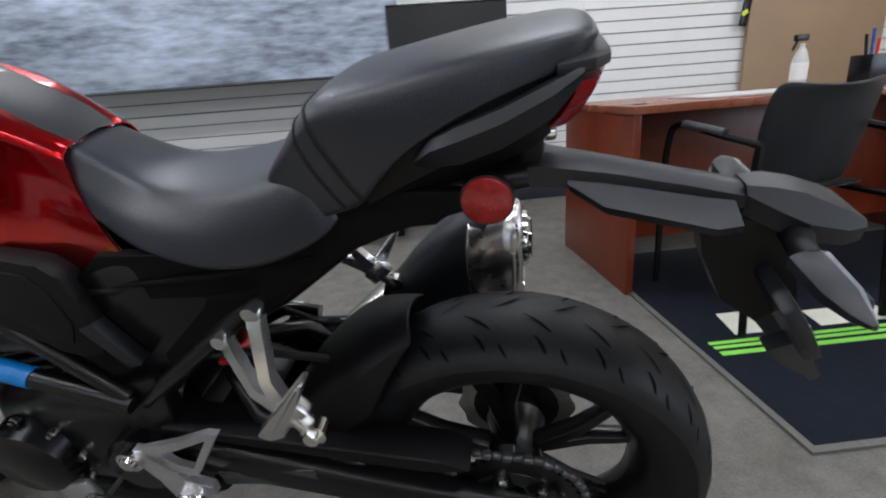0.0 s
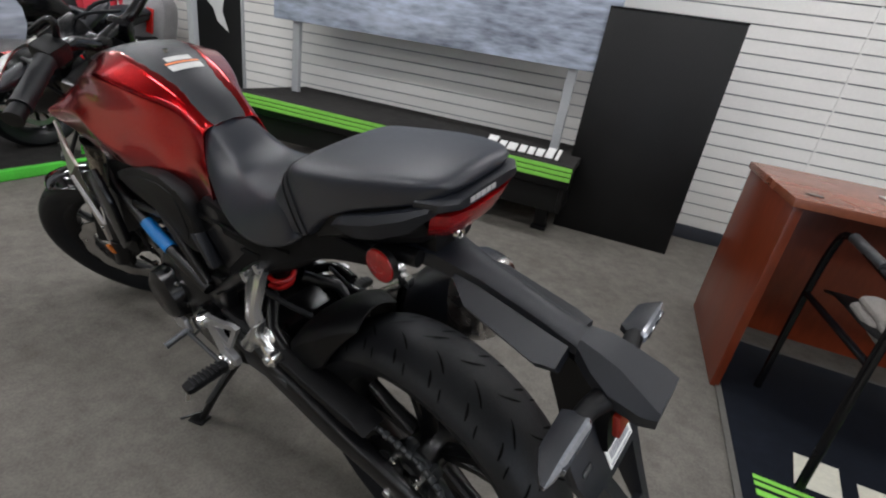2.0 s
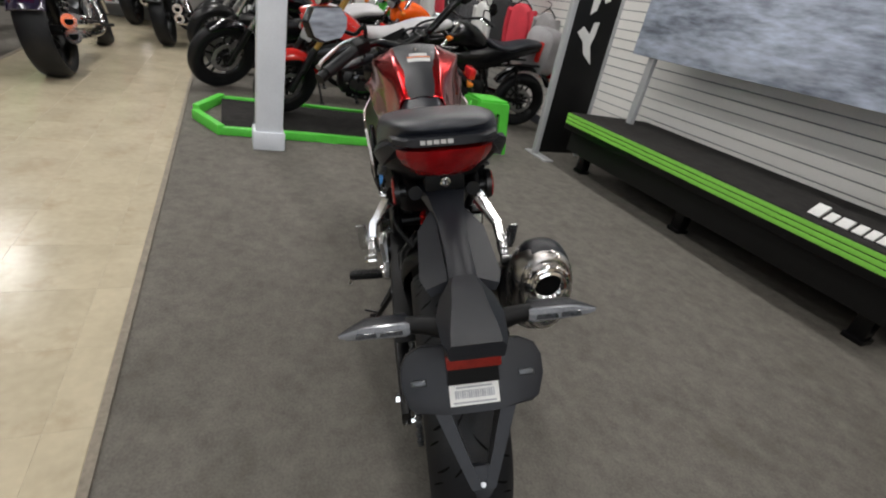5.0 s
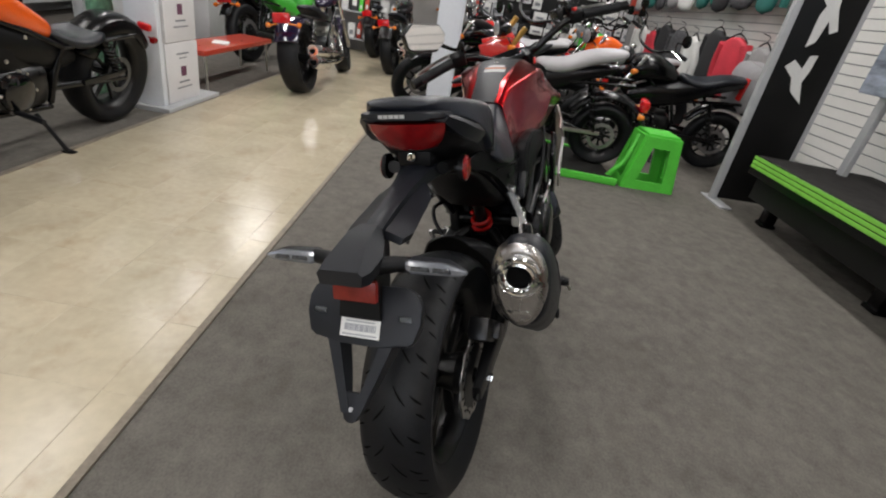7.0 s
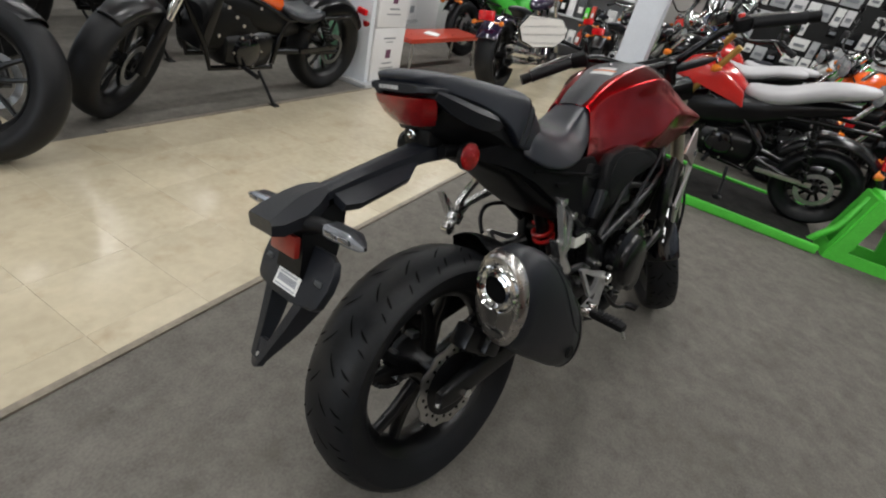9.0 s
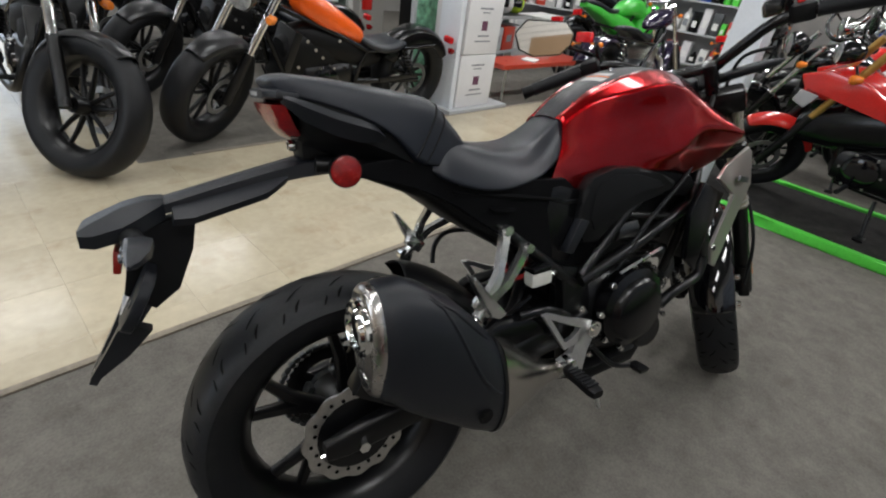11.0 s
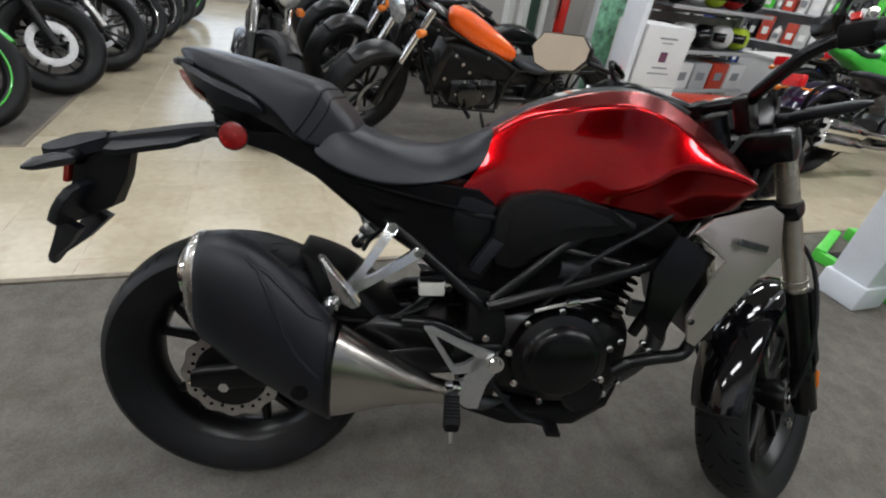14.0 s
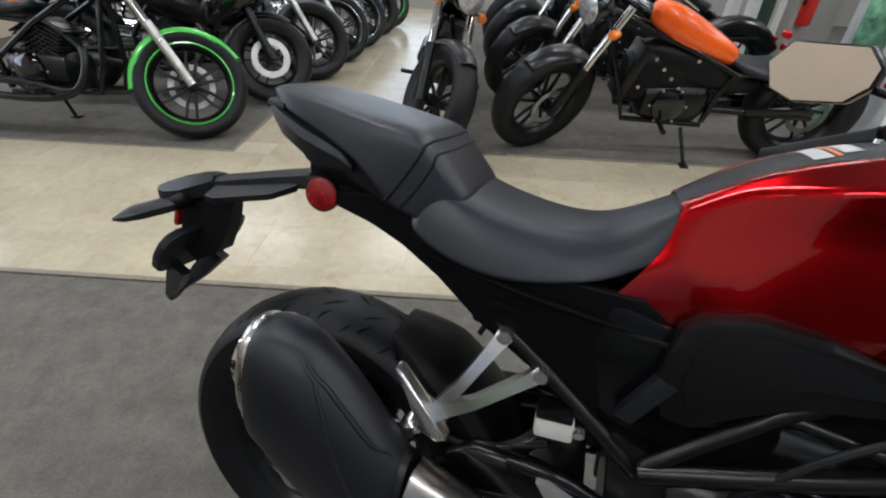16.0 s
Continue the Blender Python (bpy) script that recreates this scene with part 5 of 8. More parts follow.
# cables and hoses round the engine
bm = B()
tube(bm, smooth_path([(0.47, 0.09, 0.57), (0.38, 0.1, 0.595), (0.31, 0.1, 0.6), (0.27, 0.085, 0.58), (0.25, 0.06, 0.55)]), 0.0055, 8)
part("rear_hose", bm, RUBBER, bike)
bm = B()
tube(bm, smooth_path([(0.62, -0.13, 0.53), (0.7, -0.14, 0.64), (0.85, -0.12, 0.75), (0.98, -0.06, 0.9)]), 0.005, 8)
part("clutch_hose", bm, RUBBER, bike)
bm = B()
put_faces(bm, [superring(x, 0.0, z, w, h, 3.5, 16) for x, z, w, h in ((0.5, 0.6, 0.08, 0.1), (0.56, 0.61, 0.088, 0.13), (0.68, 0.64, 0.09, 0.12), (0.8, 0.68, 0.09, 0.1), (0.9, 0.72, 0.075, 0.09), (0.95, 0.78, 0.05, 0.06))])
part("airbox", bm, PLASTIC_DARK, bike)
for s in (1, -1):
    bm = B()
    tube(bm, [(0.66, 0.07 * s, 0.6), (0.72, 0.075 * s, 0.6)], 0.028, 16)
    part("throttle_body", bm, GUNMETAL, bike)
bm = B()
tube(bm, smooth_path([(0.35, -0.125, 0.475), (0.42, -0.13, 0.475), (0.49, -0.12, 0.44)]), 0.012, 10)
put_faces(bm, [superring(x, -0.108, z, 0.02, h, 3.5, 14) for x, z, h in ((0.26, 0.43, 0.02), (0.3, 0.43, 0.045), (0.4, 0.42, 0.05), (0.46, 0.41, 0.03))])
part("pivot_cover", bm, BLACK_SATIN, bike, "gloss-black pivot guard")

# radiator and its silver shrouds
bm = B()
block(bm, (0.04, 0.24, 0.22), (0.95, 0, 0.58), 0.008, rot(0, -22, 0))
part("radiator", bm, BLACK_METAL, bike)
for s in (1, -1):
    bm = B()
    out = [(0.857, 0.724), (0.89, 0.754), (1.01, 0.785), (1.045, 0.77), (1.066, 0.688), (1.02, 0.628), (0.93, 0.494), (0.911, 0.503), (0.896, 0.555), (0.933, 0.681)]
    rings = []
    prism(bm, out, 0.168 * s, 0.176 * s, 0.003)
    for v in bm.verts:
        d = max(0, v.co.x - 0.93)
        v.co.y -= s * d * 0.28
        v.co.y += s * 0.012 * max(0, 1 - abs(v.co.z - 0.68) / 0.12)
    shr = part("radiator_shroud", bm, SHROUD, bike, "silver angular radiator shroud", sharp=20)
    bm = B()
    block(bm, (0.08, 0.006, 0.013), (0.985, 0.1705 * s, 0.71), 0.001, rot(0, 10, -s * 15.6))
    part("shroud_badge", bm, GUNMETAL, shr)
    bm = B()
    bolt(bm, (0.905, 0.178 * s, 0.548), 0.005, 0.006)
    part("shroud_screw", bm, CHROME, shr)
    bm = B()
    prism(bm, [(0.84, 0.715), (0.925, 0.68), (0.872, 0.56), (0.868, 0.49), (0.82, 0.53), (0.81, 0.64)], 0.15 * s, 0.166 * s, 0.005)
    part("shroud_inner", bm, BLACK_SATIN, bike)

# ---------- steering: everything turned to the left lock ----------
P0, D = Vector((1.395, 0, 0)), Vector((-0.418, 0, 0.908)).normalized()
FV = Vector((D.z, 0, -D.x))
STEER = Matrix.Translation(P0) @ Matrix.Rotation(radians(37), 4, D) @ Matrix.Translation(-P0)
AXLE = Vector((1.305, 0, 0.283))


def fork_at(s, y, off=0.032):
    return P0 + D * s + FV * off + Vector((0, y, 0))


TF = STEER @ Matrix.Translation(AXLE)
bm = B()
tyre(bm, 0.281, 0.209, 0.056, 88)
front = part("front_wheel", bm, RUBBER, bike, "black front tyre, turned to the left", matrix=TF)
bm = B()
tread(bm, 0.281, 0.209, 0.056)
part("tread_groove", bm, RECESS_DARK, front, matrix=TF)["kind"] = "stuff"
bm = B()
rim_ring(bm, 0.209, 0.05)
for k in range(5):
    a = math.radians(72 * k + 30)
    for fk in (-0.21, 0.21):
        spoke(bm, a, 0.04, 0.196, 0.013, 0.008, 0.0, 0.0, 0.014, fk)
lathe(bm, [(0.016, -0.06), (0.034, -0.06), (0.042, -0.03), (0.034, 0), (0.042, 0.03), (0.034, 0.06), (0.016, 0.06)], 24)
part("rim", bm, BLACK_METAL, front, matrix=TF)
bm = B()
brake_disc(bm, 0.142, 0.062, 0.025, inner=0.72)
part("brake_disc", bm, STEEL, front, matrix=TF)
for k in range(6):
    a = 2 * math.pi * k / 6
    bm = B()
    block(bm, (0.07, 0.006, 0.016), (0.075 * math.cos(a), 0.06, 0.075 * math.sin(a)), 0.002, rot(0, -math.degrees(a), 0))
    part("disc_carrier_arm", bm, BLACK_METAL, front, matrix=TF)
bm = B()
disc(bm, (0, -0.1, 0), 0.011, 0.02, "y", 6)
disc(bm, (0, 0.1, 0), 0.011, 0.02, "y", 6)
tube(bm, [(0, -0.09, 0), (0, 0.09, 0)], 0.01, 12)
part("axle", bm, CHROME, front, matrix=TF)

for s in (1, -1):
    y = 0.093 * s
    bm = B()
    tube(bm, [fork_at(0.615, y), fork_at(0.64, y), fork_at(0.645, y), fork_at(0.955, y)], [0.0235, 0.0235, 0.0215, 0.0215], 20)
    leg = part("fork_tube", bm, FORK, bike, "champagne-grey upper fork tube", matrix=STEER)
    bm = B()
    for q in (0.62, 0.637):
        tube(bm, [fork_at(q, y), fork_at(q + 0.005, y)], 0.0255, 20)
    part("seal_ring", bm, STEEL, leg, matrix=STEER)
    bm = B()
    tube(bm, [fork_at(0.36, y), fork_at(0.62, y)], 0.0205, 16)
    tube(bm, [fork_at(0.29, y), fork_at(0.4, y)], 0.026, 16)
    block(bm, (0.06, 0.035, 0.075), AXLE + Vector((0.0, y, 0.01)), 0.012)
    part("fork_slider", bm, BLACK_METAL, bike, matrix=STEER)
    bm = B()
    prism(bm, [(0.0, 0.0), (0.03, 0.0), (0.02, 0.2), (0.0, 0.2)], -0.004, 0.004, 0.002)
    part("fork_guard", bm, PLASTIC_DARK, bike, matrix=STEER @ Matrix.Translation(fork_at(0.4, y + 0.02 * s, 0.05)) @ rot(0, -24.7, 0).to_4x4())
    bm = B()
    block(bm, (0.014, 0.008, 0.04), AXLE + Vector((-0.02, 0.118 * s, 0.07)), 0.003)
    part("fork_reflector", bm, AMBER, bike, "amber fork reflector", matrix=STEER)
bm = B()
for q, th, w in ((0.81, 0.035, 0.055), (0.95, 0.06, 0.06)):
    c = fork_at(q, 0, 0.02)
    block(bm, (w, 0.24, th), c, 0.012, rot(0, -24.7, 0))
part("triple_clamp", bm, BLACK_SATIN, bike, matrix=STEER)
bm = B()
block(bm, (0.05, 0.03, 0.075), AXLE + Vector((-0.085, 0.07, 0.07)), 0.01, rot(0, -20, 0))
block(bm, (0.04, 0.05, 0.06), AXLE + Vector((-0.085, 0.085, 0.07)), 0.01, rot(0, -20, 0))
part("front_caliper", bm, BLACK_METAL, bike, matrix=STEER)
for q in ((-0.09, -0.075, 0.06), (-0.05, -0.075, -0.045), (-0.03, -0.09, 0.035)):
    bm = B()
    bolt(bm, AXLE + Vector(q), 0.009, 0.014)
    part("fork_bolt", bm, CHROME, bike, matrix=STEER)
# fender
bm = B()
rings = []
for k in range(13):
    a = math.radians(66 + 112 * k / 12)
    rr = 0.296 + 0.008 * abs(k - 5) / 5
    wd = 0.066 - 0.012 * max(0, (k - 8) / 4) - 0.02 * max(0, (2 - k) / 2)
    u = Vector((math.cos(a), 0, math.sin(a)))
    drop = 0.05 if 3 < k < 10 else 0.025
    rings.append([AXLE + u * rr + Vector((0, wd * f, 0)) - u * (drop if abs(f) == 1 else 0.03 * f * f) for f in (-1, -0.97, -0.7, -0.35, 0, 0.35, 0.7, 0.97, 1)])
put_faces(bm, rings, closed=False)
part("front_fender", bm, BLACK_GLOSS, bike, "gloss black front fender", matrix=STEER, thick=0.004, subdivide=1)
bm = B()
tube(bm, smooth_path([fork_at(0.8, -0.04, 0.06), fork_at(0.66, -0.11, 0.09), fork_at(0.5, -0.125, 0.02), fork_at(0.36, -0.09, -0.03)]), 0.005, 8)
tube(bm, smooth_path([fork_at(0.85, 0.05, 0.06), fork_at(0.66, 0.12, 0.09), fork_at(0.5, 0.11, -0.03), fork_at(0.36, 0.09, -0.06)]), 0.005, 8)
part("brake_hose", bm, RUBBER, bike, matrix=STEER)
# headlight and clocks
bm = B()
c = fork_at(0.88, 0, 0.14)
lathe(bm, [(0.001, 0.06), (0.07, 0.055), (0.085, 0.04), (0.082, 0.0), (0.05, -0.06), (0.001, -0.07)], 32, c, "x", False)
lamp = part("headlight", bm, BLACK_SATIN, bike, "round black headlight", matrix=STEER)
bm = B()
lathe(bm, [(0.001, 0.07), (0.04, 0.068), (0.07, 0.058), (0.001, 0.05)], 32, c, "x", False)
part("lens", bm, CLEAR_LENS, lamp, matrix=STEER)
bm = B()
block(bm, (0.02, 0.14, 0.075), fork_at(1.0, 0, 0.09), 0.008, rot(0, 25, 0))
part("instrument", bm, BLACK_SATIN, bike, matrix=STEER)
# handlebar
bm = B()
HB = fork_at(1.03, 0, 0.028)


def hb(y, back, up):
    return HB + Vector((0, y, 0)) - FV * back + D * up


HALF_BAR = [(0.05, 0.037, 0.024), (0.075, 0.05, 0.04), (0.12, 0.06, 0.07), (0.172, 0.067, 0.099), (0.24, 0.067, 0.106), (0.372, 0.097, 0.1)]
barpts = [hb(-y, b, u) for y, b, u in reversed(HALF_BAR)] + [hb(y, b, u) for y, b, u in HALF_BAR]
tube(bm, smooth_path(barpts, 5), 0.0125, 14)
bar = part("handlebar", bm, BLACK_SATIN, bike, "black tapered handlebar", matrix=STEER)
bm = B()
for y in (-0.045, 0.045):
    block(bm, (0.05, 0.03, 0.075), hb(y, 0.036, -0.002), 0.006, rot(0, -24.7, 0))
part("riser", bm, BLACK_SATIN, bar, matrix=STEER)
for s in (1, -1):
    e0, e1 = hb(0.372 * s, 0.097, 0.1), hb(0.25 * s, 0.069, 0.106)
    d = (e0 - e1).normalized()
    bm = B()
    tube(bm, [e1, e1 + d * 0.005, e0 - d * 0.01, e0], [0.018, 0.0165, 0.0165, 0.018], 16)
    grip = part("grip", bm, RUBBER, bar, matrix=STEER)
    bm = B()
    tube(bm, [e0, e0 + d * 0.03], [0.014, 0.016], 14)
    part("bar_end", bm, PLASTIC_DARK, grip, matrix=STEER)
    bm = B()
    block(bm, (0.045, 0.05, 0.04), e1 - d * 0.03, 0.01, rot(0, -24.7, -12 * s))
    sw = part("switch_box", bm, PLASTIC_DARK, bar, matrix=STEER)
    if s < 0:
        bm = B()
        block(bm, (0.018, 0.014, 0.012), e1 - d * 0.03 + D * 0.024, 0.003)
        part("stop_switch", bm, RED_BIKE, sw, "red stop switch", matrix=STEER)
        bm = B()
        block(bm, (0.055, 0.04, 0.03), e1 - d * 0.075 + FV * 0.025 + D * 0.012, 0.008)
        part("master_cylinder", bm, BLACK_SATIN, bar, matrix=STEER)
    bm = B()
    tube(bm, smooth_path([e1 - d * 0.05 + FV * 0.03, e1 + FV * 0.055, e0 - d * 0.03 + FV * 0.05, e0 + FV * 0.04]), [0.007] + [0.0055] * 17 + [0.008], 8)
    part("lever", bm, STEEL, bar, "bright brake lever" if s < 0 else "bright clutch lever", matrix=STEER)
    # mirror
    foot = hb(0.2 * s, 0.063, 0.11)
    head = hb(0.31 * s, 0.03, 0.215)
    bm = B()
    tube(bm, smooth_path([foot, foot + D * 0.03, hb(0.215 * s, 0.058, 0.165), hb(0.25 * s, 0.042, 0.195), head - Vector((0, 0.03 * s, 0.01)) + FV * 0.012]), [0.009] * 8 + [0.0065] * 17, 10)
    if s > 0:
        bm.free()
        bm = B()
        tube(bm, smooth_path([STEER @ foot, STEER @ (foot + D * 0.05), (0.808, 0.17, 0.996), (0.76, 0.205, 1.012), (0.69, 0.245, 1.034)]), 0.0065, 10)
    mir = part("mirror", bm, BLACK_SATIN, bike, "angular black mirror", matrix=STEER if s < 0 else None)
    shape = [(-0.07, 0.01), (-0.05, 0.036), (0.045, 0.042), (0.072, 0.012), (0.06, -0.026), (0.025, -0.042), (-0.04, -0.038), (-0.065, -0.015)]
    face = STEER @ Matrix.Translation(head) @ rot(0, 6, 4 * s).to_4x4()
    if s > 0:
        ax = Vector((0.62, 0.78, 0.05)).normalized()
        ay = Vector((0, 0, 1)).cross(ax).normalized()
        az = ax.cross(ay)
        face = Matrix.Translation((0.674, 0.234, 1.036)) @ Matrix((ax, ay, az)).transposed().to_4x4() @ Matrix.Scale(1.08, 4)
    bm = B()
    prism(bm, [(a * s, b) for a, b in shape], -0.008, 0.014, 0.005, "x")
    part("housing", bm, BLACK_SATIN, mir, matrix=face)
    bm = B()
    prism(bm, [(a * s * 0.94, b * 0.92) for a, b in shape], -0.0105, -0.0085, 0, "x")
    part("glass", bm, MIRROR, mir, "mirror glass", matrix=face)
for s in (1, -1):
    bm = B()
    tube(bm, [hb(0.04 * s, -0.07, -0.055), hb(0.07 * s, -0.084, -0.054), hb(0.1 * s, -0.082, -0.052)], [0.016, 0.014, 0.012], 12)
    sig = part("turn_signal", bm, PLASTIC_DARK, bike, "slim front turn signal", matrix=STEER)
    bm = B()
    put_faces(bm, [superring(*hb(y * s, -0.082, -0.05 + 0.06 * (y - 0.07)), hw, hh, 3.2, 16, FV, D) for y, hw, hh in ((0.085, 0.011, 0.009), (0.1, 0.015, 0.0125), (0.175, 0.014, 0.011), (0.2, 0.01, 0.008), (0.215, 0.004, 0.003))])
    part("body", bm, PLASTIC, sig, matrix=STEER)
    bm = B()
    put_faces(bm, [superring(*hb(y * s, -0.093, -0.05 + 0.06 * (y - 0.07)), hw, hh, 3.2, 14, FV, D) for y, hw, hh in ((0.11, 0.004, 0.009), (0.116, 0.006, 0.0105), (0.175, 0.006, 0.0095), (0.2, 0.003, 0.005))])
    part("lens", bm, CLEAR_LENS, sig, "clear lens", matrix=STEER)
bm = B()
for k, y in enumerate((-0.12, -0.06, 0.07, 0.13)):
    tube(bm, smooth_path([hb(y * 1.5, 0.02, 0.03), fork_at(1.02, y, 0.1), fork_at(0.92, y * 0.6, 0.11), fork_at(0.84, y * 0.3, 0.02)]), 0.0045, 8)
part("cable", bm, RUBBER, bar, "black control cables", matrix=STEER)

# ---------- the other motorcycles on show ----------
def show_bike(m, label, paint, base=1.49, r_front=0.32, r_rear=0.32, tyre_half=0.065, seat=VINYL, style="bobber", rake=28.0, steer=32.0, rim=BLACK_METAL, rim_lip=None,
              fender=None, tube_metal=CHROME, pipe=BLACK_METAL, bars=0.36, high=0.0, dark=False, wire=None, group="parked motorcycles", side_paint=None):
    """A parked motorcycle: rear tyre's contact at the origin, front towards +x."""
    t = thing("motorcycle", m, label, "motorcycle", group)
    fender = fender or BLACK_METAL
    bobber = style == "bobber"
    bright = CHROME if style == "cruiser" and not dark else BLACK_METAL
    seg = 44
    rr, rf = r_rear, r_front
    C1, C2 = Vector((0, 0, rr)), Vector((base, 0, rf))
    a = radians(rake)
    d = Vector((-math.sin(a), 0, math.cos(a)))
    fv = Vector((d.z, 0, -d.x))
    p0 = C2 + Vector((0.09, 0, -rf))
    st = Matrix.Translation(p0) @ Matrix.Rotation(radians(steer), 4, d) @ Matrix.Translation(-p0)

    def wheel(name, c, r, half, mt):
        rim_r = r * 0.68 if style != "cruiser" else r * 0.72
        b = B()
        tyre(b, r, rim_r, half, seg)
        w = part(name, b, RUBBER, t, "black tyre on a spoked rim", matrix=mt @ Matrix.Translation(c))
        b = B()
        rim_ring(b, rim_r, half, seg)
        n = 10 if style != "cruiser" else 12
        for k in range(n):
            spoke(b, 2 * math.pi * k / n + 0.2, 0.035, rim_r - 0.012, 0.011, 0.007, 0, 0, 0.012, 0.12 * (-1) ** k)
        lathe(b, [(0.012, -half), (0.034, -half), (0.04, 0), (0.034, half), (0.012, half)], 18)
        part("rim", b, rim, w, matrix=mt @ Matrix.Translation(c))
        if wire:
            for k in range(n):
                b = B()
                spoke(b, 2 * math.pi * k / n + 0.2, 0.04, rim_r - 0.012, 0.006, 0.0055, 0.026, 0.02, 0.004, 0.12 * (-1) ** k)
                part("spoke", b, wire, w, matrix=mt @ Matrix.Translation(c))
        if rim_lip:
            b = B()
            for s in (1, -1):
                lathe(b, [(rim_r + 0.007, half * 0.72 * s), (rim_r + 0.009, half * 0.8 * s), (rim_r + 0.001, half * 0.82 * s), (rim_r - 0.001, half * 0.7 * s)], seg)
            part("rim_band", b, rim_lip, w, matrix=mt @ Matrix.Translation(c))
        b = B()
        brake_disc(b, r * (0.34 if bobber else 0.42), half * 0.95, 0.0, inner=0.74)
        if style in ("sport", "naked"):
            brake_disc(b, r * 0.44, -half * 0.95, 0.0, inner=0.68)
        part("brake_disc", b, GUNMETAL if bobber and name == "rear_wheel" else DISC, w, matrix=mt @ Matrix.Translation(c))
        return w

    wheel("rear_wheel", C1, rr, tyre_half * 1.15, Matrix.Identity(4))
    wheel("front_wheel", C2, rf, tyre_half * (0.8 if style in ("sport", "naked", "mini") else 1.0), st)
    # fork
    top = (0.98 + high - (0.1 if bobber else 0.0) - rf) / math.cos(a)
    for s in (1, -1):
        y = (0.105 if style != "mini" else 0.085) * s
        low = C2 + Vector((0, y, 0))
        b = B()
        tube(b, [low + d * top * 0.42, low + d * top], 0.021, 12)
        part("fork_tube", b, tube_metal, t, matrix=st)
        b = B()
        tube(b, [low - d * 0.02, low + d * top * 0.45], 0.027, 12)
        part("fork_leg", b, STEEL if style == "cruiser" else BLACK_METAL, t, matrix=st)
    # front fender
    b = B()
    rings = []
    a0, a1 = (58, 168) if style != "cruiser" else (30, 190)
    for k in range(9):
        q = radians(a0 + (a1 - a0) * k / 8)
        u = Vector((math.cos(q), 0, math.sin(q)))
        wd = tyre_half * 1.12 * (0.7 + 0.3 * math.sin(math.pi * k / 8))
        rings.append([C2 + u * (rf + 0.022) + Vector((0, wd * f, 0)) - u * (0.05 if abs(f) == 1 else 0.03 * f * f) for f in (-1, -0.9, -0.4, 0.4, 0.9, 1)])
    put_faces(b, rings, closed=False)
    part("front_fender", b, fender, t, matrix=st, thick=0.004, subdivide=1)
    # headlight, bar, mirrors
    hp = C2 + d * (top * 0.86) + fv * 0.11
    b = B()
    hr = 0.085 if style != "mini" else 0.06
    lathe(b, [(0.001, 0.05), (hr * 0.9, 0.045), (hr, 0.03), (hr * 0.95, -0.02), (hr * 0.55, -0.07), (0.001, -0.08)], 22, hp, "x", False)
    lampo = part("headlight", b, CHROME if bright is CHROME else BLACK_GLOSS, t, "round headlight", matrix=st)
    b = B()
    lathe(b, [(0.001, 0.062), (hr * 0.5, 0.06), (hr * 0.88, 0.047), (0.001, 0.04)], 22, hp, "x", False)
    part("lens", b, HEAD_GLASS, lampo, matrix=st)
    for s in (1, -1):
        b = B()
        q = hp + Vector((-0.04, 0.15 * s, -0.07))
        lathe(b, [(0.001, 0.03), (0.02, 0.025), (0.026, 0.005), (0.015, -0.03), (0.001, -0.035)], 14, q, "x", False)
        sg = part("turn_signal", b, AMBER, t, "amber turn signal", matrix=st)
        b = B()
        tube(b, [q - Vector((0.01, 0, 0)), hp + Vector((-0.05, 0.05 * s, -0.05))], 0.007, 8)
        part("stalk", b, BLACK_METAL, sg, matrix=st)
    hbp = C2 + d * (top + 0.04)
    b = B()
    up = 0.06 + high
    tube(b, smooth_path([hbp + Vector((-0.15, -bars, up + 0.02)), hbp + Vector((-0.09, -bars * 0.68, up + 0.03)), hbp + Vector((0, -bars * 0.3, 0.02)), hbp + Vector((0, bars * 0.3, 0.02)), hbp + Vector((-0.09, bars * 0.68, up + 0.03)), hbp + Vector((-0.15, bars, up + 0.02))], 4), 0.0125, 10)
    hbar = part("handlebar", b, BLACK_SATIN if bright is not CHROME else CHROME, t, matrix=st)
    for s in (1, -1):
        g0, g1 = hbp + Vector((-0.155, bars * 1.02 * s, up + 0.02)), hbp + Vector((-0.105, bars * 0.7 * s, up + 0.03))
        b = B()
        tube(b, [g0, g1], 0.018, 12)
        part("grip", b, RUBBER, hbar, matrix=st)
        b = B()
        tube(b, [g1 + Vector((0.03, 0, 0)), g0 + Vector((0.06, 0, 0))], 0.006, 8)
        part("lever", b, CHROME, hbar, matrix=st)
        mh = hbp + Vector((-0.08, bars * 0.95 * s, up + 0.17))
        b = B()
        tube(b, smooth_path([g1, g1 + Vector((0.02, 0, 0.08)), mh + Vector((0.01, 0, -0.03))]), 0.006, 8)
        mi = part("mirror", b, BLACK_SATIN, t, matrix=st)
        b = B()
        lathe(b, [(0.001, 0.012), (0.045, 0.008), (0.052, 0.0), (0.05, -0.006), (0.001, -0.007)], 22, mh, "x", False)
        part("housing", b, BLACK_SATIN, mi, matrix=st)
        b = B()
        disc(b, mh - Vector((0.0085, 0, 0)), 0.046, 0.002, "x", 22)
        part("glass", b, MIRROR, mi, matrix=st)
    # tank
    b = B()
    hx, hz = C2.x - 0.5, 0.78 + high * 0.6
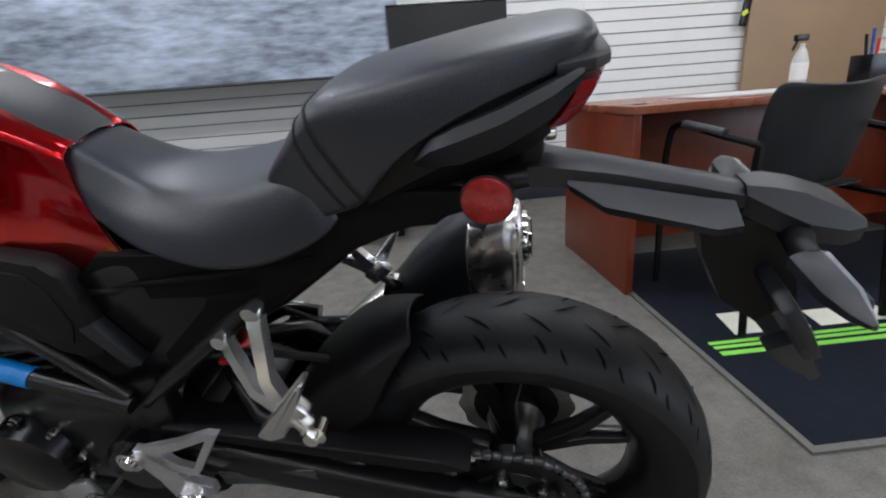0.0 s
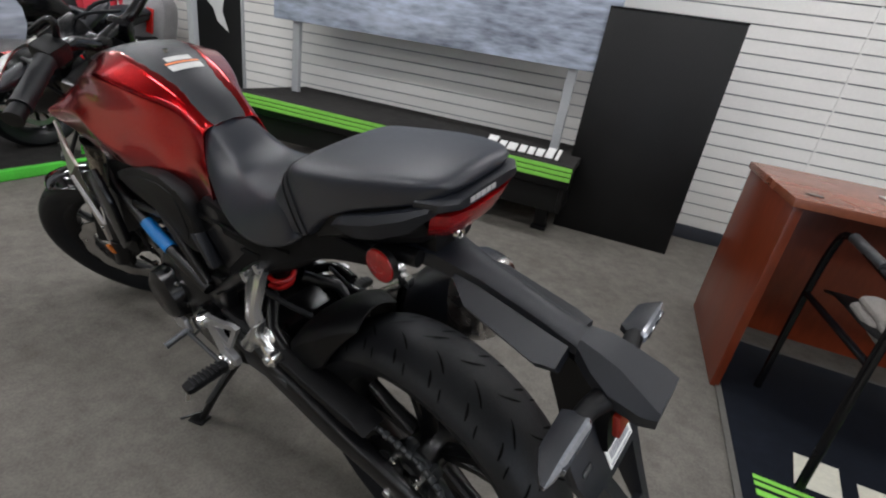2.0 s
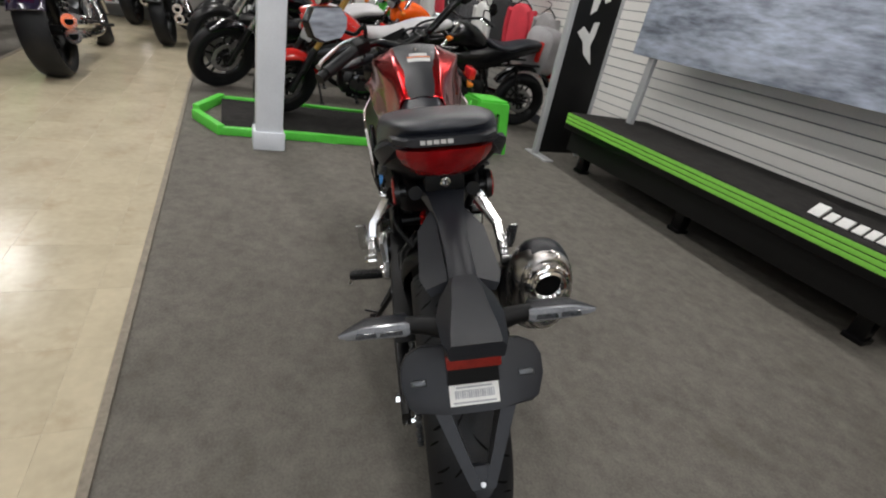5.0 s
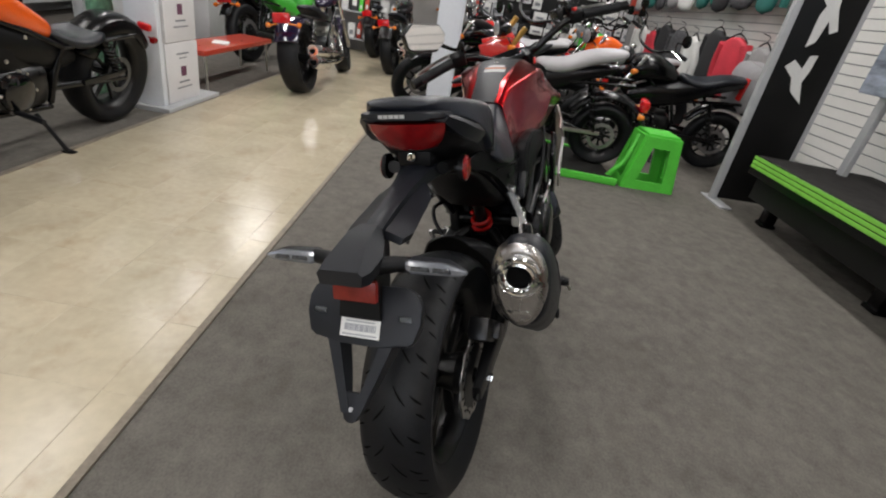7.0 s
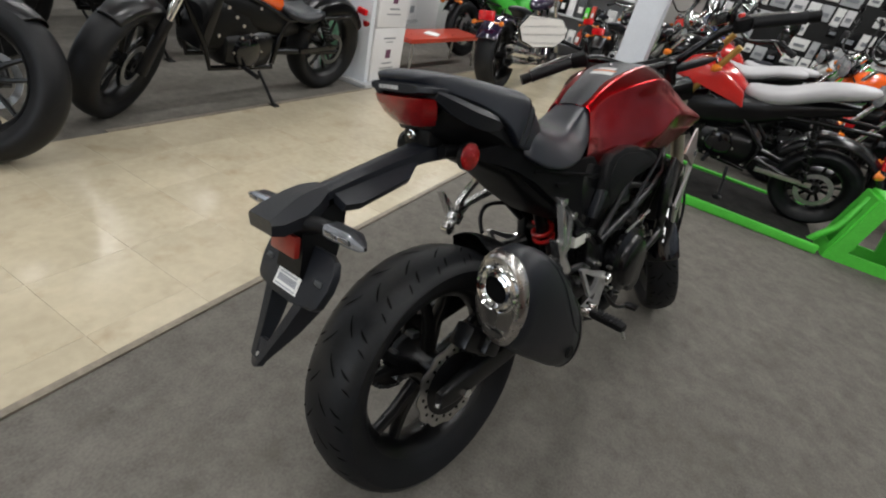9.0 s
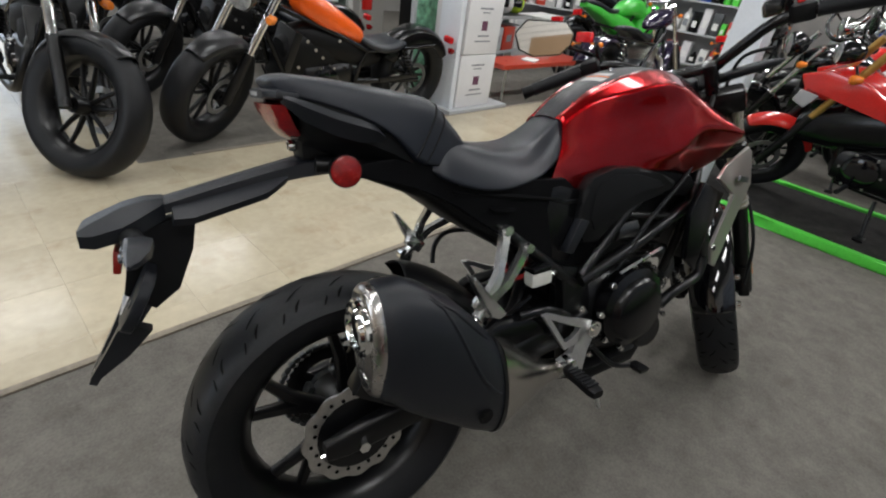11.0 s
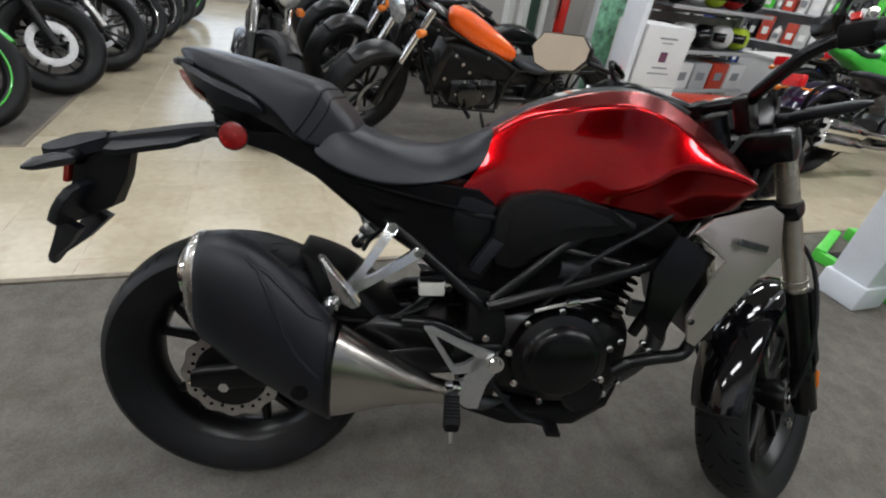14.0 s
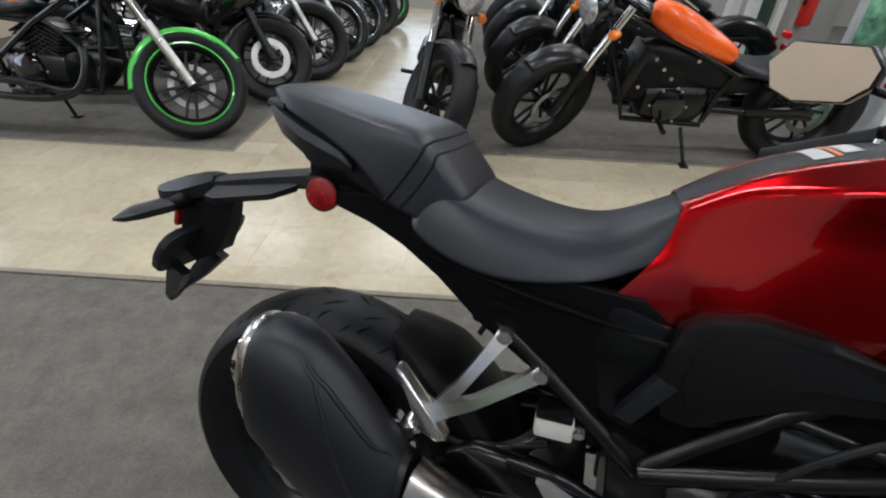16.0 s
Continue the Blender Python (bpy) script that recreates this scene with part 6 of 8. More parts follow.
    if bobber:
        hx, hz = C2.x - 0.73, 0.69
        prof = [(-0.262, -0.088, 0.05, 0.034), (-0.255, -0.085, 0.075, 0.05), (-0.2, -0.068, 0.095, 0.064), (-0.08, -0.02, 0.115, 0.088), (0.06, 0.045, 0.12, 0.098), (0.17, 0.095, 0.092, 0.08), (0.235, 0.115, 0.06, 0.05)]
    elif style == "cruiser":
        prof = [(-0.3, 0.0, 0.03, 0.02), (-0.26, 0.02, 0.07, 0.05), (-0.12, 0.05, 0.12, 0.085), (0.02, 0.08, 0.135, 0.1), (0.14, 0.1, 0.11, 0.085), (0.2, 0.1, 0.06, 0.04)]
    else:
        prof = [(-0.28, 0.0, 0.05, 0.03), (-0.22, 0.03, 0.09, 0.07), (-0.08, 0.07, 0.14, 0.11), (0.06, 0.07, 0.16, 0.12), (0.18, 0.03, 0.15, 0.1), (0.24, 0.0, 0.1, 0.06)]
    if style == "mini":
        hx, hz = base - 0.3, 0.7
        prof = [(x * 0.9, z * 0.8, w * 0.85, h * 0.85) for x, z, w, h in prof]
    put_faces(b, [superring(hx + x, 0, hz + z, w, h, 2.6, 18) for x, z, w, h in prof])
    part("tank", b, paint, t, "painted fuel tank", sharp=180, subdivide=1)
    if style == "sport":
        b = B()
        put_faces(b, [superring(base + x, 0, z, w, h, 2.6, 18) for x, z, w, h in ((-0.42, 0.6, 0.17, 0.2), (-0.2, 0.72, 0.2, 0.22), (0.0, 0.82, 0.16, 0.14), (0.14, 0.82, 0.06, 0.05))])
        part("fairing", b, paint, t, "painted front fairing", sharp=180, subdivide=1)
    # seat and tail
    sz = 0.58 if bobber else 0.67 if style == "cruiser" else 0.8
    if style == "mini":
        sz = 0.72
    b = B()
    x0 = hx - (0.2 if bobber else 0.26)
    prof = [(x0, sz + 0.03, 0.08, 0.03), (x0 - 0.1, sz, 0.12, 0.035), (x0 - 0.22, sz - 0.005, 0.135, 0.035), (x0 - 0.32, sz + 0.03, 0.13, 0.04), (x0 - 0.4, sz + 0.07, 0.11, 0.035), (x0 - 0.56, sz + 0.09, 0.09, 0.03), (x0 - 0.62, sz + 0.09, 0.05, 0.015)]
    if bobber:
        prof = [(x, z - 0.02 * k, w, h) for k, (x, z, w, h) in enumerate(prof[:5])] + [(x0 - 0.46, sz - 0.02, 0.05, 0.015)]
    if style == "mini":
        prof = [(x0 + 0.04, 0.72, 0.07, 0.04), (x0 - 0.08, 0.72, 0.13, 0.045), (x0 - 0.2, 0.735, 0.145, 0.05), (x0 - 0.3, 0.79, 0.14, 0.06), (x0 - 0.4, 0.84, 0.12, 0.055), (x0 - 0.56, 0.88, 0.1, 0.045), (x0 - 0.66, 0.9, 0.06, 0.02)]
    if bobber:
        body = B()
        put_faces(body, [superring(x, 0, z, w, h, 3.2, 16) for x, z, w, h in ((hx + 0.24, 0.6, 0.05, 0.06), (hx + 0.12, 0.58, 0.1, 0.09), (hx - 0.1, 0.54, 0.12, 0.1), (hx - 0.28, 0.48, 0.11, 0.07), (hx - 0.42, 0.46, 0.06, 0.04))])
        part("side_body", body, PLASTIC_DARK, t, "black airbox and side covers")
        b2 = B()
        block(b2, (0.05, 0.2, 0.3), (base - 0.46, 0, 0.5), 0.01, rot(0, -18, 0))
        part("radiator", b2, BLACK_METAL, t, "black radiator")
        b2 = B()
        put_faces(b2, [superring(x, 0, z, w, h, 3.4, 16) for x, z, w, h in ((base - 0.43, 0.46, 0.07, 0.12), (base - 0.52, 0.48, 0.1, 0.15), (base - 0.7, 0.48, 0.11, 0.15), (base - 0.85, 0.44, 0.09, 0.1))])
        part("engine_block", b2, PLASTIC_DARK, t, "black upper engine and throttle bodies")
        for k in range(7):
            b2 = B()
            bolt(b2, (base - 0.5 - 0.055 * k, 0.112 - 0.004 * (k % 2), 0.45 + 0.05 * ((k * 3) % 4)), 0.007, 0.012)
            part("case_bolt", b2, STEEL, t)
    if style in ("mini", "naked", "sport"):
        body = B()
        put_faces(body, [superring(x, 0, z, w, h, 3.2, 16) for x, z, w, h in ((hx + 0.16, sz - 0.24, 0.1, 0.08), (hx - 0.05, sz - 0.18, 0.13, 0.13), (hx - 0.3, sz - 0.12, 0.13, 0.12), (x0 - 0.35, sz - 0.01, 0.11, 0.06), (x0 - 0.6, sz + 0.06, 0.06, 0.03))])
        part("side_body", body, side_paint or BLACK_SATIN, t, "bodywork under the seat")
    put_faces(b, [superring(x, 0, z, w, h, 2.8, 16) for x, z, w, h in prof])
    part("seat", b, seat, t, "stitched seat", sharp=180, subdivide=1)
    b = B()
    rings = []
    for k in range(9):
        q = radians(25 + (130 if not bobber else 126) * k / 8)
        u = Vector((math.cos(q), 0, math.sin(q)))
        wd = tyre_half * 1.35
        gap = 0.04 if style in ("bobber", "cruiser") else 0.1
        rings.append([C1 + u * (rr + gap) + Vector((0, wd * f, 0)) - u * ((0.11 if bobber else 0.05) if abs(f) == 1 else 0.02 * f * f) for f in (-1, -0.9, -0.4, 0.4, 0.9, 1)])
    put_faces(b, rings, closed=False)
    part("rear_fender", b, fender if style == "cruiser" else BLACK_SATIN, t, thick=0.005, subdivide=1)
    tl = C1 + Vector((-math.cos(radians(35)) * (rr + 0.06), 0, math.sin(radians(55)) * (rr + 0.1)))
    if bobber:
        tl = Vector((-0.36, 0, 0.57))
    b = B()
    block(b, (0.06, 0.15, 0.085) if not bobber else (0.04, 0.09, 0.05), tl, 0.018)
    part("tail_light", b, SHOW_RED, t, "red tail light")
    for s in (1, -1):
        b = B()
        lathe(b, [(0.001, 0.025), (0.02, 0.02), (0.024, 0.0), (0.014, -0.025), (0.001, -0.03)], 12, tl + Vector((0.03, (0.14 if not bobber else 0.085) * s, -0.06)), "x", False)
        tube(b, [tl + Vector((0.03, 0.05 * s, -0.05)), tl + Vector((0.03, (0.13 if not bobber else 0.08) * s, -0.06))], 0.007, 8)
        part("turn_signal", b, AMBER if not bobber else RED_LENS, t)
    # engine
    ex = base * 0.52
    b = B()
    put_faces(b, [superring(ex + x, 0, 0.36 + z, w, h, 3.2, 18) for x, z, w, h in ((-0.2, 0.0, 0.09, 0.08), (-0.15, 0, 0.13, 0.12), (0.02, -0.01, 0.14, 0.125), (0.16, 0.0, 0.12, 0.1), (0.19, 0.0, 0.07, 0.06))])
    en = part("engine", b, GUNMETAL if bright is CHROME else BLACK_METAL, t, "engine with finned cylinder")
    tilts = (14,) if style in ("bobber", "naked", "mini", "sport") else (-26, 26)
    for tilt in tilts:
        ln = rot(0, tilt, 0)
        lift = 0.022 if not bobber else 0.014
        b = B()
        block(b, (0.12, 0.15, lift * 9), Vector((ex + 0.03, 0, 0.44)) + ln @ Vector((0, 0, lift * 4)), 0.01, ln)
        cyl = part("cylinder", b, STEEL if bright is CHROME else BLACK_METAL, en)
        for k in range(9):
            b = B()
            block(b, (0.17 - 0.012 * (k % 2), 0.2, 0.009), Vector((ex + 0.03, 0, 0.44)) + ln @ Vector((0, 0, lift * k)), 0.003, ln, 1)
            part("fin", b, STEEL if bright is CHROME else BLACK_METAL, en)
    for s in (1, -1):
        b = B()
        lathe(b, [(0.001, 0.16 * s), (0.06, 0.16 * s), (0.085, 0.148 * s), (0.095, 0.12 * s), (0.001, 0.12 * s)], 26, (ex + 0.03 * s, 0, 0.36), "y", False)
        part("engine_cover", b, CHROME if bright is CHROME else BLACK_GLOSS, en)
        for k in range(6):
            q = 2 * math.pi * k / 6
            b = B()
            bolt(b, (ex + 0.03 * s + 0.1 * math.cos(q), 0.138 * s, 0.36 + 0.1 * math.sin(q)), 0.005, 0.012)
            part("case_bolt", b, STEEL, en)
    # frame
    b = B()
    head = C2 + d * (top * 0.85) - Vector((0.05, 0, 0))
    for s in (1, -1):
        tube(b, [head + Vector((0, 0.02 * s, 0)), (hx - 0.05, 0.1 * s, hz - 0.06), (hx - 0.26, 0.11 * s, 0.54 if bobber else 0.6), (ex - 0.22, 0.11 * s, 0.42), (ex - 0.2, 0.1 * s, 0.26)], 0.016, 10)
        tube(b, [head + Vector((0.01, 0.02 * s, -0.08)), (base - 0.42, 0.1 * s, 0.4), (base - 0.46, 0.1 * s, 0.26), (ex - 0.2, 0.1 * s, 0.24)], 0.015, 10)
        tube(b, [(hx - 0.25, 0.1 * s, 0.53 if bobber else 0.61), (0.12, 0.1 * s, 0.55 if bobber else 0.68), (-0.12, 0.09 * s, 0.56 if bobber else 0.7)], 0.013, 10)
        tube(b, [(ex - 0.2, 0.1 * s, 0.34), (0.0, 0.11 * s, rr)], 0.02, 10)
        tube(b, [(0.08, 0.12 * s, rr + 0.04), (0.2, 0.11 * s, 0.55 if bobber else 0.66)], 0.016, 10)
    part("frame", b, BLACK_SATIN, t, "black tubular frame")
    for s in (1, -1):
        b = B()
        pts = []
        for k in range(6 * 10 + 1):
            q, f = 2 * math.pi * k / 10, k / 60
            ax = Vector((0.09, 0.125 * s, rr + 0.07)).lerp(Vector((0.19, 0.12 * s, 0.53 if bobber else 0.63)), f)
            pts.append(ax + 0.03 * (math.cos(q) * Vector((0, 1, 0)) + math.sin(q) * Vector((0.95, 0, -0.3))))
        tube(b, pts, 0.006, 6)
        part("shock_spring", b, bright, t)
    # exhaust on the right, stand on the left
    for k in range(2 if style == "cruiser" else 1):
        b = B()
        zz = 0.24 + 0.1 * k
        tube(b, smooth_path([(ex + 0.14, -0.05, 0.56), (ex + 0.28, -0.1, 0.46), (ex + 0.22, -0.15, 0.27), (ex - 0.05, -0.17, 0.22 + 0.08 * k), (0.3, -0.18, zz + 0.02)]), 0.022, 12)
        part("exhaust_pipe", b, CHROME if bright is CHROME else pipe, t)
        b = B()
        tube(b, [(0.36, -0.18, zz), (0.3, -0.185, zz + 0.01), (-0.1, -0.19, zz + 0.06), (-0.14, -0.19, zz + 0.065)], [0.03, 0.05, 0.052, 0.04] if style != "cruiser" else [0.036, 0.058, 0.06, 0.052], 16)
        mf = part("muffler", b, CHROME if bright is CHROME else pipe, t, "long muffler")
        # solid black plug: the pipe mouth's shade as colour, not an opening
        b = B()
        tube(b, [(-0.135, -0.19, zz + 0.064), (-0.142, -0.19, zz + 0.066)], 0.028, 14)
        part("outlet", b, RECESS_DARK, mf)
    b = B()
    tube(b, [(ex - 0.1, 0.1, 0.22), (ex - 0.14, 0.22, 0.05)], 0.011, 8)
    block(b, (0.05, 0.06, 0.008), (ex - 0.14, 0.235, 0.045), 0.003)
    part("side_stand", b, BLACK_METAL, t)
    for s in (1, -1):
        b = B()
        tube(b, [(ex + 0.05, 0.12 * s, 0.27), (ex + 0.06, 0.27 * s, 0.27)], 0.014, 8)
        part("foot_peg", b, RUBBER, t)
    if style == "mini":
        for s in (1, -1):
            b = B()
            prism(b, [(base - 0.07, 0.78), (base - 0.2, 0.83), (base - 0.4, 0.79), (base - 0.54, 0.72), (base - 0.58, 0.62), (base - 0.48, 0.65), (base - 0.3, 0.7), (base - 0.12, 0.7)], 0.09 * s, 0.135 * s, 0.016)
            part("fairing", b, paint, t)
            b = B()
            prism(b, [(base - 0.2, 0.69), (base - 0.1, 0.705), (base - 0.08, 0.64), (base - 0.15, 0.61)], 0.12 * s, 0.14 * s, 0.008)
            part("side_panel", b, GREY_SEAT, t, "pale grey side panel")
    b = B()
    block(b, (0.34, 0.016, 0.03), (0.2, 0.125, rr + 0.03), 0.004, rot(0, 3, 0))
    part("swingarm_plate", b, STEEL if style == "mini" else bright, t)
    return t


DISC = mat("dull_disc_steel", (0.42, 0.42, 0.42), 0.36, 0.9, var=0.1, scale=20)


def heading(x, y, deg, lean=-9.0, z=0.0):
    """Pose of a parked motorcycle from its rear contact and its heading."""
    return pose(x, y, z, lean, 0, deg)


DARK_FENDER = mat("dark_grey_fender_paint", (0.007, 0.0072, 0.0085), 0.32, 0.1, var=0.1, coat=0.15)
show_bike(heading(-1.88, -1.645, 0), "orange and black bobber motorcycle on its side stand", ORANGE, fender=DARK_FENDER, tyre_half=0.07, group="bobbers in a row")
show_bike(heading(-1.85, -2.65, 0), "black bobber motorcycle with a steel-grey fender", BLACK_GLOSS, fender=DARK_FENDER, tyre_half=0.07, group="bobbers in a row")
show_bike(heading(-1.85, -3.6, 0), "blue bobber motorcycle parked in the row", BLUE_PAINT, fender=DARK_FENDER, tyre_half=0.07, group="bobbers in a row")
show_bike(heading(-1.85, -4.55, 0), "black bobber motorcycle at the end of the row", BLACK_GLOSS, fender=DARK_FENDER, tyre_half=0.07, group="bobbers in a row")
show_bike(heading(0.24, -2.9, 88), "black bobber motorcycle facing the aisle, front wheel turned", BLACK_GLOSS, fender=DARK_FENDER, tyre_half=0.07, group="bobbers in a row")
show_bike(heading(3.3, -1.45, 180), "black cruiser motorcycle with lime green fender and rims", GREEN_PAINT, 1.64, 0.31, 0.32, style="cruiser", rake=32, fender=GREEN_PAINT, rim_lip=GREEN_PAINT, dark=True, wire=CHROME, group="motorcycles along the carpet edge")
show_bike(heading(2.86, -2.2, 180), "black sports motorcycle with green trim", BLACK_GLOSS, 1.4, 0.3, 0.31, style="sport", rake=25, group="motorcycles along the carpet edge")
for k, (y, pnt, lip, wrd) in enumerate(((-2.85, GUNMETAL, None, "grey"), (-3.5, BLACK_GLOSS, CHROME, "black"), (-4.2, BLUE_PAINT, CHROME, "blue"), (-4.85, GUNMETAL, None, "grey"), (-5.5, GREEN_PAINT, GREEN_PAINT, "green"))):
    show_bike(heading(2.95 - 0.05 * k, y, 180), "%s cruiser motorcycle in the row along the carpet" % wrd, pnt, 1.6, 0.31, 0.32, style="cruiser", rake=31, rim_lip=lip, fender=pnt, group="motorcycles along the carpet edge")
show_bike(heading(-3.72, -0.95, 180), "dark plum cruiser motorcycle with chrome pipes, seen on the tile", PURPLE, 1.66, 0.32, 0.33, 0.085, style="cruiser", rake=32, steer=10, fender=PURPLE, group="cruisers on the tile")
show_bike(heading(-2.95, 1.82, -95, -8, 0.045), "small red motorcycle with a pale grey seat on the green ramp", RED_BIKE, 1.2, 0.26, 0.26, 0.06, GREY_SEAT, "mini", 26, fender=RED_BIKE, tube_metal=mat("gold_fork_tube", (0.5, 0.3, 0.08), 0.3, 0.8), group="row by the column")
show_bike(heading(-3.98, 1.68, -90), "black motorcycle with gloss fender and pale grey seat", BLACK_GLOSS, 1.5, 0.31, 0.31, 0.06, GREY_SEAT, "naked", 28, fender=BLACK_GLOSS, group="row by the column")
show_bike(heading(-4.75, 1.8, -90), "red and grey motorcycle in the row by the column", RED_BIKE, 1.45, 0.31, 0.31, 0.06, GREY_SEAT, "naked", 26, group="row by the column")
show_bike(heading(-5.5, 1.7, -90), "chrome-trimmed black cruiser in the row by the column", BLACK_GLOSS, 1.6, 0.31, 0.32, style="cruiser", rake=31, high=0.16, bars=0.42, group="row by the column")
show_bike(heading(-6.3, 1.7, -90), "blue cruiser motorcycle in the row by the column", BLUE_PAINT, 1.6, 0.31, 0.32, style="cruiser", rake=31, high=0.16, bars=0.42, group="row by the column")
show_bike(heading(-3.75, 3.15, -96), "small black motorcycle parked behind the green stool", BLACK_SATIN, 1.3, 0.29, 0.29, 0.05, VINYL, "naked", 26, group="row by the column")
show_bike(heading(-5.9, -0.4, 176), "black cruiser motorcycle further down the tile aisle", BLACK_GLOSS, 1.6, 0.31, 0.32, style="cruiser", rake=31, group="cruisers on the tile")
show_bike(heading(-4.85, -1.95, 168), "lime green off-road motorcycle behind the bench", GREEN_PAINT, 1.45, 0.33, 0.32, 0.05, VINYL, "sport", 27, side_paint=GREEN_PAINT, fender=GREEN_PAINT, high=0.05, group="cruisers on the tile")
show_bike(heading(-7.1, 1.75, -90), "chrome cruiser motorcycle at the end of the row by the column", GUNMETAL, 1.6, 0.31, 0.32, style="cruiser", rake=31, high=0.2, bars=0.42, group="row by the column")
show_bike(heading(-5.05, 3.1, -92), "orange motorcycle parked against the slat wall", ORANGE, 1.4, 0.3, 0.3, 0.055, GREY_SEAT, "naked", 26, high=0.1, group="row by the column")
show_bike(heading(-5.9, 3.15, -88), "lime green motorcycle parked against the slat wall", GREEN_PAINT, 1.4, 0.3, 0.3, 0.055, VINYL, "naked", 26, high=0.12, fender=GREEN_PAINT, group="row by the column")
show_bike(heading(-6.8, 3.1, -92), "white and chrome motorcycle parked against the slat wall", WHITE_PLASTIC, 1.4, 0.3, 0.3, 0.055, GREY_SEAT, "naked", 26, high=0.12, fender=WHITE_PLASTIC, group="row by the column")
show_bike(heading(-7.3, -0.9, 175), "chrome cruiser motorcycle at the far end of the tile aisle", GUNMETAL, 1.6, 0.31, 0.32, style="cruiser", rake=31, high=0.15, group="cruisers on the tile")
show_bike(heading(-7.5, 0.3, 182), "red motorcycle at the far end of the tile aisle", RED_BIKE, 1.4, 0.3, 0.3, 0.055, VINYL, "naked", 26, high=0.1, group="cruisers on the tile")
show_bike(heading(-6.95, -2.95, 165), "green off-road motorcycle beside the parts rack", GREEN_PAINT, 1.45, 0.33, 0.32, 0.05, VINYL, "naked", 27, fender=GREEN_PAINT, high=0.12, group="cruisers on the tile")

# ---------- desk, chair, mat ----------
desk = thing("desk", pose(0.985, 1.765, 0), "cherry-wood laminate desk with a solid end panel", "desk")
bm = B()
block(bm, (1.75, 0.74, 0.03), (0.865, 0.345, 0.735), 0.004)
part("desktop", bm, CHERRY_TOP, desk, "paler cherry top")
bm = B()
block(bm, (0.03, 0.71, 0.72), (0.015, 0.345, 0.36), 0.003)
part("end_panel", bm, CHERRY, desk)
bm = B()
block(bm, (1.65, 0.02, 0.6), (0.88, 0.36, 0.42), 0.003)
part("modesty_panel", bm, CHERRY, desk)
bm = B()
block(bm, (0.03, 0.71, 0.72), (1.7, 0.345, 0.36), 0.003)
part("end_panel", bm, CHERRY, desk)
bm = B()
disc(bm, (0.075, 0.1, 0.7515), 0.026, 0.004, "z", 24)
part("cable_grommet", bm, BLACK_SATIN, desk)
paper = tagged(part("paper_pad", (lambda b: (block(b, (0.62, 0.3, 0.006), (1.66, 2.02, 0.7535), 0.002), b)[1])(B()), LABEL), "pale grey desk pad on the desk", "paper")
bottle = thing("spray_bottle", pose(2.15, 2.37, 0.751), "clear spray bottle with a black trigger on the desk", "bottle")
bm = B()
lathe(bm, [(0.001, 0), (0.034, 0.0), (0.037, 0.01), (0.036, 0.12), (0.022, 0.165), (0.012, 0.18), (0.012, 0.2), (0.001, 0.2)], 24, (0, 0, 0), "z", False)
part("bottle_body", bm, mat("milky_bottle", (0.55, 0.56, 0.52), 0.25, var=0.05), bottle)
bm = B()
block(bm, (0.07, 0.022, 0.03), (-0.012, 0, 0.225), 0.006)
tube(bm, [(-0.03, 0, 0.215), (-0.05, 0, 0.17)], 0.006, 8)
part("trigger", bm, BLACK_SATIN, bottle)
bm = B()
lathe(bm, [(0.0375, 0.03), (0.0378, 0.03), (0.0372, 0.11), (0.0368, 0.11)], 24, (0, 0, 0), "z", True)
part("label", bm, PAPER, bottle)

board = thing("board", pose(2.97, 3.61, 0), "tan board standing against the slat wall behind the desk", "board")
bm = B()
block(bm, (1.1, 0.03, 1.92), (0.35, 0, 0.96), 0.003)
part("sheet", bm, TAN_BOARD, board)
bm = B()
block(bm, (0.06, 0.012, 0.2), (-0.24, -0.022, 1.25), 0.006, rot(0, 8, 0))
part("hanging_strap", bm, BLACK_SATIN, board)
bm = B()
block(bm, (0.05, 0.014, 0.03), (-0.25, -0.03, 1.24), 0.004, rot(0, -30, 0))
part("strap_tag", bm, mat("hi_vis_yellow", (0.6, 0.75, 0.05), 0.5), board)
holder = thing("pen_holder", pose(2.14, 1.99, 0.751), "black desk organiser with pens", "organiser")
bm = B()
block(bm, (0.1, 0.1, 0.12), (0, 0, 0.06), 0.006)
part("cup", bm, BLACK_SATIN, holder)
for dx, hh, mt in ((-0.02, 0.2, BLACK_SATIN), (0.02, 0.18, RED_BIKE), (0.0, 0.22, BLUE_PAINT)):
    bm = B()
    tube(bm, [(dx, 0, 0.06), (dx * 1.6, 0.01, hh)], 0.006, 8)
    part("pen", bm, mt, holder)

chair = thing("chair", pose(1.42, 1.61, 0.011, 0, 0, 2), "black steel-framed visitor chair with a shaped plastic back", "chair")
bm = B()
rings = []
for z, y, w in ((0.47, -0.19, 0.2), (0.55, -0.205, 0.215), (0.66, -0.23, 0.225), (0.76, -0.255, 0.225), (0.8, -0.27, 0.2)):
    rings.append([(w * f, y + 0.05 * f * f, z - (0.02 * (1 - f * f) if z > 0.79 else 0)) for f in (-1, -0.66, -0.33, 0, 0.33, 0.66, 1)])
put_faces(bm, [[(p[0] * 0.86 - 0.02, p[1], p[2]) for p in r] for r in rings], closed=False)
part("backrest", bm, PLASTIC, chair, thick=0.012, subdivide=2)
bm = B()
rings = []
for y, z in ((-0.2, 0.455), (-0.05, 0.44), (0.12, 0.45), (0.22, 0.44), (0.24, 0.42)):
    rings.append([(0.22 * f, y, z + 0.012 * f * f) for f in (-1, -0.5, 0, 0.5, 1)])
put_faces(bm, rings, closed=False)
part("seat", bm, PLASTIC_DARK, chair, thick=0.014, subdivide=2)
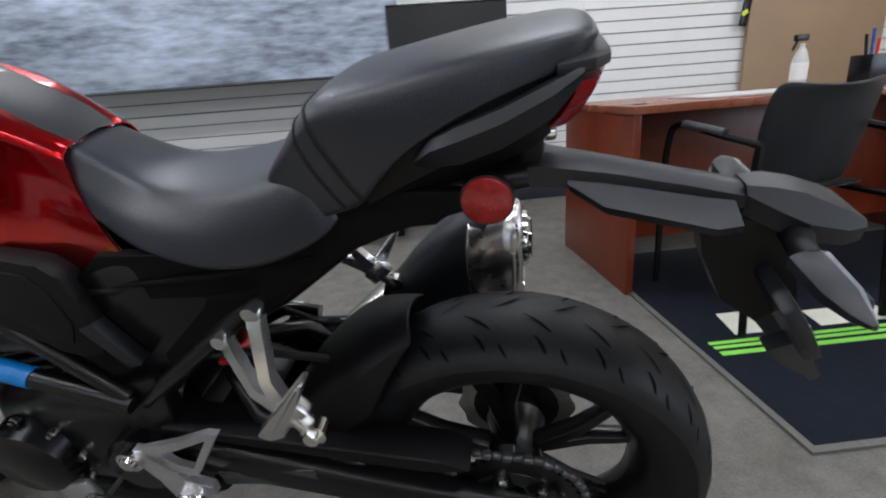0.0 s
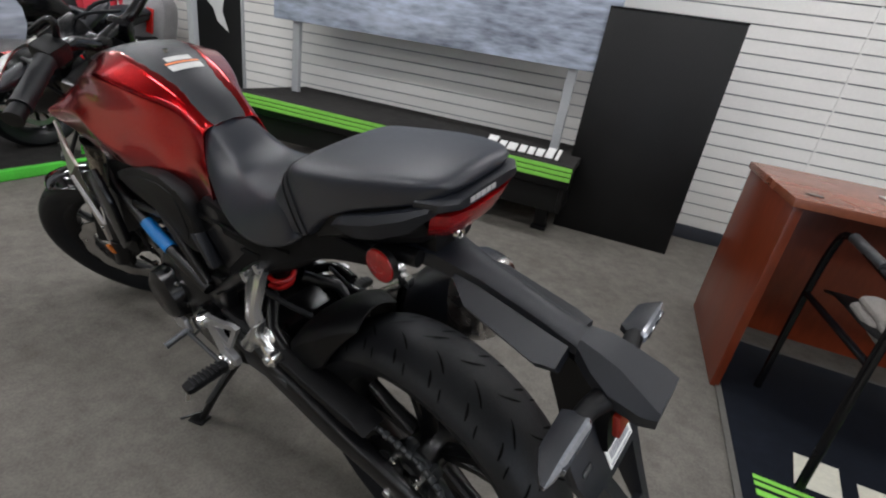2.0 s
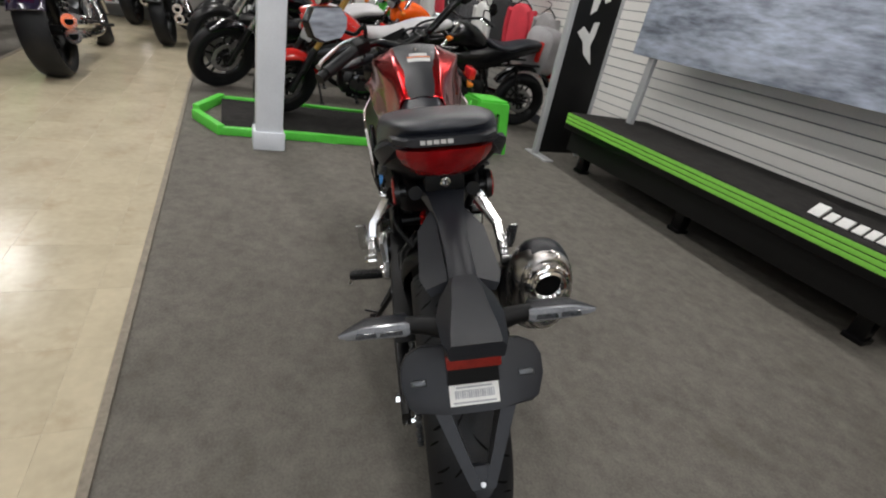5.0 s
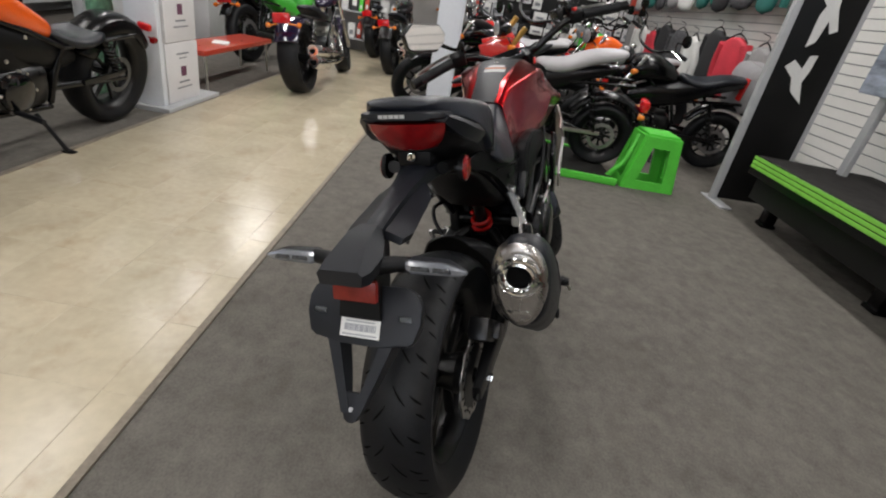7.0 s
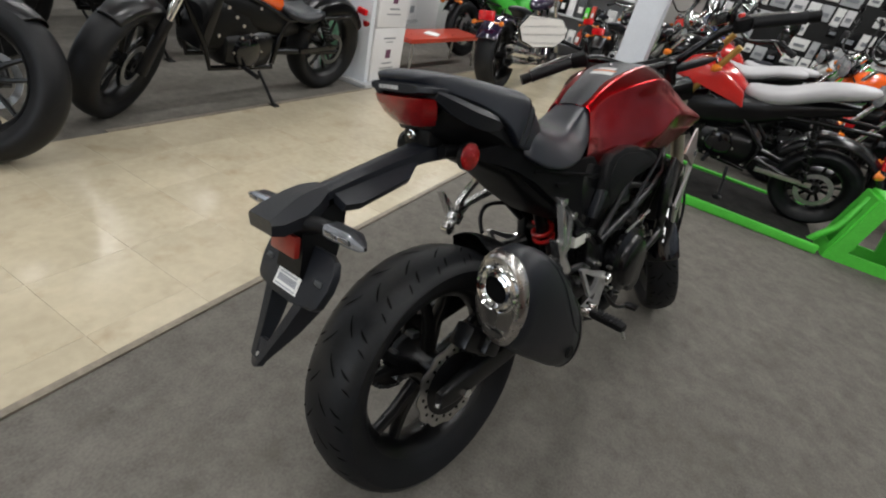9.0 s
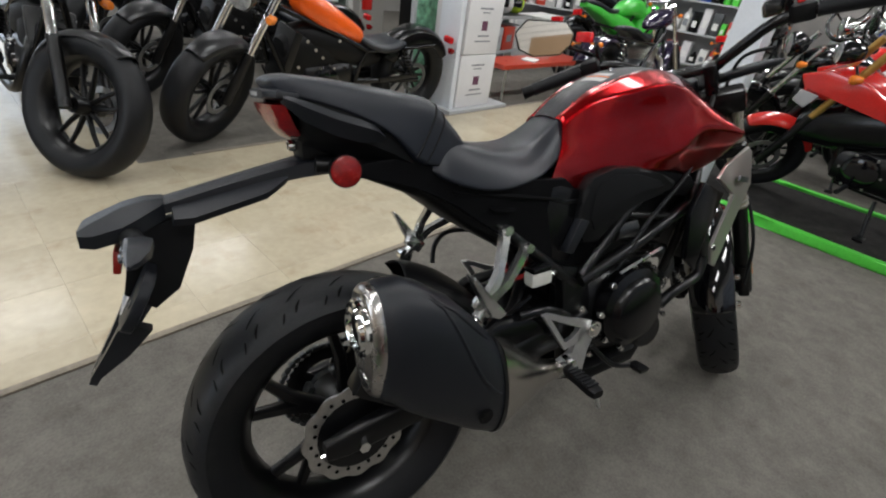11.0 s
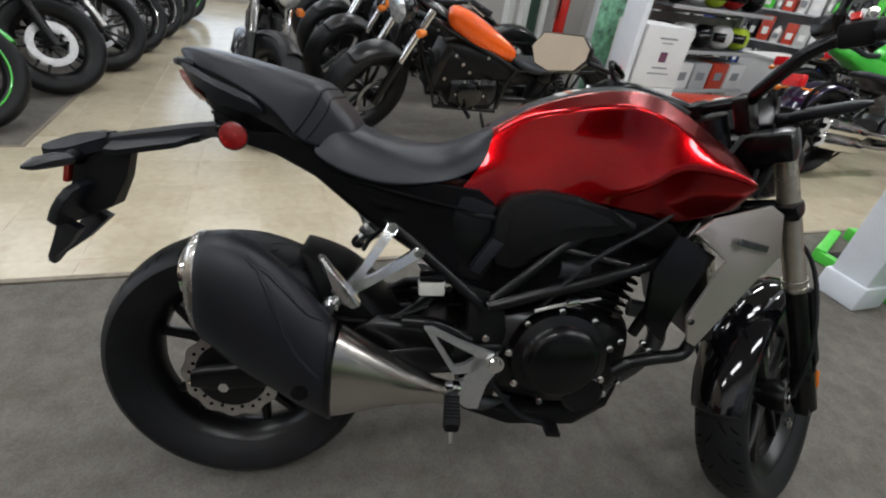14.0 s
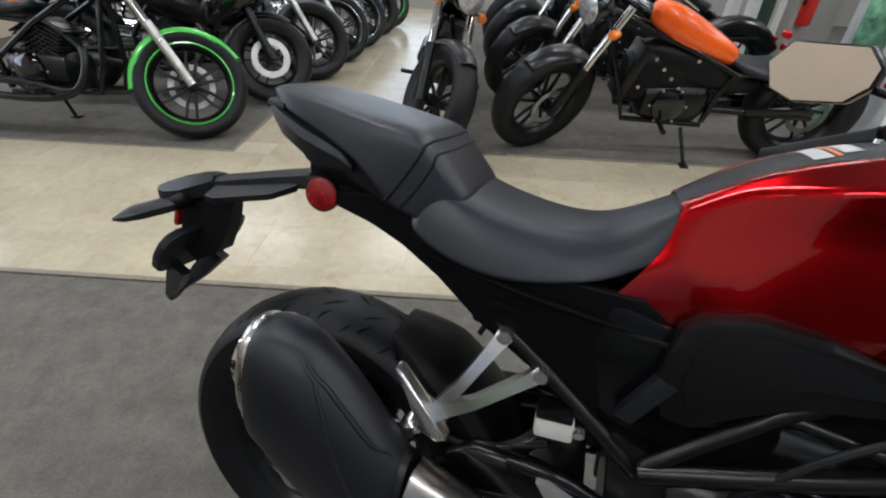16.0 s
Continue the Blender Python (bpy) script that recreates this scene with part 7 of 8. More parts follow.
for s in (1, -1):
    bm = B()
    tube(bm, smooth_path([(0.26 * s, 0.22, 0.012), (0.26 * s, 0.22, 0.4), (0.26 * s, 0.2, 0.6), (0.26 * s, 0.14, 0.66), (0.26 * s, -0.08, 0.64), (0.25 * s, -0.24, 0.62)], 5), 0.0125, 10)
    tube(bm, smooth_path([(0.25 * s, -0.24, 0.62), (0.25 * s, -0.24, 0.4), (0.26 * s, -0.28, 0.012)], 5), 0.0125, 10)
    tube(bm, [(0.26 * s, 0.22, 0.42), (0.25 * s, -0.24, 0.42)], 0.011, 10)
    part("side_frame", bm, BLACK_SATIN, chair)
    bm = B()
    tube(bm, [(0.26 * s, 0.11, 0.664), (0.258 * s, -0.1, 0.646)], 0.016, 10)
    part("arm_pad", bm, GUNMETAL, chair)
glove = thing("gloves", pose(1.235, 1.62, 0.454, 0, 0, -75) @ Matrix.Scale(0.8, 4), "pair of pale grey work gloves lying on the chair seat", "gloves")
for k in range(2):
    bm = B()
    put_faces(bm, [superring(-0.02 + 0.03 * i, 0.02 * k, 0.03 * k + 0.05 - 0.012 * i, 0.05 - 0.006 * i, 0.02, 2.4, 12, Vector((0, 1, 0)), Vector((0, 0, 1))) for i in range(5)])
    for q in range(4):
        tube(bm, [(0.09, -0.03 + 0.02 * q + 0.02 * k, 0.01 + 0.03 * k), (0.16, -0.035 + 0.024 * q + 0.02 * k, -0.01 + 0.02 * k)], [0.012, 0.009], 8)
    part("glove", bm, SKIN_GLOVE, glove)

floor_mat = thing("floor_mat", pose(1.0, 0.852, 0, 0, 0, -1.5), "dark navy logo mat with lime stripes under the chair", "mat")
bm = B()
block(bm, (2.1, 1.35, 0.008), (1.05, 0.675, 0.006), 0.003)
part("mat_field", bm, MAT_NAVY, floor_mat)
bm = B()
frame_plate(bm, [(-0.02, -0.02), (2.12, -0.02), (2.12, 1.37), (-0.02, 1.37)], [(0.0, 0.0), (2.1, 0.0), (2.1, 1.35), (0.0, 1.35)], 0.001, 0.009, "z")
part("border", bm, MAT_EDGE, floor_mat)
for y in (0.40, 0.435, 0.462):
    bm = B()
    block(bm, (1.9, 0.022 if y < 0.43 else 0.016, 0.0015), (0.99, y, 0.0112), 0)
    part("stripe", bm, LIME_STRIPE, floor_mat)
x = 0.155
for wdt, tall in ((0.15, 0.15), (0.12, 0.11), (0.15, 0.11), (0.12, 0.11), (0.11, 0.11), (0.12, 0.11), (0.12, 0.15), (0.05, 0.15)):
    bm = B()
    prism(bm, [(x, 0.5), (x + wdt * 0.82, 0.5), (x + wdt * 0.82 + tall * 0.2, 0.5 + tall), (x + tall * 0.2, 0.5 + tall)], 0.0105, 0.012, 0, "z")
    part("letter_bar", bm, CREAM_INK, floor_mat, "cream lettering")
    x += wdt * 1.12

# ---------- green ramp and stool ----------
ramp = thing("display_ramp", pose(-2.97, 1.0, 0), "flat black display ramp with a lime green raised border", "ramp")
bm = B()
block(bm, (0.78, 1.76, 0.035), (0, 0.05, 0.0275), 0.006)
part("deck", bm, STAND_CARPET, ramp)
for x in (0.44, -0.44):
    bm = B()
    prism(bm, [(x - 0.024, -0.84), (x + 0.024, -0.84), (x + 0.024, -0.2), (x + 0.012, -0.14), (x + 0.024, -0.06), (x + 0.024, 0.95), (x - 0.024, 0.95), (x - 0.024, -0.06), (x - 0.036, -0.14), (x - 0.024, -0.2)], 0.0, 0.055, 0.01, "z")
    part("border_rail", bm, LIME, ramp, "lime green plastic rail")
for a0, a1 in (((0.46, -0.83), (0.1, -1.0)), ((-0.46, -0.83), (-0.02, -1.0))):
    bm = B()
    v = Vector((a1[0] - a0[0], a1[1] - a0[1], 0))
    n = Vector((-v.y, v.x, 0)).normalized() * 0.026
    p, q = Vector((*a0, 0)), Vector((*a1, 0))
    prism(bm, [((p + n).x, (p + n).y), ((p - n).x, (p - n).y), ((q - n).x, (q - n).y), ((q + n).x, (q + n).y)], 0.0, 0.07, 0.01, "z")
    part("end_rail", bm, LIME, ramp, "lime green plastic rail")

stool = thing("step_stool", pose(-2.68, 2.2, 0, 0, 0, 4), "lime green plastic stand with open splayed sides", "stool")
bm = B()
block(bm, (0.24, 0.26, 0.03), (0, 0, 0.43), 0.01)
part("top", bm, LIME, stool)
for s in (1, -1):
    bm = B()
    frame_plate(bm, [(-0.21, 0.0), (0.21, 0.0), (0.14, 0.425), (-0.14, 0.425)], [(-0.11, 0.07), (0.11, 0.07), (0.07, 0.34), (-0.07, 0.34)], -0.012, 0.012, "x")
    part("side", bm, LIME, stool, matrix=Matrix.Translation((0.125 * s, 0, 0)) @ Matrix.Shear("XY", 4, (0, 0)) @ Matrix.Identity(4))
for s in (1, -1):
    bm = B()
    frame_plate(bm, [(-0.13, 0.0), (0.13, 0.0), (0.115, 0.425), (-0.115, 0.425)], [(-0.07, 0.07), (0.07, 0.07), (0.06, 0.34), (-0.06, 0.34)], -0.012, 0.012, "y")
    for v in bm.verts:
        v.co.y += s * (0.21 - 0.07 * v.co.z / 0.425)
    part("side", bm, LIME, stool)
bm = B()
tube(bm, smooth_path([(0.0, -0.3, 0.02), (0.02, -0.26, 0.1), (0.03, -0.2, 0.2), (0.0, -0.15, 0.4)]), 0.022, 10)
part("brace", bm, LIME, stool)

# ---------- boxes, display frame, bench ----------
base = thing("display_plinth", pose(-2.6, -1.66, 0), "low grey plinth with an upright grey display frame", "plinth")
bm = B()
block(bm, (0.75, 0.42, 0.035), (0.0, 0.02, 0.0175), 0.005)
part("base_plate", bm, POST_GREY, base)
bm = B()
block(bm, (0.05, 0.22, 2.3), (0.3, 0.06, 1.18), 0.008)
part("upright", bm, COLUMN_WHITE, base)
bm = B()
block(bm, (0.012, 0.19, 2.3), (0.268, 0.06, 1.18), 0.003)
part("edge_strip", bm, POST_GREY, base)
for z, k in ((0.036, 0), (0.46, 1)):
    bx = thing("carton", pose(-2.56, -1.66, z, 0, 0, 2 * k), "white product carton with grey print, stacked on the plinth", "box", "stacked cartons")
    bm = B()
    block(bm, (0.43, 0.34, 0.42), (0, 0, 0.21), 0.006)
    part("body", bm, CARDBOARD_WHITE, bx)
    for w, zz, hh in ((0.16, 0.34, 0.012), (0.1, 0.31, 0.008), (0.14, 0.14, 0.012), (0.2, 0.1, 0.01)):
        for yy in (0.1705,):
            bm = B()
            block(bm, (w, 0.0016, hh), (0, yy, zz), 0)
            part("print_bar", bm, INK, bx)
    bm = B()
    block(bm, (0.07, 0.0016, 0.07), (0.0, 0.1705, 0.215), 0)
    part("print_emblem", bm, mat("plum_print", (0.12, 0.04, 0.08), 0.7), bx)
    bm = B()
    for zz, hh in ((0.34, 0.012), (0.215, 0.06), (0.12, 0.012)):
        block(bm, (0.0016, 0.12, hh), (0.2155, 0, zz), 0)
    part("print_bar", bm, INK, bx)

bench = thing("bench", pose(-3.78, -1.75, 0), "red-topped bench on thin steel legs", "bench")
bm = B()
block(bm, (1.5, 0.36, 0.045), (0, 0, 0.315), 0.012)
part("top", bm, RED_BENCH, bench)
for x in (-0.66, 0.66):
    for y in (0.14, -0.14):
        bm = B()
        tube(bm, [(x, y, 0.295), (x * 1.03, y * 1.1, 0.0)], 0.012, 10)
        part("leg", bm, STEEL, bench)
leaflet = tagged(part("leaflets", (lambda b: (block(b, (0.2, 0.14, 0.012), (-3.6, -1.7, 0.344), 0.003, rot(0, 0, 20)), b)[1])(B()), PAPER), "small pile of leaflets on the bench", "leaflets")

# poster board
POSTER = mat("poster_print", (0.02, 0.035, 0.045), 0.35, var=0.6, scale=9, bscale=22, col2=(0.16, 0.34, 0.22))
poster = thing("poster_board", pose(-2.39, -1.95, 0, 0, 0, 6), "dark poster board with green swirls in a grey frame", "poster")
bm = B()
block(bm, (0.38, 0.02, 1.9), (0, 0, 1.0), 0.003)
part("print", bm, POSTER, poster)
bm = B()
frame_plate(bm, [(-0.215, 0.0), (0.215, 0.0), (0.215, 2.0), (-0.215, 2.0)], [(-0.185, 0.05), (0.185, 0.05), (0.185, 1.96), (-0.185, 1.96)], -0.018, 0.018)
part("frame", bm, POST_GREY, poster)

# partition with the fire extinguisher
part_wall = thing("partition", pose(-2.75, -3.3, 0, 0, 0, 28), "beige partition wall end with white door frames beside it", "partition", kind="structure")
bm = B()
block(bm, (0.6, 0.14, CEILING), (0, 0, CEILING / 2), 0.004)
part("wall_end", bm, PLASTER, part_wall)
for x in (0.42, 0.72, 0.95):
    bm = B()
    block(bm, (0.09, 0.06, 2.2), (x, 0, 1.1), 0.005)
    part("door_frame", bm, WHITE_PLASTIC, part_wall)
bm = B()
block(bm, (0.24, 0.02, 2.1), (0.57, -0.01, 1.1), 0.002)
part("door_panel", bm, mat("dark_green_door", (0.02, 0.05, 0.035), 0.25), part_wall)
ext = thing("fire_extinguisher", pose(-2.62, -3.14, 0.55, 0, 0, 28), "red fire extinguisher on the beige partition", "fire extinguisher")
bm = B()
lathe(bm, [(0.001, 0.0), (0.06, 0.0), (0.068, 0.015), (0.068, 0.36), (0.045, 0.42), (0.02, 0.44), (0.001, 0.44)], 24, (0, 0, 0), "z", False)
part("cylinder", bm, RED_BIKE, ext)
bm = B()
block(bm, (0.05, 0.03, 0.05), (0, 0, 0.465), 0.006)
tube(bm, smooth_path([(0.02, 0, 0.46), (0.08, 0.02, 0.42), (0.08, 0.02, 0.15)]), 0.009, 8)
tube(bm, [(-0.02, 0, 0.49), (-0.1, 0, 0.52)], 0.007, 8)
part("valve", bm, BLACK_SATIN, ext)
bm = B()
lathe(bm, [(0.0685, 0.14), (0.0692, 0.14), (0.0692, 0.27), (0.0685, 0.27)], 24)
bmesh.ops.transform(bm, matrix=rot(90, 0, 0).to_4x4(), verts=bm.verts)
part("label", bm, PAPER, ext, matrix=Matrix.Translation((0, 0, 0.41)) @ rot(0, 0, 0).to_4x4())

# ---------- helmets ----------
def helmet(at, turn, paint, label):
    t = thing("helmet", pose(*at, 0, 0, turn), label, "helmet", "helmets on the shelves")
    b = B()
    rings = []
    for k in range(9):
        f = k / 8
        z = 0.02 + 0.23 * f
        w = 0.115 * math.sqrt(max(1 - ((f - 0.52) / 0.56) ** 2, 0.02))
        rings.append([(1.2 * w * math.cos(2 * math.pi * i / 20) - (0.02 * (1 - f)), w * math.sin(2 * math.pi * i / 20), z) for i in range(20)])
    put_faces(b, rings)
    part("shell", b, paint, t, sharp=180, subdivide=1)
    b = B()
    rings = []
    for z in (0.1, 0.14, 0.185):
        w = 0.121 * math.sqrt(max(1 - (((z - 0.02) / 0.23 - 0.52) / 0.56) ** 2, 0.02))
        rings.append([(1.21 * w * math.cos(q) - 0.012, w * math.sin(q), z) for q in [radians(-68 + 136 * i / 12) for i in range(13)]])
    put_faces(b, rings, closed=False)
    part("visor", b, BLACK_GLOSS, t, thick=0.004)
    return t


gondola = thing("shelf_unit", pose(-4.1, -2.75, 0, 0, 0, 12), "grey slatted shelf unit full of helmets", "shelf")
SLAT_GREY = mat("grey_slat", (0.34, 0.32, 0.3), 0.5)
SHELF_DARK = mat("dark_grey_shelf", (0.07, 0.07, 0.072), 0.45)
for k in range(22):
    bm = B()
    block(bm, (1.7, 0.02, 0.085), (0, -0.2, 0.16 + 0.1 * k), 0.004)
    part("slat", bm, SLAT_GREY, gondola)
for z in (0.22, 0.6, 0.98, 1.36, 1.74):
    bm = B()
    block(bm, (1.7, 0.36, 0.025), (0, 0, z), 0.004)
    part("shelf", bm, SHELF_DARK, gondola)
    bm = B()
    block(bm, (1.7, 0.006, 0.035), (0, 0.183, z), 0.001)
    part("price_strip", bm, POST_GREY, gondola)
for x in (-0.84, 0.84):
    bm = B()
    block(bm, (0.03, 0.1, 2.3), (x, -0.17, 1.15), 0.004)
    part("side", bm, POST_GREY, gondola)
GM = pose(-4.1, -2.75, 0, 0, 0, 12)
HP = [(WHITE_PLASTIC, "white"), (BLACK_GLOSS, "black"), (WHITE_PLASTIC, "white"), (mat("hi_vis_helmet", (0.55, 0.75, 0.04), 0.25, coat=0.5), "hi-vis yellow"), (RED_BIKE, "red"), (BLACK_SATIN, "matt black")]
rng = random.Random(4)
for row, z in enumerate((0.6, 0.98, 1.36)):
    for i in range(5):
        pnt, wrd = HP[(i * 5 + row * 2 + 3) % 6]
        p = GM @ Vector((-0.66 + 0.33 * i, 0.0, z + 0.0))
        helmet((p.x, p.y, z - 0.004), 40 + rng.uniform(-45, 45), pnt, "%s full-face helmet on the grey shelf unit" % wrd)
for i in range(5):
    p = GM @ Vector((-0.64 + 0.32 * i, 0.02, 0.233))
    hbx = thing("helmet_box", pose(p.x, p.y, 0.2325, 0, 0, 12), "pale printed helmet carton on the bottom shelf", "box", "helmet cartons")
    bm = B()
    block(bm, (0.28, 0.28, 0.26), (0, 0, 0.13), 0.005)
    part("body", bm, [CARDBOARD_WHITE, RED_BENCH, POST_GREY][i % 3], hbx)
    bm = B()
    block(bm, (0.14, 0.0016, 0.08), (0, 0.1405, 0.13), 0)
    part("print_bar", bm, INK, hbx)

counter = thing("display_counter", pose(-5.75, -3.05, 0, 0, 0, 14), "low white display counter beside the helmet shelves", "counter")
bm = B()
block(bm, (0.9, 0.5, 0.54), (0, 0, 0.29), 0.006)
part("body", bm, CARDBOARD_WHITE, counter)
bm = B()
block(bm, (0.94, 0.54, 0.03), (0, 0, 0.575), 0.005)
part("top", bm, WHITE_PLASTIC, counter)
bm = B()
block(bm, (0.86, 0.46, 0.02), (0, 0, 0.01), 0.003)
part("kick_plate", bm, BASE_DARK, counter)

# ---------- far displays: parts racks, cards and clothing ----------
CLOTHS = [(mat("cloth_black", (0.015, 0.015, 0.017), 0.8, bump=0.4), "black"), (mat("cloth_red", (0.55, 0.03, 0.05), 0.7, bump=0.4), "red"), (mat("cloth_grey", (0.28, 0.27, 0.27), 0.8, bump=0.4), "grey"),
          (mat("cloth_white", (0.65, 0.65, 0.63), 0.8, bump=0.3), "white"), (mat("cloth_teal", (0.02, 0.14, 0.12), 0.8, bump=0.4), "dark teal"), (mat("cloth_charcoal", (0.06, 0.06, 0.065), 0.8, bump=0.4, var=0.4, scale=30), "charcoal")]


def garment(x, y, z, turn, k, tall=0.7, wide=0.46):
    mt, wrd = CLOTHS[k % len(CLOTHS)]
    t = thing("jacket", pose(x, y, z, 0, 0, turn), "%s riding jacket hanging on the slat wall" % wrd, "jacket", "hanging jackets")
    b = B()
    put_faces(b, [superring(0, 0, q, w, dd, 2.4, 16, Vector((1, 0, 0)), Vector((0, 1, 0))) for q, w, dd in ((0, wide * 0.4, 0.05), (tall * 0.3, wide * 0.41, 0.045), (tall * 0.7, wide * 0.45, 0.055), (tall * 0.9, wide * 0.46, 0.05), (tall * 0.95, wide * 0.3, 0.045), (tall, wide * 0.15, 0.035))])
    part("torso", b, mt, t, subdivide=1, sharp=180)
    for s in (1, -1):
        b = B()
        tube(b, smooth_path([(wide * 0.42 * s, 0, tall * 0.88), (wide * 0.56 * s, 0.02, tall * 0.55), (wide * 0.55 * s, 0.05, tall * 0.12)]), [0.06 - 0.002 * i for i in range(13)], 12)
        part("sleeve", b, mt, t)
    b = B()
    tube(b, smooth_path([(-wide * 0.4, 0, tall * 0.93), (0, 0, tall * 1.05), (wide * 0.4, 0, tall * 0.93)]), 0.008, 8)
    tube(b, smooth_path([(0, 0, tall * 1.05), (0.02, 0, tall * 1.13), (0, -0.06, tall * 1.16)]), 0.004, 6)
    part("hanger", b, BLACK_SATIN, t)


for i, k in enumerate((2, 1, 0, 3, 5, 0, 1, 3, 2)):
    garment(-3.95 - 0.52 * i, 3.4 - 0.02 * (i % 2), 0.55 + 0.05 * (i % 3), 6 * ((i * 5) % 3 - 1), k, 0.64)
for i, k in enumerate((4, 5, 0, 4, 3, 2, 5, 4, 3)):
    garment(-4.3 - 0.5 * i, 3.42, 1.46 + 0.03 * (i % 2), 5 * ((i * 5) % 3 - 1), k, 0.62)
bag = thing("tail_bag", pose(-3.72, 3.28, 0.62, 0, 8, 12), "red and grey hard luggage case by the slat wall", "luggage")
bm = B()
put_faces(bm, [superring(0, y, 0.2, w, h, 3.5, 20, Vector((1, 0, 0)), Vector((0, 0, 1))) for y, w, h in ((-0.14, 0.14, 0.16), (-0.1, 0.2, 0.22), (0.05, 0.21, 0.23), (0.12, 0.16, 0.18))])
part("shell", bm, mat("grey_luggage", (0.3, 0.29, 0.3), 0.35), bag)
bm = B()
block(bm, (0.06, 0.02, 0.2), (0.1, -0.145, 0.2), 0.006)
part("red_panel", bm, RED_BIKE, bag)

# pegboard of carded parts on the far wall
card_wall = thing("parts_board", pose(X0 + 0.03, 1.9, 0.0), "dark pegboard hung with white carded parts", "pegboard")
bm = B()
block(bm, (0.03, 3.2, 2.2), (0.0, 0, 1.25), 0.004)
part("board", bm, DARK_PANEL, card_wall)
rng = random.Random(9)
INKS = [PAPER, PAPER, PAPER, CARDBOARD_WHITE, CARDBOARD_WHITE, POST_GREY, BLACK_SATIN, RED_BENCH]
for j in range(9):
    yy = -1.55
    while yy < 1.5:
        wc, hc = rng.uniform(0.1, 0.26), rng.uniform(0.12, 0.24)
        if rng.random() < 0.86:
            bm = B()
            block(bm, (rng.uniform(0.02, 0.06), wc, hc), (0.04, yy + wc / 2, 0.42 + 0.24 * j - hc / 2), 0.004)
            pack = part("card_pack", bm, INKS[rng.randrange(8)], card_wall)
            bm = B()
            block(bm, (0.004, wc * 0.6, hc * 0.25), (0.073, yy + wc / 2, 0.42 + 0.24 * j - hc * 0.6), 0)
            part("print_bar", bm, INK, pack)
        yy += wc + rng.uniform(0.015, 0.06)
for n, (x, y, turn, wide) in enumerate(((-7.7, -1.7, -84, 2.4), (-7.2, -4.1, -60, 2.4), (-5.6, -4.9, 12, 2.0))):
    rk = thing("parts_rack", pose(x, y, 0, 0, 0, turn), "steel rack stocked with coloured oil bottles and boxes", "rack", "parts racks")
    for s in (1, -1):
        bm = B()
        block(bm, (0.04, 0.4, 2.0), (wide / 2 * s, 0, 1.0), 0.004)
        part("side", bm, BLACK_SATIN, rk)
    bm = B()
    block(bm, (wide, 0.02, 2.0), (0, -0.2, 1.0), 0.003)
    part("back", bm, POST_GREY, rk)
    for z in (0.2, 0.62, 1.04, 1.46, 1.88):
        bm = B()
        block(bm, (wide, 0.38, 0.025), (0, 0, z), 0.003)
        part("shelf", bm, POST_GREY, rk)
    M = pose(x, y, 0, 0, 0, turn)
    for z in (0.2, 0.62, 1.04, 1.46):
        xx = -wide / 2 + 0.1
        while xx < wide / 2 - 0.08:
            w, hgt = rng.uniform(0.07, 0.17), rng.uniform(0.16, 0.34)
            mt = [PAPER, RED_BENCH, LIME, BLUE_PAINT, LABEL, BLACK_GLOSS, CARDBOARD_WHITE, GUNMETAL, BLACK_SATIN][rng.randrange(9)]
            p = M @ Vector((xx + w / 2, 0.06, z + 0.0125))
            it = thing("product_box", Matrix.Translation(p) @ pose(0, 0, 0, 0, 0, turn + rng.uniform(-8, 8)), "small shop product standing on the parts rack", "product", "rack products")
            bm = B()
            if rng.random() < 0.45:
                lathe(bm, [(0.001, 0), (w * 0.42, 0), (w * 0.45, 0.01), (w * 0.45, hgt * 0.72), (w * 0.16, hgt * 0.88), (w * 0.16, hgt), (0.001, hgt)], 14, (0, 0, 0), "z", False)
            else:
                block(bm, (w * 0.94, 0.16, hgt), (0, 0, hgt / 2), 0.004)
            part("body", bm, mt, it)
            bm = B()
            block(bm, (w * 0.5, 0.003, hgt * 0.3), (0, (w * 0.45 if False else 0.0815), hgt * 0.4), 0)
            part("label_bar", bm, PAPER if mt != PAPER else INK, it)
            xx += w + 0.015

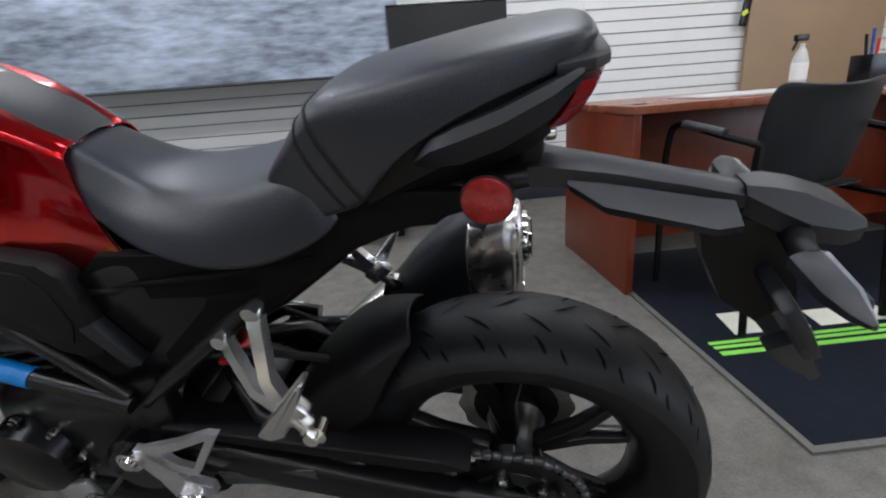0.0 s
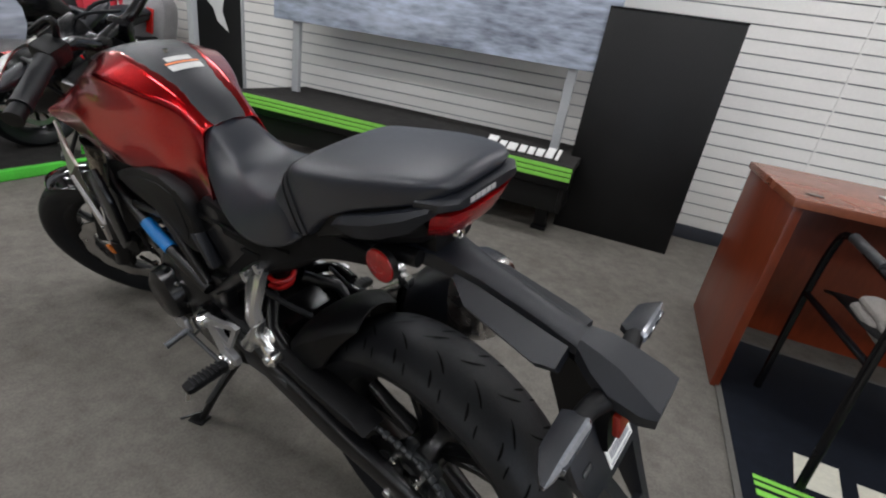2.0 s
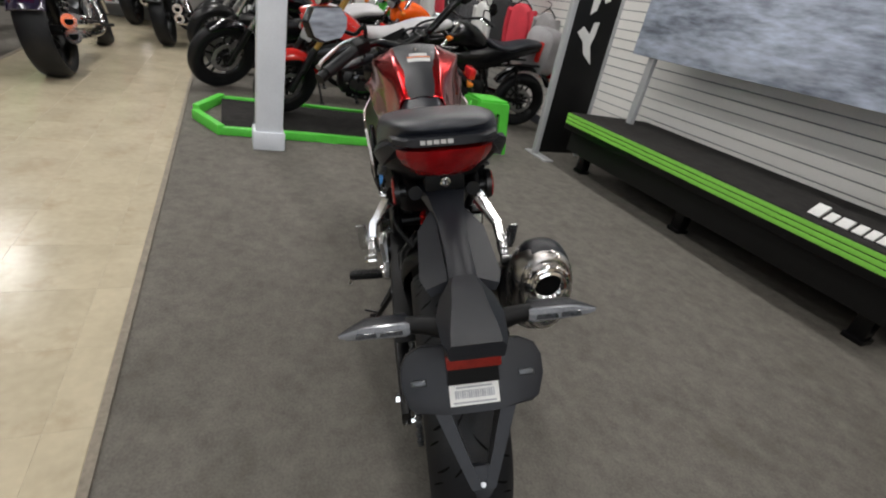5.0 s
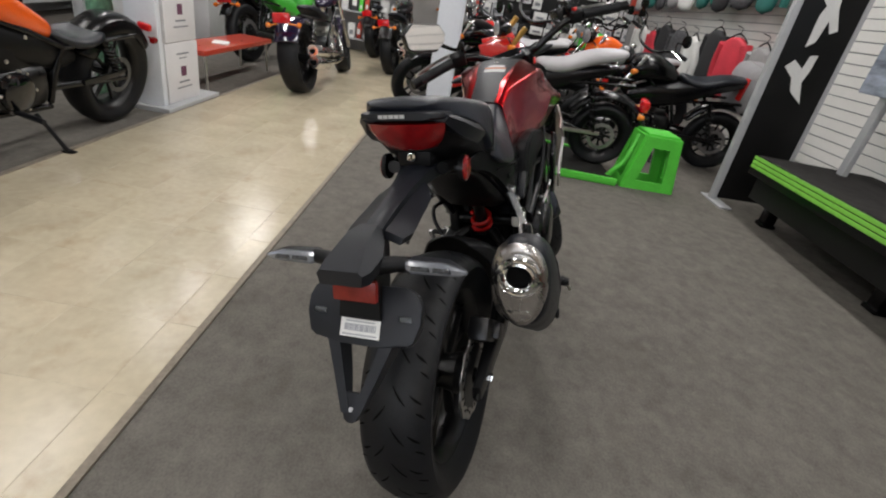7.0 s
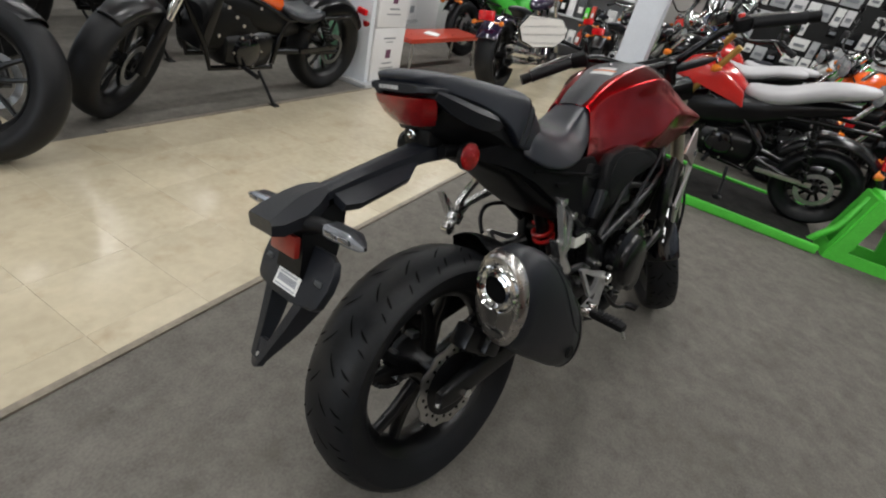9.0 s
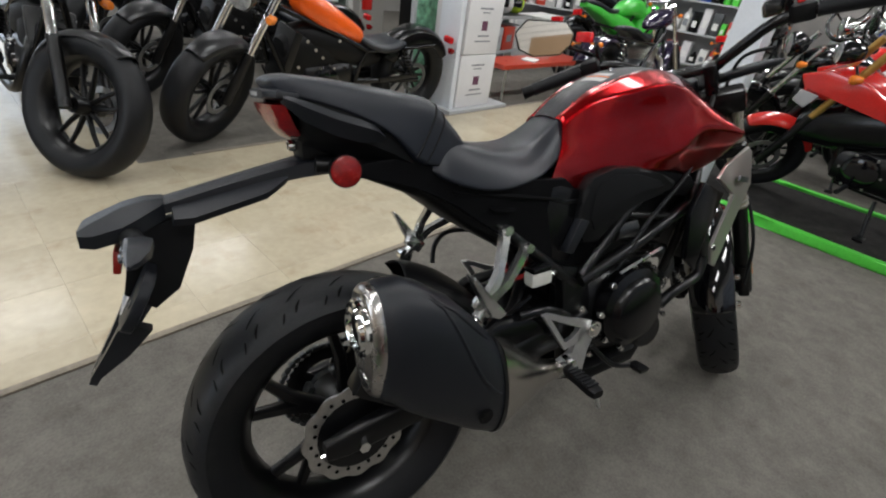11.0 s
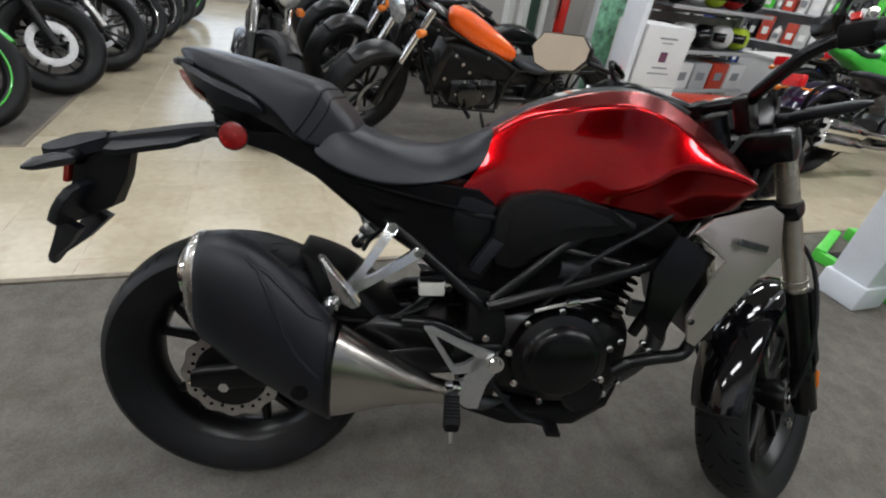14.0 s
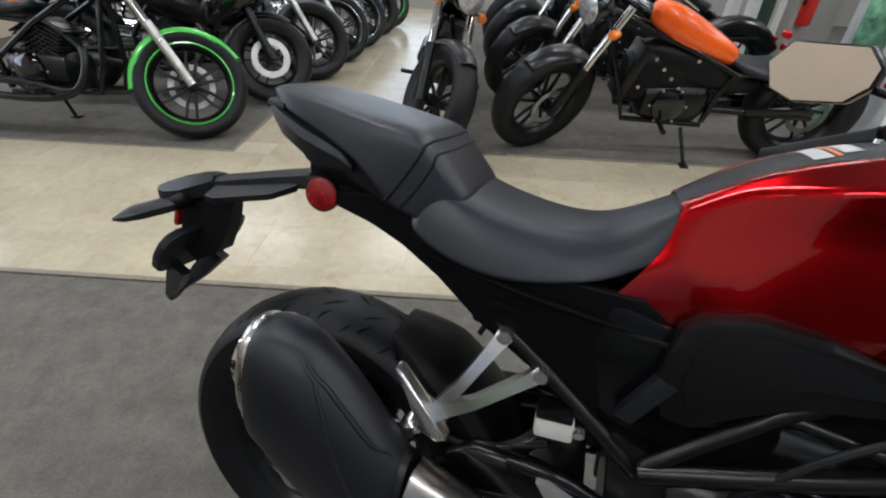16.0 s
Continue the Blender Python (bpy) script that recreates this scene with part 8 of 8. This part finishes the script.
# ---------- floor tiles and wall slats, piece by piece ----------
TS = 0.3048
tile_bed = new("floor_tile_area")
GROUT = mat("tile_joint_dirt", (0.44, 0.383, 0.276), 0.5, var=0.1)
tagged(tile_bed, "cream vinyl floor tiles laid in the aisles, waxed and scuffed", "floor", kind="structure")


def slab_mesh(name, sx, sy, h, material):
    b = B()
    block(b, (sx, sy, h), (sx / 2, sy / 2, h / 2), 0.0012, None, 1)
    me = bpy.data.meshes.new(name)
    b.to_mesh(me)
    b.free()
    me.materials.append(material)
    return me


JOINT = 0.0007
spans = []
x = X0
while x < X1 - 0.02:
    w = min(TS, X1 - x)
    y = AISLE[0] if x + w < SIDE[1] + 0.01 else EDGE
    while y < AISLE[1] - 0.02:
        spans.append((x, y, w, min(TS, AISLE[1] - y)))
        y += TS
    x += TS
y = AISLE[0] - TS
while y > Y0 - TS:
    x = SIDE[0]
    while x < SIDE[1] - 0.02:
        spans.append((x, y, min(TS, SIDE[1] - x), TS))
        x += TS
    y -= TS
kept = [q for q in spans if -4.4 < q[0] < 3.2 and q[1] > -4.2]
rest = [q for q in spans if q not in kept]
shared = {}
for x, y, w, h in kept:
    key = (round(w, 3), round(h, 3))
    if key not in shared:
        shared[key] = slab_mesh("tile", w - JOINT, h - JOINT, 0.004, TILE)
    ob = new("tile", shared[key])
    ob.parent = tile_bed
    ob.location = (x + JOINT / 2, y + JOINT / 2, 0.001)
bm = B()
for x, y, w, h in rest:
    block(bm, (w - JOINT, h - JOINT, 0.004), (x + w / 2, y + h / 2, 0.003))
far_tiles = part("far_tiles", bm, TILE, tile_bed)
far_tiles["kind"] = "stuff"
bm = B()
for x0, x1, y0, y1 in ((X0, SIDE[1], AISLE[0], AISLE[1]), (SIDE[1], X1, EDGE, AISLE[1]), (SIDE[0], SIDE[1], Y0, AISLE[0])):
    block(bm, (x1 - x0, y1 - y0, 0.0035), ((x0 + x1) / 2, (y0 + y1) / 2, 0.0022))
part("tile_joint", bm, GROUT, tile_bed)

slat_h = 0.0825
slat = slab_mesh("slat", X1 - X0, 0.012, slat_h - 0.008, WALL_WHITE)
z = 0.098
while z < CEILING - 0.02:
    ob = new("slat", slat)
    ob.parent = back
    ob.location = (X0, Y1 - 0.002, z)
    z += slat_h
